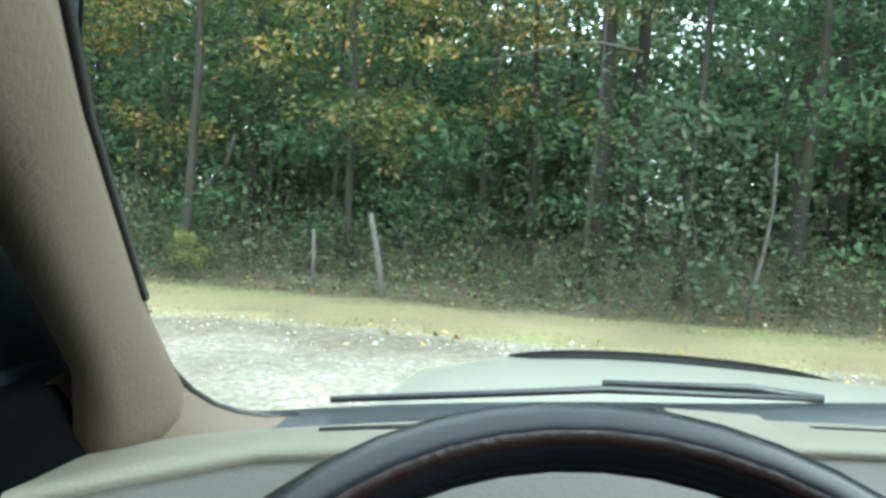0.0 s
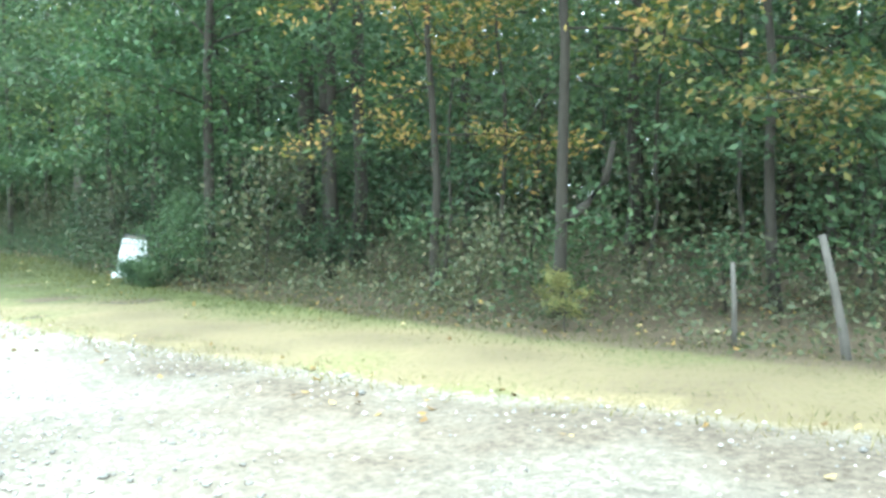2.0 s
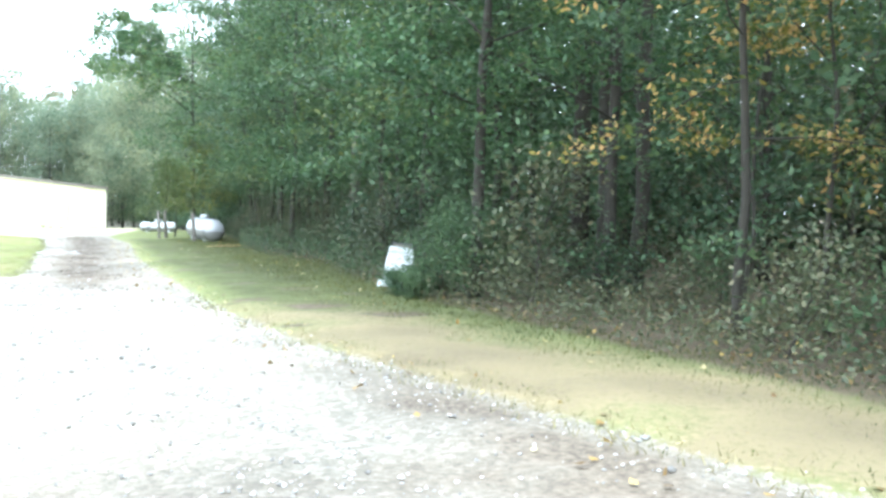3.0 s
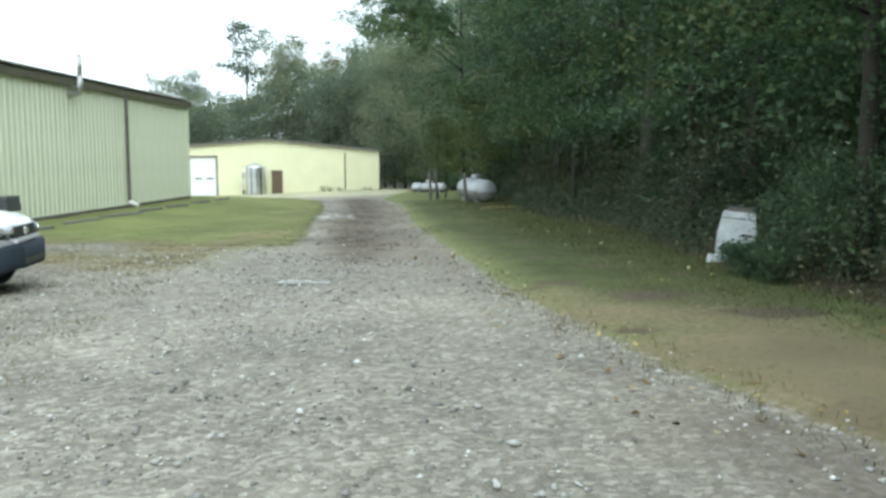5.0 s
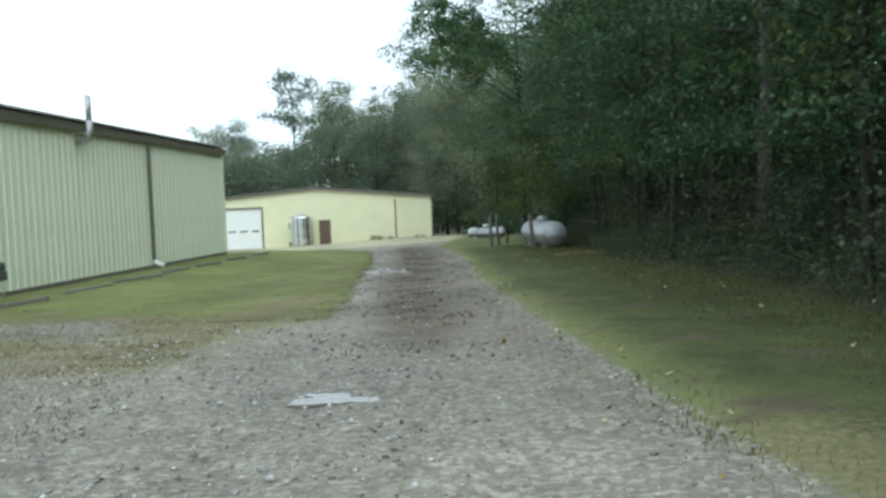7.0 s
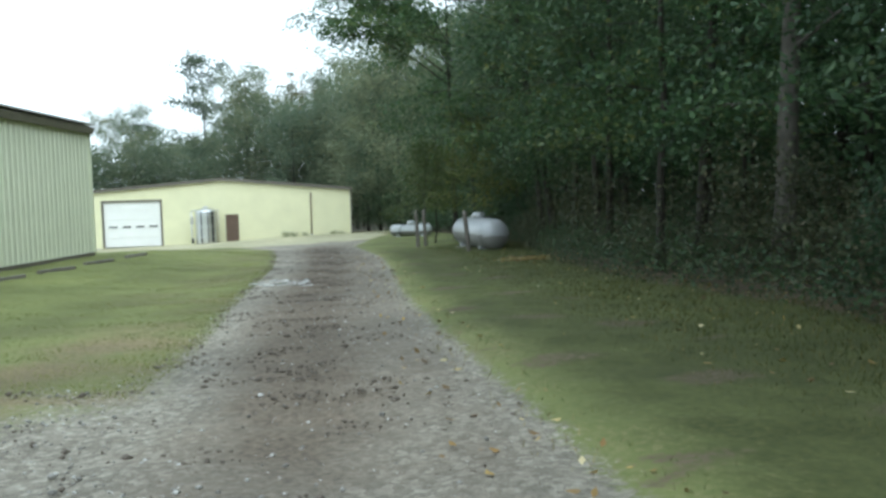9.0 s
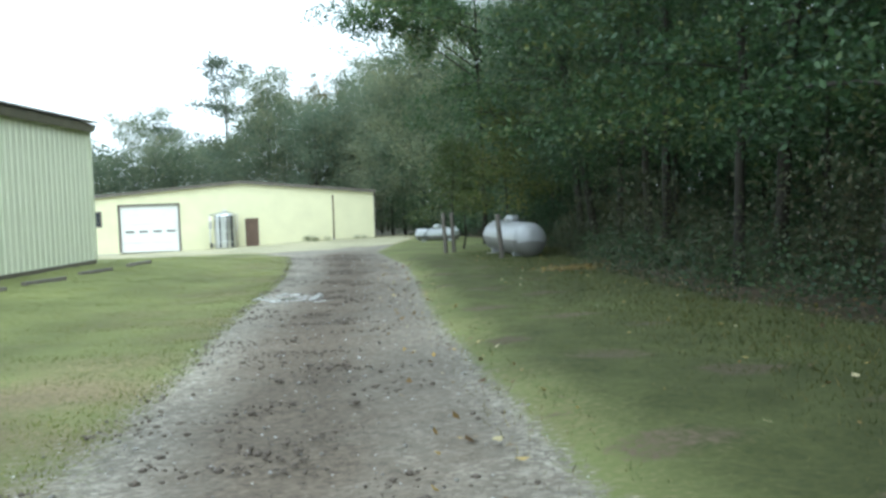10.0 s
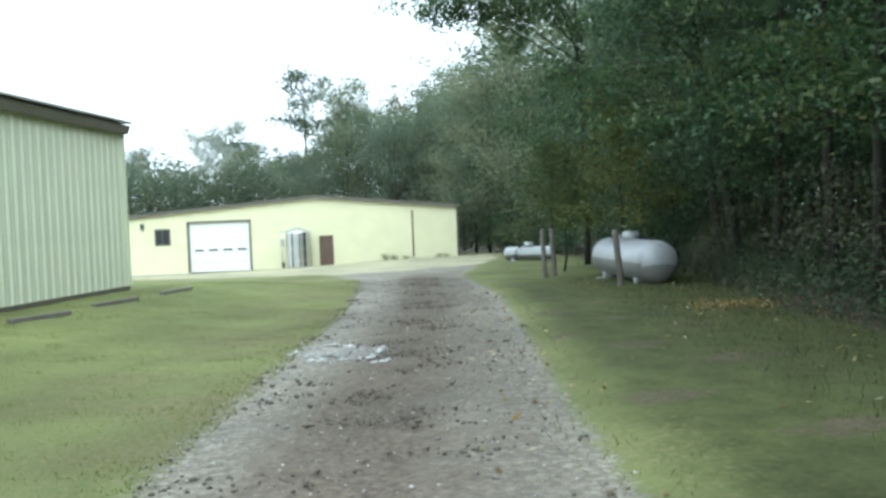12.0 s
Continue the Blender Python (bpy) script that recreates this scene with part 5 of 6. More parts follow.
def hanging_pads(seed, pads, each, leaf, mat, label, x0, x1, lo=-0.7, hi=2.6, z0=2.3, z1=8.5, wide=0.5):
    """Sprays of leaves that the edge trees hold out over the foot of the woods."""
    rng = np.random.RandomState(seed)
    x, y = along_woods(lo, hi, x0, x1)(rng, pads * 3)
    x, y = x[:pads], y[:pads]
    n = len(x)
    z = height(x, y) + z0 + (z1 - z0) * rng.uniform(0, 1, n) ** 1.2 + 0.35 * np.sin(1.1 * x + 0.5 * y + seed)
    c = np.repeat(np.stack([x, y, z], 1), each, axis=0)
    size = np.repeat(wide * rng.uniform(0.6, 1.35, n), each)[:, None]
    off = rng.normal(0, 1, (n * each, 3)) * size * np.array([1.0, 1.0, 0.3])
    off[:, 2] -= 0.22 * np.hypot(off[:, 0], off[:, 1]) ** 1.4
    v, f = leaves_arrays(rng, c + off, leaf, up=1.0)
    return tagged(part("outer_foliage", fast_mesh("outer_foliage", v, f), mat), label, "leaves", kind="stuff")


hanging_pads(71, 260, 105, 0.115, M_LEAF, "green leaves hanging over the edge of the woods", -42, -7)
hanging_pads(72, 170, 105, 0.125, M_LEAFBLUE, "dark green leaves hanging over the edge of the woods", -42, -7)
hanging_pads(73, 34, 100, 0.12, M_LEAFYOUNG, "fresh green leaves at the rim of the woods", -42, -9, -1.0, 0.6, 2.3, 6.0)
hanging_pads(76, 190, 95, 0.20, M_LEAFBLUE, "dark green leaves of the far woods down to the ground", -78, -41, -0.2, 3.0, 0.5, 10.0, 0.8)
hanging_pads(77, 120, 95, 0.20, M_LEAFMID, "soft green leaves of the far woods", -78, -41, -0.4, 3.0, 1.5, 11.0, 0.8)
hanging_pads(78, 190, 80, 0.085, M_BRUSH, "dull brushy sprays along the foot of the woods", -40, -13, 0.1, 2.4, 0.25, 1.9, 0.4)
hanging_pads(79, 90, 80, 0.10, M_LEAFBLUE, "dark brush along the foot of the woods", -10, 12, 0.5, 3.5, 0.3, 2.2, 0.4)
hanging_pads(74, 60, 110, 0.14, M_LEAFBLUE, "blue-green maple leaves over the verge", -1, 14, 0.6, 3.2, 2.2, 6.0)
hanging_pads(75, 46, 110, 0.10, M_LEAFGOLD, "orange leaves over the verge", -6.5, 1.2, 0.8, 3.0, 2.9, 5.6, 0.42)


# pale dead sticks and the leaning trunk at the verge
def make_stick(x, y, path, r0, r1, mat, label, name="dead_sapling"):
    o = part(name, tube(path, np.linspace(r0, r1, len(path)), 7).mesh(name), mat)
    o.matrix_basis = pose(x, y, float(height(x, y)))
    return tagged(o, label, "sapling")


make_stick(-1.45, 10.15, [(0, 0, -0.1), (-0.01, 0, 0.4), (-0.03, 0, 0.74)], 0.028, 0.018, M_FARBARK, "pale broken sapling stem at the woods edge")
make_stick(-0.58, 9.85, [(0, 0, -0.2), (-0.05, 0, 0.2), (-0.13, -0.01, 0.6), (-0.22, -0.02, 0.98)], 0.042, 0.028, M_FARBARK, "pale leaning trunk at the woods edge", "leaning_trunk")
make_stick(3.45, 9.5, [(0, 0, -0.1), (0.05, 0, 0.4), (0.12, 0, 0.8), (0.18, 0, 1.3), (0.16, 0, 1.9)], 0.034, 0.012, M_FARBARK, "slender pale trunk at the woods edge", "slender_trunk")
make_stick(1.95, 11.6, [(0, 0, -0.1), (0.02, 0, 1.0), (0.05, 0, 2.4), (0.0, 0, 4.5)], 0.045, 0.02, M_MIDBARK, "grey straight young trunk", "slender_trunk")
make_stick(0.3, 11.5, [(0, 0, 2.98), (0.35, 0.02, 3.06), (0.85, 0.05, 3.22), (1.2, 0.0, 3.3), (1.62, -0.05, 3.35), (2.2, 0.1, 3.3)], 0.006, 0.022, M_PALEBARK, "pale dead branch reaching out of the trees", "dead_branch")
make_stick(0.3, 11.5, [(0.72, 0.03, 3.18), (0.7, 0.0, 3.05), (0.66, -0.02, 2.94)], 0.008, 0.004, M_PALEBARK, "pale dead twig hanging from the branch", "dead_twig")
forked = make_tree("turning_tree", GOLDS[1], pose(-3.4, 11.6, float(height(-3.4, 11.6)), 0, 0, 40), M_BARK, M_LEAFGOLD, "broadleaf tree with orange leaves and a forked low limb", "tree", "turning trees")
part("limb", tube([(0, 0, 1.02), (0.24, -0.12, 1.22), (0.42, -0.24, 1.5), (0.5, -0.26, 1.9)], [0.06, 0.05, 0.042, 0.03], 7).mesh("limb"), M_BARK, forked)


# ---- puddles ----
M_WATER = plain("muddy_water", (0.20, 0.18, 0.15), 0.16, 0.0, 0.1, 1.5, 9, 0.8)
M_WATER.node_tree.nodes["Principled BSDF"].inputs["Specular IOR Level"].default_value = 0.8


def make_puddle(px, py, pr, turn, seed):
    rng = np.random.RandomState(seed)
    bm = bmesh.new()
    vs = []
    for i in range(28):
        a = 2 * math.pi * i / 28
        r = pr * (0.75 + 0.25 * math.sin(3 * a + seed) + 0.12 * math.sin(7 * a + 2 * seed) + rng.uniform(-0.06, 0.06))
        vs.append(bm.verts.new((r * 1.25 * math.cos(a), r * 0.62 * math.sin(a), 0)))
    top = bm.faces.new(vs)
    e = bmesh.ops.extrude_face_region(bm, geom=[top])
    bmesh.ops.translate(bm, verts=[v for v in e["geom"] if isinstance(v, bmesh.types.BMVert)], vec=(0, 0, -0.02))
    o = part("puddle", bm, M_WATER)
    o.matrix_basis = pose(px, py, 0.0242 * px + 0.0096 * py - 0.008, 0, 0, turn)
    return tagged(o, "shallow muddy rain puddle in the gravel drive", "puddle", "puddles in the drive", "structure")


for i, (px, py, pr) in enumerate(PUDDLES):
    make_puddle(px, py, pr, (50, 150, 140, 120, 100)[i % 5], i + 2)


# ---- old camper top standing in the brush ----
def make_camper_top():
    m = pose(-12.67, 14.89, float(height(-12.55, 14.95)) - 0.05, 4, -5, 26 + 180)
    t = thing("camper_top", m, "dirty white camper top lying in the brush, overgrown at its foot", "camper top")

    def hull(w0, w1, z1, y0, y1, th):
        bm = bmesh.new()
        rings = []
        for y in (y0, y1):
            prof = [(-w0, 0.0), (-w0 * 1.02, z1 * 0.55), (-w1, z1 - 0.1), (-w1 + 0.08, z1), (w1 - 0.08, z1), (w1, z1 - 0.1), (w0 * 1.02, z1 * 0.55), (w0, 0.0)]
            rings.append([bm.verts.new((x, y, z)) for x, z in prof])
        for i in range(7):
            bm.faces.new((rings[0][i], rings[0][i + 1], rings[1][i + 1], rings[1][i]))
        bm.faces.new(rings[0])
        bm.faces.new(rings[1][::-1])
        bmesh.ops.recalc_face_normals(bm, faces=bm.faces)
        bmesh.ops.bevel(bm, geom=list(bm.edges), offset=0.03, segments=2, affect="EDGES", profile=0.6)
        return bm

    sh = part("shell", hull(0.29, 0.24, 0.82, -1.9, 0.0, 0.03), M_TARNISHED, t, "grey-brown weathered shell")
    face = bmesh.new()
    ff = face.faces.new([face.verts.new((x, 0.004, z)) for x, z in ((-0.262, 0.03), (-0.266, 0.45), (-0.22, 0.76), (0.22, 0.76), (0.266, 0.45), (0.262, 0.03))])
    e = bmesh.ops.extrude_face_region(face, geom=[ff])
    bmesh.ops.translate(face, verts=[q for q in e["geom"] if isinstance(q, bmesh.types.BMVert)], vec=(0, 0.012, 0))
    part("end_panel", face, M_WHITEPLASTIC, t, "dirty white end panel")
    part("seam", boxed(-0.235, 0.012, 0.655, 0.235, 0.02, 0.665), M_CARGREY, sh)
    part("roof_cap", boxed(-0.21, -1.88, 0.80, 0.21, -0.02, 0.84, 0.012), M_CARGREY, t, "dark weathered top sheet")
    part("latch", boxed(-0.22, 0.01, 0.42, -0.08, 0.028, 0.46, 0.005), M_CARGREY, t)
    part("foot_rail", boxed(0.08, -0.04, 0.0, 0.36, 0.05, 0.12, 0.02), M_WHITEPLASTIC, t, "broken white lower edge")
    return t


make_camper_top()


# ---- parked sport utility vehicle ----
def section_body(stations, sides):
    """A car body skinned over cross-sections: each station is (x, [(y, z), ...]) for one half, mirrored."""
    bm = bmesh.new()
    rings = []
    for x, half in stations:
        pts = [(x, y, z) for y, z in half] + [(x, -y, z) for y, z in half[::-1]]
        rings.append([bm.verts.new(p) for p in pts])
    k = len(rings[0])
    for a, b in zip(rings, rings[1:]):
        for i in range(k):
            j = (i + 1) % k
            bm.faces.new((a[i], a[j], b[j], b[i]))
    bm.faces.new(rings[0])
    bm.faces.new(rings[-1])
    return bm


def make_wheel(parent, x, y, side, r=0.35, w=0.22):
    ty = part("wheel", lathe([(r * 0.62, -w / 2), (r * 0.9, -w / 2), (r, -w / 2 + 0.04), (r, w / 2 - 0.04), (r * 0.9, w / 2), (r * 0.62, w / 2)], 28, "Y"), M_TYRE, parent)
    ty.matrix_basis = pose(x, y, r)
    rim = part("rim", lathe([(r * 0.63, -w / 2 + 0.02), (r * 0.63, w / 2 - 0.02), (r * 0.58, w / 2 - 0.015), (r * 0.54, w / 2 - 0.05), (0.02, w / 2 - 0.06)], 24, "Y"), M_CARGREY, ty)
    rim.scale = (1, side, 1)
    for i in range(5):
        a = 2 * math.pi * i / 5
        bm = boxed(0.02, w / 2 - 0.05, -0.035, r * 0.6, w / 2 - 0.015, 0.035, 0.008)
        sp = part("spoke", bm, M_ALLOY, ty)
        sp.matrix_basis = Matrix.Diagonal((1, side, 1, 1)) @ Matrix.Rotation(a, 4, "Y")
    hub = part("hub_cap", lathe([(0.07, w / 2 - 0.05), (0.065, w / 2), (0.01, w / 2 + 0.005)], 14, "Y"), M_ALLOY, ty)
    hub.scale = (1, side, 1)
    rr = part("rim_lip", lathe([(r * 0.66, w / 2 - 0.02), (r * 0.66, w / 2 + 0.004), (r * 0.60, w / 2 + 0.004), (r * 0.60, w / 2 - 0.02)], 28, "Y"), M_ALLOY, ty)
    rr.scale = (1, side, 1)
    return ty


def make_suv(m):
    """x towards the nose, z up from the ground; 4.4 m long."""
    v = thing("sport_utility_vehicle", m, "white sport utility vehicle with dark grey bumper and lower cladding", "car")
    st = []
    for x, w, zt in ((-2.10, 0.78, 0.98), (-2.02, 0.84, 1.02), (-1.2, 0.865, 1.03), (0.0, 0.87, 1.03), (0.75, 0.865, 1.02), (1.1, 0.855, 1.03), (1.5, 0.84, 1.0), (1.85, 0.79, 0.95), (2.02, 0.70, 0.90), (2.10, 0.55, 0.84)):
        st.append((x, [(w * 0.0 + 0.001, 0.60), (w, 0.60), (w, 0.80), (w - 0.02, zt - 0.08), (w - 0.09, zt - 0.01), (w - 0.25, zt + (0.035 if x > 0.8 else 0.0)), (0.001, zt + (0.06 if 0.8 < x < 2.0 else 0.01))]))
    part("body", section_body(st, 0), M_CARWHITE, v, smooth=True)
    st = []
    for x, w in ((-2.2, 0.70), (-2.12, 0.84), (-1.85, 0.88), (1.7, 0.885), (1.98, 0.84), (2.14, 0.70), (2.22, 0.45)):
        end = abs(x) > 1.75
        z0 = 0.27 if not end else (0.36 if abs(x) > 2.1 else 0.30)
        st.append((x, [(0.001, z0), (w - 0.06, z0), (w, z0 + 0.06), (w, 0.60), (w - 0.03, 0.635 if abs(x) < 2.1 else 0.66), (0.001, 0.635)]))
    cl = part("lower_cladding", section_body(st, 0), M_BUMPER, v, "dark grey bumpers and lower cladding", smooth=True)
    part("bumper_slot", boxed(2.14, -0.42, 0.40, 2.225, 0.42, 0.48, 0.01), M_BLACK, cl)
    st = []
    for x, w, z in ((-2.0, 0.72, 1.05), (-1.92, 0.66, 1.60), (-1.75, 0.60, 1.69), (-0.4, 0.62, 1.73), (0.15, 0.61, 1.69), (0.42, 0.63, 1.58), (1.02, 0.72, 1.07)):
        st.append((x, [(0.001, 1.0), (0.78, 1.0), (w + 0.06 if z > 1.3 else 0.76, min(z - 0.12, 1.35)), (w, z - 0.05), (w - 0.12, z), (0.001, z + 0.015)]))
    part("cabin", section_body(st, 0), M_CARWHITE, v, smooth=True)
    ws = bmesh.new()
    ws.faces.new([ws.verts.new(p) for p in ((1.06, -0.66, 1.07), (1.06, 0.66, 1.07), (0.47, 0.56, 1.60), (0.47, -0.56, 1.60))])
    e = bmesh.ops.extrude_face_region(ws, geom=list(ws.faces))
    bmesh.ops.translate(ws, verts=[q for q in e["geom"] if isinstance(q, bmesh.types.BMVert)], vec=(0.012, 0, 0.012))
    part("windshield", ws, M_GLASSDARK, v, "dark windshield")
    for s in (-1, 1):
        for x0, x1 in ((-1.75, -0.95), (-0.85, -0.1), (-0.02, 0.62)):
            g = bmesh.new()
            cut = 0.30 if x1 > 0.5 else 0.0
            g.faces.new([g.verts.new(p) for p in ((x0, s * 0.80, 1.08), (x1, s * 0.80, 1.08), (x1 - cut, s * 0.70, 1.52), (x0, s * 0.70, 1.52))])
            e = bmesh.ops.extrude_face_region(g, geom=list(g.faces))
            bmesh.ops.translate(g, verts=[q for q in e["geom"] if isinstance(q, bmesh.types.BMVert)], vec=(0, s * 0.012, 0.003))
            part("side_window", g, M_GLASSDARK, v)
        mi = part("side_mirror", boxed(0.62, 0.86, 1.05, 0.80, 1.06, 1.22, 0.03), M_CARGREY, v)
        mi.scale = (1, s, 1)
        plan = ((2.112, 0.47), (2.09, 0.60), (2.03, 0.715), (1.92, 0.795), (1.77, 0.838), (1.60, 0.858))
        lows, tops = (0.715, 0.715, 0.725, 0.745, 0.775, 0.815), (0.845, 0.862, 0.882, 0.898, 0.905, 0.90)
        rings = []
        for (px, py), zl, zh in zip(plan, lows, tops):
            rings.append([(px - 0.05, s * (py - 0.05), zl), (px, s * py, zl), (px + 0.006, s * (py + 0.012), (zl + zh) / 2), (px - 0.03, s * (py - 0.012), zh), (px - 0.08, s * (py - 0.06), zh)])
        hl = part("headlight", loft(rings, True), M_LAMPGLASS, v, "clear wrap-round headlight with bright reflectors", smooth=True)
        for px, py, turn, rad in ((2.10, 0.545, 15, 0.055), (2.04, 0.685, 40, 0.058)):
            rf = part("reflector", lathe([(0.005, 0.0), (rad * 0.6, 0.004), (rad, 0.016), (rad, 0.022), (0.005, 0.012)], 14, "X"), M_CHROME, hl)
            rf.matrix_basis = pose(px - 0.004, s * py, 0.79, 0, 0, s * turn)
        part("turn_lens", boxed(1.66, -0.006, 0.83, 1.80, 0.006, 0.87, 0.004), M_AMBER, hl, "amber side lens").matrix_basis = pose(0, s * 0.862, 0, 0, 0, 0)
        ar = part("wheel_arch", lathe([(0.43, -0.03), (0.43, 0.03), (0.36, 0.03), (0.36, -0.03)], 28, "Y"), M_CARGREY, v)
        ar.matrix_basis = pose(1.33, s * 0.875, 0.36)
        ar = part("wheel_arch", lathe([(0.43, -0.03), (0.43, 0.03), (0.36, 0.03), (0.36, -0.03)], 28, "Y"), M_CARGREY, v)
        ar.matrix_basis = pose(-1.28, s * 0.875, 0.36)
        for x in (1.33, -1.28):
            make_wheel(v, x, s * 0.80, s)
        part("roof_rail", tube([(-1.7, s * 0.56, 1.70), (-1.6, s * 0.56, 1.75), (0.0, s * 0.57, 1.76), (0.1, s * 0.57, 1.72)], [0.018] * 4, 6).mesh("roof_rail"), M_BLACK, v)
    part("grille_bar", boxed(2.06, -0.47, 0.66, 2.155, 0.47, 0.712, 0.02), M_CARWHITE, v, "white bar under the grille")
    gr = part("grille", boxed(2.00, -0.44, 0.715, 2.112, 0.44, 0.865, 0.03), M_BLACK, v, "black grille")
    for k in range(3):
        part("grille_bar", boxed(2.105, -0.42, 0.735 + 0.045 * k, 2.118, 0.42, 0.75 + 0.045 * k), M_CARGREY, gr)
    bd = part("badge", lathe([(0.01, 0.0), (0.06, 0.0), (0.055, 0.015), (0.01, 0.018)], 18, "X"), M_CHROME, gr)
    bd.matrix_basis = pose(2.118, 0, 0.79) @ Matrix.Diagonal((1, 1.5, 0.8, 1))
    for k in (-0.35, 0.35):
        part("wiper", tube([(1.12, k, 1.08), (1.06, k - 0.1, 1.11), (0.98, k - 0.45, 1.17)], [0.012] * 3, 6).mesh("wiper"), M_BLACK, v)
    return v


make_suv(pose(-17.26, 4.3, float(height(-17.3, 4.3)) + 0.02, 0, 0, 68.5))


# ---- loose cover on the ground ----
def stones(name, n, spots, size, mat, seed, label, squash=0.6):
    rng = np.random.RandomState(seed)
    base = np.array([(1, 0, 0), (-1, 0, 0), (0, 1, 0), (0, -1, 0), (0, 0, 1), (0, 0, -1)], float)
    tri = np.array([(0, 2, 4), (2, 1, 4), (1, 3, 4), (3, 0, 4), (2, 0, 5), (1, 2, 5), (3, 1, 5), (0, 3, 5)])
    n = len(spots)
    s = size * np.clip(rng.lognormal(0, 0.5, n), 0.4, 3.2)
    a = rng.uniform(0, 6.28, n)
    v = base[None] * rng.uniform(0.6, 1.25, (n, 6, 1)) * s[:, None, None]
    v[:, :, 2] *= squash
    x = v[:, :, 0] * np.cos(a)[:, None] - v[:, :, 1] * np.sin(a)[:, None]
    y = v[:, :, 0] * np.sin(a)[:, None] + v[:, :, 1] * np.cos(a)[:, None]
    z = v[:, :, 2] + (height(spots[:, 0], spots[:, 1]) + s * squash * 0.3)[:, None]
    pts = np.stack([x + spots[:, :1], y + spots[:, 1:2], z], -1).reshape(-1, 3)
    f = (tri[None] + 6 * np.arange(n)[:, None, None]).reshape(-1, 3)
    return tagged(part(name, fast_mesh(name, pts, f), mat), label, "gravel", kind="stuff")


def sample(seed, n, x0, x1, y0, y1, keep):
    rng = np.random.RandomState(seed)
    x, y = rng.uniform(x0, x1, n), rng.uniform(y0, y1, n)
    r, lft, wd, gravel, lot = masks(x, y)
    k = keep(x, y, r, lft, wd, gravel, lot, rng.uniform(0, 1, n))
    return np.stack([x[k], y[k]], 1)


g1 = sample(1, 90000, -46, 6, -2, 28, lambda x, y, r, lf, w, g, lot, q: (g > 0.35) & (q < 0.55) & (r > -9))
stones("gravel", 0, g1, 0.0085, M_STONE, 4, "scattered pale grey gravel on the drive and lot")
g0 = sample(7, 42000, -21, -3, -3, 11, lambda x, y, r, lf, w, g, lot, q: (g > 0.4) & (r < -1.5) & (q < 0.25 + 0.35 * (np.sin(1.9 * x + 0.6 * y) * np.sin(1.3 * y - 0.8 * x + 2) > 0)))
stones("lot_gravel", 0, g0, 0.012, M_STONE, 8, "broken pale limestone gravel over the lot")
g2 = sample(2, 260000, -46, -10, 7, 27, lambda x, y, r, lf, w, g, lot, q: (g > 0.4) & (r > -4.5) & (q < smoothstep(-12, -21, x) * (0.8 * np.exp(-((r + 1.6) / 0.75) ** 2) + 0.10 + 0.2 * np.exp(-(lf / 0.4) ** 2)) * np.clip(0.1 + 0.2 * np.exp(-(lf / 0.4) ** 2) + 1.3 * np.sin(2.3 * x + 1.1 * y) * np.sin(1.7 * y - 2.9 * x) + 0.8 * np.sin(5.3 * x) * np.sin(6.1 * y), 0, 1)))
stones("clods", 0, g2, 0.0125, M_DARKSTONE, 5, "dark clods and stones along the crown of the drive")
# white stones round the puddle, also standing in for glints off the water
g5 = sample(19, 9000, -32.3, -27.9, 15.3, 18.1, lambda x, y, r, lf, w, g, lot, q: (g > 0.3) & (np.abs(np.hypot((x + 30.10) / 1.05, (y - 16.66) / 0.5) - 0.75 + 0.25 * np.sin(7 * x + 3 * y)) < 0.2) & (q < 0.42))
stones("pale_stone_glints", 0, g5, 0.024, M_WHITESTONE, 12, "white stones standing partly for water glints in a wet hollow of the drive", 0.35)
g3 = sample(3, 20000, -14, 8, -2, 14, lambda x, y, r, lf, w, g, lot, q: (np.abs(r) < 0.6) & (q < 0.9))
g4 = sample(9, 30000, -44, -12, 6, 28, lambda x, y, r, lf, w, g, lot, q: (np.abs(r + 0.1) < 0.45) & (q < 0.9 * np.clip(0.35 + np.sin(1.9 * x + y) * np.sin(0.8 * x - 1.7 * y), 0, 1)))
stones("edge_clods", 0, g4, 0.010, M_DARKSTONE, 9, "dark clods and wet stones along the edge of the verge")
stones("edge_stones", 0, g3, 0.013, M_STONE, 6, "larger stones strewn along the edges of the drive")


def blades(name, spots, tall, mat, seed, label, wide=0.0035):
    rng = np.random.RandomState(seed)
    n = len(spots)
    h = tall * rng.uniform(0.5, 1.5, n)
    a = rng.uniform(0, 6.28, n)
    w = wide * (1 + 0.9 * rng.uniform(0, 1, n))
    z0 = height(spots[:, 0], spots[:, 1]) - 0.01
    ca, sa = np.cos(a), np.sin(a)
    lean = rng.normal(0, 0.5, (n, 2)) * h[:, None]
    v = np.empty((n, 3, 3))
    v[:, 0] = np.stack([spots[:, 0] + ca * w, spots[:, 1] + sa * w, z0], 1)
    v[:, 1] = np.stack([spots[:, 0] - ca * w, spots[:, 1] - sa * w, z0], 1)
    v[:, 2] = np.stack([spots[:, 0] + lean[:, 0], spots[:, 1] + lean[:, 1], z0 + h + 0.05 * 0], 1)
    return tagged(part(name, fast_mesh(name, v.reshape(-1, 3), np.arange(3 * n).reshape(n, 3)), mat), label, "grass", kind="stuff")


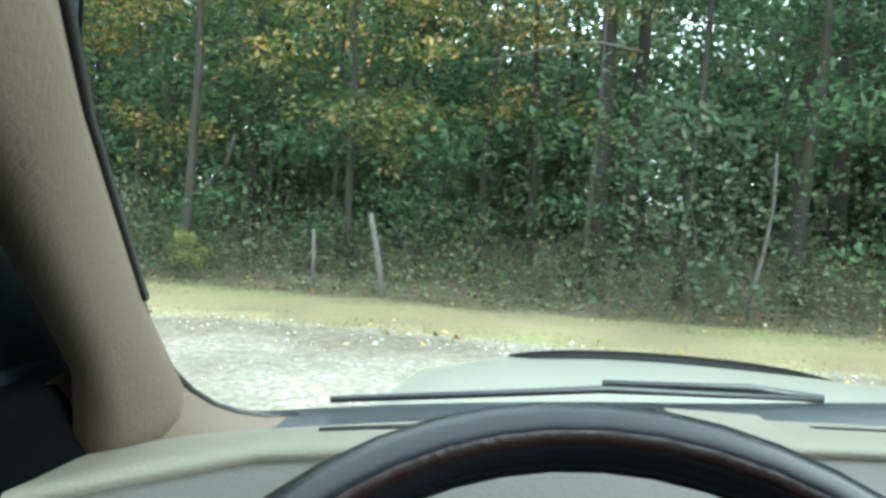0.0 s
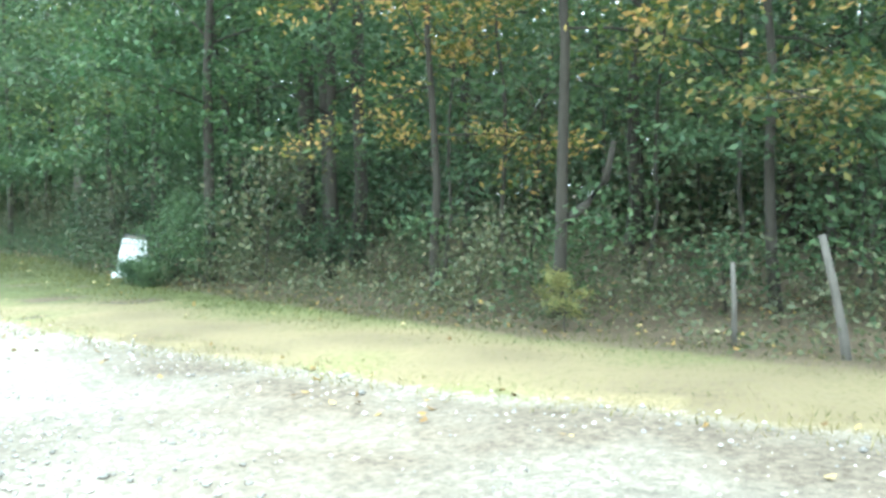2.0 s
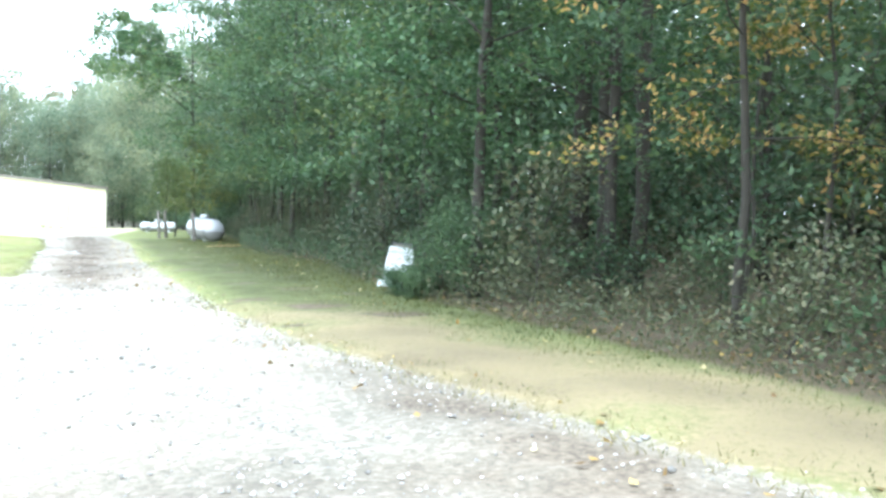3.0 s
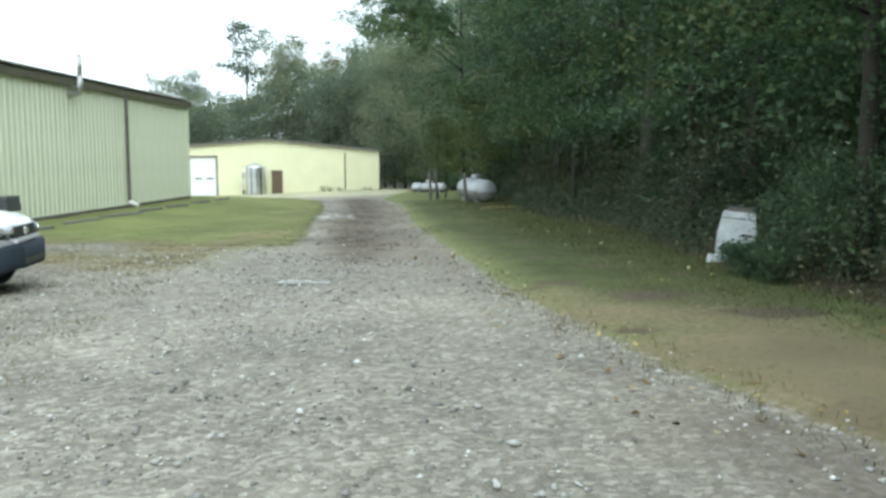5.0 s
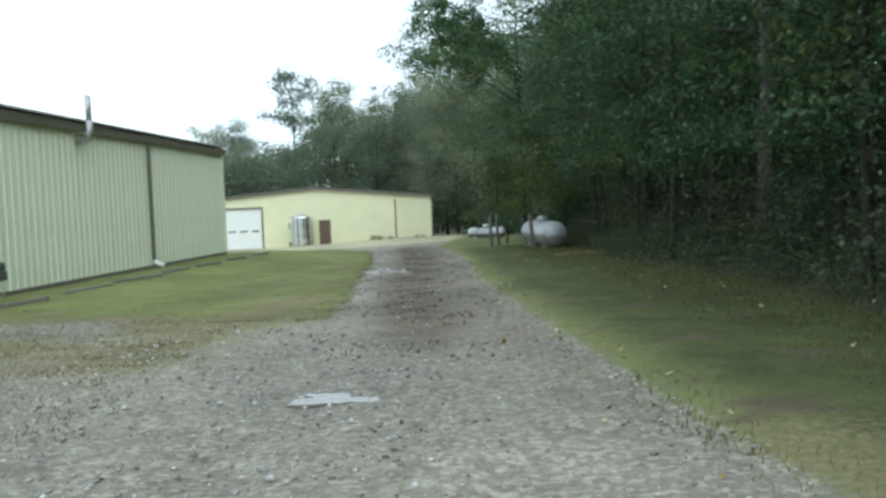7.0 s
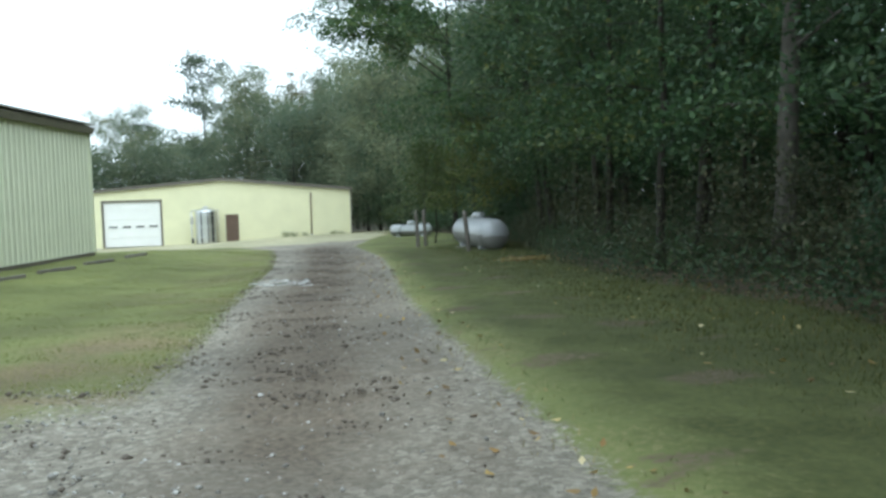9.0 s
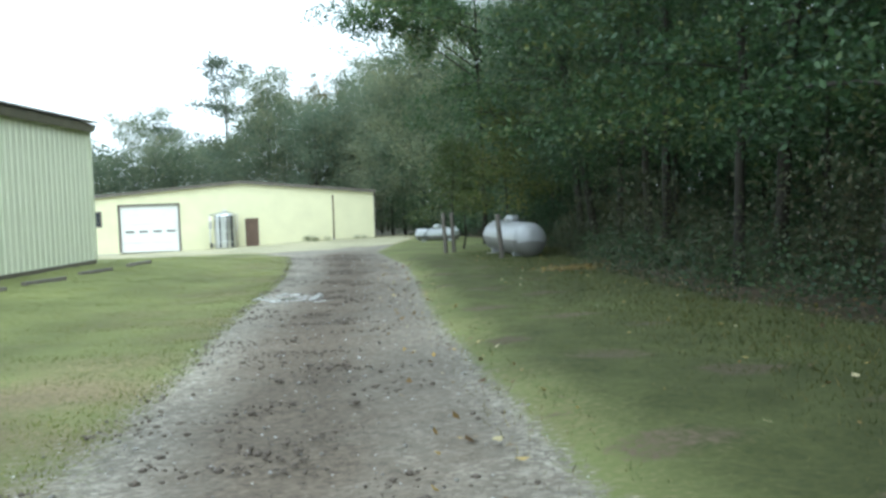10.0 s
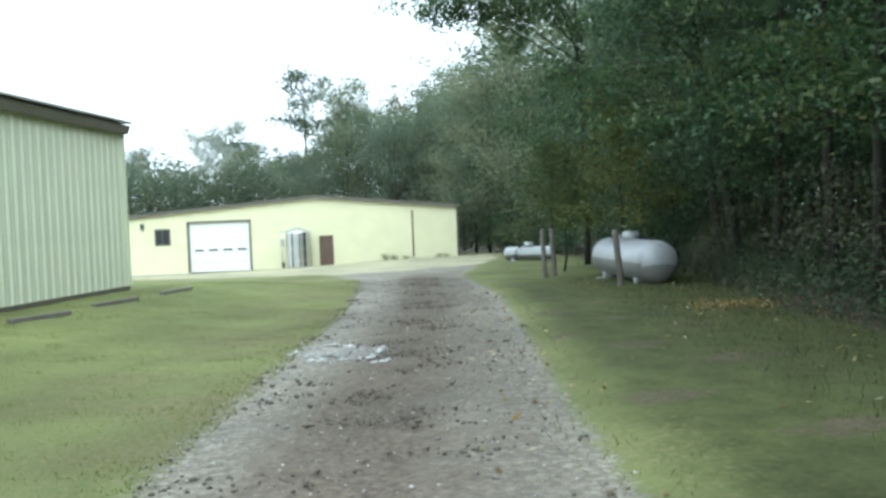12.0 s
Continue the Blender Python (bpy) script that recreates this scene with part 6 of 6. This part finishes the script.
b1 = sample(11, 420000, -40, 9, 5, 30, lambda x, y, r, lf, w, g, lot, q: (r > 0.2) & (w < 0.4) & (q < np.where(x < -24, 0.55, 1.0)))
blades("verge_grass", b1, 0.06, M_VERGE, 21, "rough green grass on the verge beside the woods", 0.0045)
b2 = sample(12, 200000, -30, 9, 5, 20, lambda x, y, r, lf, w, g, lot, q: (r > -0.3) & (r < 2.0) & (q < np.where(x > -14, 0.75, 0.2)))
blades("dry_verge_grass", b2, 0.06, M_DRYGRASS, 22, "dry straw-coloured grass along the verge")
b3 = sample(13, 330000, -48, -20, 3, 24, lambda x, y, r, lf, w, g, lot, q: (lf < 0.1) & ((x - WALL_A[0]) * WALL_N[0] + (y - WALL_A[1]) * WALL_N[1] > 0.1))
blades("lawn_grass", b3, 0.02, M_GRASS, 23, "mown green lawn in front of the ribbed building", 0.0045)
b4 = sample(14, 200000, -28, -8, -2, 12, lambda x, y, r, lf, w, g, lot, q: (lot > 0.15) & (g > 0.2) & (q < 0.2 + 0.5 * np.exp(-((lf - 2.6) / 1.6) ** 2) + 0.32 * (0.5 + 0.5 * np.sin(0.9 * x + 0.5 * y) * np.sin(0.7 * y - 0.45 * x + 1))))
blades("lot_grass", b4, 0.035, M_DRYGRASS, 24, "thin dead grass growing through the lot")


def fallen(name, spots, size, seed, label):
    rng = np.random.RandomState(seed)
    c = np.stack([spots[:, 0], spots[:, 1], height(spots[:, 0], spots[:, 1]) + rng.uniform(0.01, 0.05, len(spots))], 1)
    v, f = leaves_arrays(rng, c, size, up=3.0, slim=0.7, droop=0.0)
    return tagged(part(name, fast_mesh(name, v, f), M_FALLEN), label, "leaves", kind="stuff")


l1 = sample(31, 60000, -38, 9, 4, 30, lambda x, y, r, lf, w, g, lot, q: (r > -0.8) & (w < 0.5) & (q < np.where(r < 0.5, 0.16, 0.05)))
fallen("fallen_leaves", l1, 0.075, 41, "fallen leaves strewn over the verge")
l2 = sample(32, 60000, -38, 14, 4, 34, lambda x, y, r, lf, w, g, lot, q: (w > 0.0) & (w < 4) & (q < 0.5))
fallen("leaf_litter", l2, 0.065, 42, "brown leaf litter under the trees")


l3 = sample(33, 9000, -31.47, -29.07, 22.17, 24.57, lambda x, y, r, lf, w, g, lot, q: q < 0.3 * np.exp(-((x - -30.27) ** 2 + (y - 23.37) ** 2) / 0.35))
fallen("leaf_drift", l3, 0.07, 43, "drift of orange fallen leaves on the verge")

board = part("board", boxed(-0.32, -0.07, -0.01, 0.32, 0.07, 0.025, 0.006), M_CONC)
board.matrix_basis = pose(-39.95, 24.71, float(height(-39.95, 24.71)) + 0.02, 0, 0, 150)
tagged(board, "short pale board lying in the grass", "board")


# low tangled growth along the foot of the woods
def undergrowth(seed, n, x0, x1, size, mat, base, tall, label):
    rng = np.random.RandomState(seed)
    s = sample(seed + 1, n, x0, x1, 3, 36, lambda x, y, r, lf, w, g, lot, q: (np.hypot(x + 2.7, y - 10.0) > 0.75) & (np.hypot(x + 12.2, y - 14.3) > 0.85) & (w > -0.15) & (w < 4.0))
    clump = 0.5 + 0.5 * np.sin(1.9 * s[:, 0] + 0.7 * s[:, 1]) * np.sin(1.3 * s[:, 1] - 0.8 * s[:, 0])
    deep_in = np.clip(signed(WOODS, s[:, 0], s[:, 1]) / 1.6, 0, 1)
    z = height(s[:, 0], s[:, 1]) + rng.uniform(0.02, 1, len(s)) ** 1.2 * (base + (tall - base) * clump * (0.4 + 0.6 * deep_in))
    v, f = leaves_arrays(rng, np.stack([s[:, 0], s[:, 1], z], 1), size)
    o = part("undergrowth", fast_mesh("undergrowth", v, f), mat)
    return tagged(o, label, "undergrowth", kind="stuff")


undergrowth(51, 300000, -13, 16, 0.065, M_BRUSH, 0.15, 1.4, "low dull tangled growth along the foot of the woods")
undergrowth(55, 170000, -42, -12, 0.08, M_LEAFBLUE, 0.2, 1.7, "dense green bushes along the foot of the woods")
undergrowth(58, 110000, -42, -12, 0.07, M_BRUSH, 0.15, 1.3, "dull brownish growth among the bushes at the foot of the woods")


# ---- the van at the start of the drive, with the dashboard that the walk sets out from ----
M_CHAMPAGNE = plain("champagne_car_paint", (0.42, 0.40, 0.35), 0.32, 0.35, 0.04, 2, 80, 0.0, coat=0.5)
M_BEIGE = plain("beige_moulded_trim", (0.098, 0.071, 0.048), 0.65, 0.0, 0.06, 4, 220, 0.15)
M_DASH = plain("pale_grey_beige_dashboard", (0.14, 0.125, 0.102), 0.6, 0.0, 0.05, 4, 260, 0.2)
M_DASHLOW = plain("grey_lower_dashboard", (0.06, 0.055, 0.048), 0.42, 0.0, 0.06, 4, 240, 0.15)
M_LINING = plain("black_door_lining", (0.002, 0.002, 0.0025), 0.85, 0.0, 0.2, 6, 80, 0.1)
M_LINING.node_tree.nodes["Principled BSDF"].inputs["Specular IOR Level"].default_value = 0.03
M_DASHLOW.node_tree.nodes["Principled BSDF"].inputs["Specular IOR Level"].default_value = 0.2
M_DASH.node_tree.nodes["Principled BSDF"].inputs["Specular IOR Level"].default_value = 0.25
M_WHEELGRIP = plain("black_wheel_leather", (0.012, 0.012, 0.015), 0.26, 0.0, 0.15, 8, 200, 0.03)
M_WHEELGRIP.node_tree.nodes["Principled BSDF"].inputs["Specular IOR Level"].default_value = 0.3
M_MAROON = plain("dark_maroon_reflection", (0.014, 0.0045, 0.004), 0.4, 0.0, 0.15, 8, 200, 0.15)
M_COWL = plain("sun_faded_black_plastic", (0.018, 0.02, 0.024), 0.42, 0.0, 0.25, 8, 70, 0.15)


VAN_C = 0.60


def make_van():
    van = thing("minivan", pose(0, 0, float(height(0, 0))), "champagne minivan with beige interior, windscreen opening and dashboard in view", "car")
    # left pillar trim and its mirror image
    front = [(-0.215, 0.84, 1.10), (-0.219, 0.775, 1.149), (-0.234, 0.688, 1.244), (-0.223, 0.588, 1.319), (-0.209, 0.50, 1.376), (-0.181, 0.40, 1.42), (-0.165, 0.25, 1.51), (-0.15, 0.08, 1.60)]
    back = [(-0.262, 0.66, 1.09), (-0.256, 0.625, 1.132), (-0.236, 0.565, 1.21), (-0.226, 0.50, 1.255), (-0.215, 0.45, 1.283), (-0.208, 0.395, 1.318), (-0.19, 0.22, 1.43), (-0.175, 0.02, 1.56)]
    for side in (-1, 1):
        rings = []
        for f, b in zip(front, back):
            f, b = Vector(f), Vector(b)
            m1, m2 = f.lerp(b, 0.25) + Vector((0.012, -0.004, 0)), f.lerp(b, 0.7) + Vector((0.016, -0.008, 0))
            ring = [f, m1, m2, b, b + Vector((-0.03, 0.07, 0.0)), f + Vector((-0.03, 0.03, 0.0))]
            if side > 0:
                ring = [Vector((2 * VAN_C - p.x, p.y, p.z)) for p in ring]
            rings.append(ring)
        p = part("pillar_trim", loft(rings, True), M_BEIGE, van, "beige moulded pillar trim", smooth=True)
        seal = [Vector(f) + Vector((0.001, 0.006, 0.0)) for f in front[2:]]
        if side > 0:
            seal = [Vector((2 * VAN_C - q.x, q.y, q.z)) for q in seal]
        part("window_seal", tube([tuple(q) for q in seal], [0.0035] * len(seal), 6).mesh("window_seal"), M_BLACK, p, "black rubber seal")
    for side in (-1, 1):
        foot = []
        for q in np.linspace(0, 1, 9):
            a = q * math.pi / 2
            fx, fz = -0.236 + 0.105 * (1 - math.cos(a)) ** 1.35, 1.109 + 0.135 * (1 - math.sin(a))
            fy = 0.688 + 0.18 * q
            fan = [(fx, fy, fz), (fx - 0.004, fy - 0.03, fz - 0.006), (fx - 0.03 * q, fy - 0.09, fz - 0.03), (-0.262, fy - 0.13, fz - 0.05)]
            foot.append([(2 * VAN_C - p[0], p[1], p[2]) if side > 0 else p for p in fan])
        part("foot_seal", tube([(p[0][0], p[0][1] + 0.004, p[0][2]) for p in foot], [0.0035] * 9, 6).mesh("foot_seal"), M_BLACK, van, "black rubber seal")
        part("pillar_foot", loft(foot), M_BEIGE, van, "beige trim flaring from the pillar into the dashboard", smooth=True)
        xf = VAN_C + side * 0.915
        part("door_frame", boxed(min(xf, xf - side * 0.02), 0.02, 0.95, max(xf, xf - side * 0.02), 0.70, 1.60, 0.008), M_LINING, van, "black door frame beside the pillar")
    # dashboard: upper deck and lower face
    xs = np.linspace(-0.27, 2 * VAN_C + 0.27, 25)
    yc = lambda x: 1.03 - 0.27 * ((x - VAN_C) / 0.87) ** 2
    yn = lambda x: 0.77 - 0.20 * ((x - VAN_C) / 0.86) ** 2 - 0.7 * max(0.0, abs(x - VAN_C) - 0.74)
    deck, low = [], []
    for x in xs:
        c, q = yc(x), yn(x)
        deck.append([(x, c + 0.01, 1.098), (x, c - 0.03, 1.113), (x, (c + q) / 2, 1.132), (x, q + 0.05, 1.142), (x, q + 0.012, 1.147), (x, q, 1.142), (x, q + 0.004, 1.134)])
        low.append([(x, q + 0.006, 1.137), (x, q - 0.012, 1.133), (x, q - 0.05, 1.112), (x, q - 0.085, 1.07), (x, q - 0.10, 0.98), (x, q - 0.06, 0.78), (x, q + 0.06, 0.68)])
    dash = part("dashboard", loft(deck), M_DASH, van, "pale beige dashboard deck", smooth=True)
    part("lower_dash", loft(low), M_DASHLOW, van, "grey lower dashboard", smooth=True)
    ztop = lambda x, y: 1.113 + (1.142 - 1.113) * (yc(x) - 0.03 - y) / (yc(x) - 0.03 - yn(x) - 0.05)
    for x0, x1 in ((-0.09, 0.05), (0.06, 0.20), (0.40, 0.60), (0.615, 0.80), (1.02, 1.16), (1.17, 1.30)):
        bm = bmesh.new()
        n = 5
        top, bot = [], []
        for i in range(n + 1):
            x = x0 + (x1 - x0) * i / n
            y = yc(x) - 0.13
            w = 0.009 if 0 < i < n else 0.005
            top.append(bm.verts.new((x, y + w, ztop(x, y + w) + 0.004)))
            bot.append(bm.verts.new((x, y - w, ztop(x, y - w) + 0.004)))
        for i in range(n):
            bm.faces.new((top[i], top[i + 1], bot[i + 1], bot[i]))
        e = bmesh.ops.extrude_face_region(bm, geom=list(bm.faces))
        bmesh.ops.translate(bm, verts=[v for v in e["geom"] if isinstance(v, bmesh.types.BMVert)], vec=(0, 0, -0.012))
        part("defroster_vent", bm, M_BLACK, dash, "dark defroster slot")
    for xm in (0.30, 0.92):
        y = yc(xm) - 0.15
        cv = part("speaker_cover", boxed(xm - 0.05, y - 0.035, 0, xm + 0.05, y + 0.055, 0.006, 0.003), M_DASH, dash)
        cv.matrix_basis = pose(0, 0, ztop(xm, y) - 0.001) if xm < VAN_C else pose(0, 0, ztop(xm, y) - 0.001)
    # black cowl under the glass, with two wipers
    cow = []
    for x in np.linspace(-0.22, 2 * VAN_C + 0.22, 21):
        c = yc(x) + 0.012
        up_ = 0.02 * float(smoothstep(0.3, 0.75, x))
        cow.append([(x, c - 0.012, 1.105), (x, c + 0.01, 1.109 + 0.6 * up_), (x, c + 0.05, 1.108 + up_), (x, c + 0.13, 1.08 + up_), (x, c + 0.16, 1.04)])
    part("cowl", loft(cow), M_COWL, van, "sun-faded black cowl", smooth=True)
    for x0, ln in ((0.52, 0.62), (1.20, 0.58)):
        w = part("wiper", tube([(x0, yc(x0) + 0.10, 1.113), (x0 - 0.1, yc(x0) + 0.085, 1.123), (x0 - ln * 0.5, yc(x0 - ln * 0.5) + 0.05, 1.133)], [0.007, 0.006, 0.005], 6).mesh("wiper"), M_BLACK, van)
        part("wiper_blade", tube([(x0 - 0.02, yc(x0) + 0.055, 1.122), (x0 - ln * 0.5, yc(x0 - ln * 0.5) + 0.04, 1.128), (x0 - ln, yc(x0 - ln) + 0.03, 1.124)], [0.004, 0.005, 0.004], 5).mesh("wiper_blade"), M_BLACK, w)
    # hood with a dark deflector along its front
    hood = []
    for y, half, z0, cr in ((1.06, 0.74, 1.02, 0.045), (1.25, 0.735, 1.01, 0.05), (1.55, 0.72, 0.985, 0.055), (1.85, 0.70, 0.95, 0.055), (2.10, 0.67, 0.905, 0.05), (2.22, 0.63, 0.865, 0.045), (2.30, 0.58, 0.80, 0.035)):
        r = []
        for k in np.linspace(-1, 1, 17):
            bow = 0.10 * (1 - k * k) if y > 1.9 else (0.05 * (1 - k * k) if y > 1.2 else -0.04 + 0.05 * (1 - k * k))
            ridge = 0.010 * math.exp(-((abs(k) - 0.62) / 0.07) ** 2)
            r.append((VAN_C + half * k, y + bow, z0 + cr * (1 - abs(k) ** 2.2) + ridge - 0.05 * max(0, abs(k) - 0.88) / 0.12))
        hood.append(r)
    hd = part("hood", loft(hood), M_CHAMPAGNE, van, "champagne metallic hood", smooth=True)
    dfl = []
    for k in np.linspace(-0.6, 0.72, 17):
        x = VAN_C + 0.67 * k
        y = 2.12 + 0.10 * (1 - k * k)
        z = 0.897 + 0.05 * (1 - abs(k) ** 2.2)
        h = 0.030 * (1 - (abs(k) / 0.74) ** 6)
        dfl.append([(x, y, z - 0.004), (x, y - 0.006, z + h * 0.6), (x, y - 0.016, z + h), (x, y - 0.012, z + h), (x, y + 0.008, z - 0.004)])
    part("hood_deflector", loft(dfl, True), M_BLACK, hd, "dark hood deflector")
    # steering wheel
    e = radians(50)
    up, across, c = Vector((0, math.sin(e), math.cos(e))), Vector((1, 0, 0)), Vector((0.083, 0.25, 1.113))
    ring = [c + 0.194 * (math.cos(a) * up + math.sin(a) * across) for a in np.linspace(math.pi, 3 * math.pi, 49)]
    pl = Pile()
    v, f = tube_arrays([tuple(p) for p in ring], [0.0165] * 49, 12, False)
    pl.add(v, f)
    sw = part("steering_wheel", pl.mesh("steering_wheel"), M_WHEELGRIP, van, "black leather steering wheel")
    nrm = up.cross(across).normalized()
    nrm = nrm if nrm.y > 0 else -nrm
    # maroon ring stands for the red stitching and a dark reflection on the rim
    inner = [c - nrm * 0.007 + 0.189 * (math.cos(a) * up + math.sin(a) * across) for a in np.linspace(math.pi, 3 * math.pi, 49)]
    pl = Pile()
    pl.add(*tube_arrays([tuple(p) for p in inner], [0.0082] * 49, 10, False))
    part("rim_reflection_band", pl.mesh("rim_reflection_band"), M_MAROON, sw, "dark maroon band round the inside of the rim")
    for a in (90, 180, 270):
        d = math.cos(radians(a)) * up + math.sin(radians(a)) * across
        part("spoke", tube([tuple(c + nrm * 0.03 + d * 0.06), tuple(c + nrm * 0.015 + d * 0.12), tuple(c + d * 0.18)], [0.02, 0.016, 0.014], 8).mesh("spoke"), M_DASHLOW, sw)
    hub = part("hub", lathe([(0.01, 0.03), (0.05, 0.028), (0.075, 0.01), (0.08, -0.02), (0.05, -0.05)], 20), M_DASHLOW, sw, "grey wheel hub", smooth=True)
    hub.matrix_basis = Matrix.Translation(c + nrm * 0.03) @ (-nrm).to_track_quat("Z", "Y").to_matrix().to_4x4()
    part("steering_column", tube([tuple(c + nrm * 0.05), tuple(c + nrm * 0.45)], [0.045, 0.06], 12).mesh("steering_column"), M_DASHLOW, van)
    # shell of the body
    L, R = VAN_C - 0.95, VAN_C + 0.95
    for s, x in ((-1, L), (1, R)):
        d = boxed(min(x, x - s * 0.09), -2.35, 0.32, max(x, x - s * 0.09), 0.86, 1.03, 0.02)
        part("side_panel", d, M_CHAMPAGNE, van)
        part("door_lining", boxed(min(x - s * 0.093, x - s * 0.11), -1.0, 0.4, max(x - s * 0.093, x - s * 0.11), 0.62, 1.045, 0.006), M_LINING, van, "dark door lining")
        fe = loft([[(x, 0.86, 0.32), (x, 0.86, 0.86), (x - s * 0.20, 0.90, 0.90)], [(x, 1.6, 0.32), (x, 1.6, 0.83), (x - s * 0.22, 1.6, 0.88)], [(x - s * 0.05, 2.1, 0.36), (x - s * 0.05, 2.1, 0.77), (x - s * 0.26, 2.12, 0.81)], [(x - s * 0.22, 2.32, 0.40), (x - s * 0.22, 2.32, 0.69), (x - s * 0.36, 2.33, 0.73)]])
        part("fender", fe, M_CHAMPAGNE, van, smooth=True)
        part("roof_side", boxed(min(x - s * 0.10, x - s * 0.20), -2.3, 1.60, max(x - s * 0.10, x - s * 0.20), 0.05, 1.68, 0.02), M_CHAMPAGNE, van)
        for y0 in (-0.55, -1.35, -2.3):
            part("window_post", boxed(min(x - s * 0.04, x - s * 0.12), y0, 1.02, max(x - s * 0.04, x - s * 0.12), y0 + 0.1, 1.62, 0.01), M_CARGREY, van)
        mirror = part("side_mirror", boxed(-0.11, -0.05, -0.13, 0.11, 0.07, 0.13, 0.03), M_BLACK, van, "black side mirror")
        mirror.matrix_basis = pose(x + s * 0.04, 0.50, 1.19, 0, 0, s * 8)
        part("mirror_glass", boxed(-0.085, -0.057, -0.08, 0.085, -0.052, 0.08, 0.002), M_CHROME, mirror)
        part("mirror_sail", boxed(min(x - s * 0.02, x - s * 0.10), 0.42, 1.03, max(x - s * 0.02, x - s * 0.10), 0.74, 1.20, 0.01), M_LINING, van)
        for y in (1.45, -1.45):
            wh = part("wheel", lathe([(0.20, -0.11), (0.30, -0.11), (0.335, -0.07), (0.335, 0.07), (0.30, 0.11), (0.20, 0.11)], 28, "X"), M_TYRE, van)
            wh.matrix_basis = pose(x - s * 0.13, y, 0.335)
            part("rim", lathe([(0.205, -0.10), (0.205, 0.09), (0.17, 0.075), (0.05, 0.09), (0.01, 0.09)], 24, "X"), M_ALLOY, wh).scale = (s, 1, 1)
    # opaque panes added on both sides to shut daylight out of the cabin
    for s, x in ((-1, L), (1, R)):
        part("side_light_block", boxed(min(x - s * 0.07, x - s * 0.075), -2.2, 1.03, max(x - s * 0.07, x - s * 0.075), 0.64, 1.62), M_GLASSDARK, van, "opaque dark pane added to keep daylight out of the cabin")
    part("roof", boxed(L + 0.15, -2.3, 1.66, R - 0.15, 0.02, 1.70, 0.015), M_CHAMPAGNE, van)
    part("headliner", boxed(L + 0.19, -2.25, 1.63, R - 0.19, 0.0, 1.655), M_BEIGE, van, "beige headliner")
    part("header_rail", boxed(-0.15, 0.0, 1.585, 2 * VAN_C + 0.15, 0.09, 1.66, 0.015), M_BEIGE, van)
    part("tailgate", boxed(L + 0.02, -2.42, 0.40, R - 0.02, -2.35, 1.62, 0.02), M_CHAMPAGNE, van)
    part("floor_pan", boxed(L + 0.09, -2.34, 0.30, R - 0.09, 0.9, 0.36), M_CARGREY, van)
    part("front_bumper", boxed(L + 0.12, 2.26, 0.30, R - 0.12, 2.46, 0.62, 0.05), M_CHAMPAGNE, van)
    part("grille", boxed(VAN_C - 0.45, 2.30, 0.62, VAN_C + 0.45, 2.40, 0.80, 0.02), M_BLACK, van)
    part("firewall", boxed(L + 0.1, 0.98, 0.36, R - 0.1, 1.02, 1.03), M_CARGREY, van)
    return van


make_van()
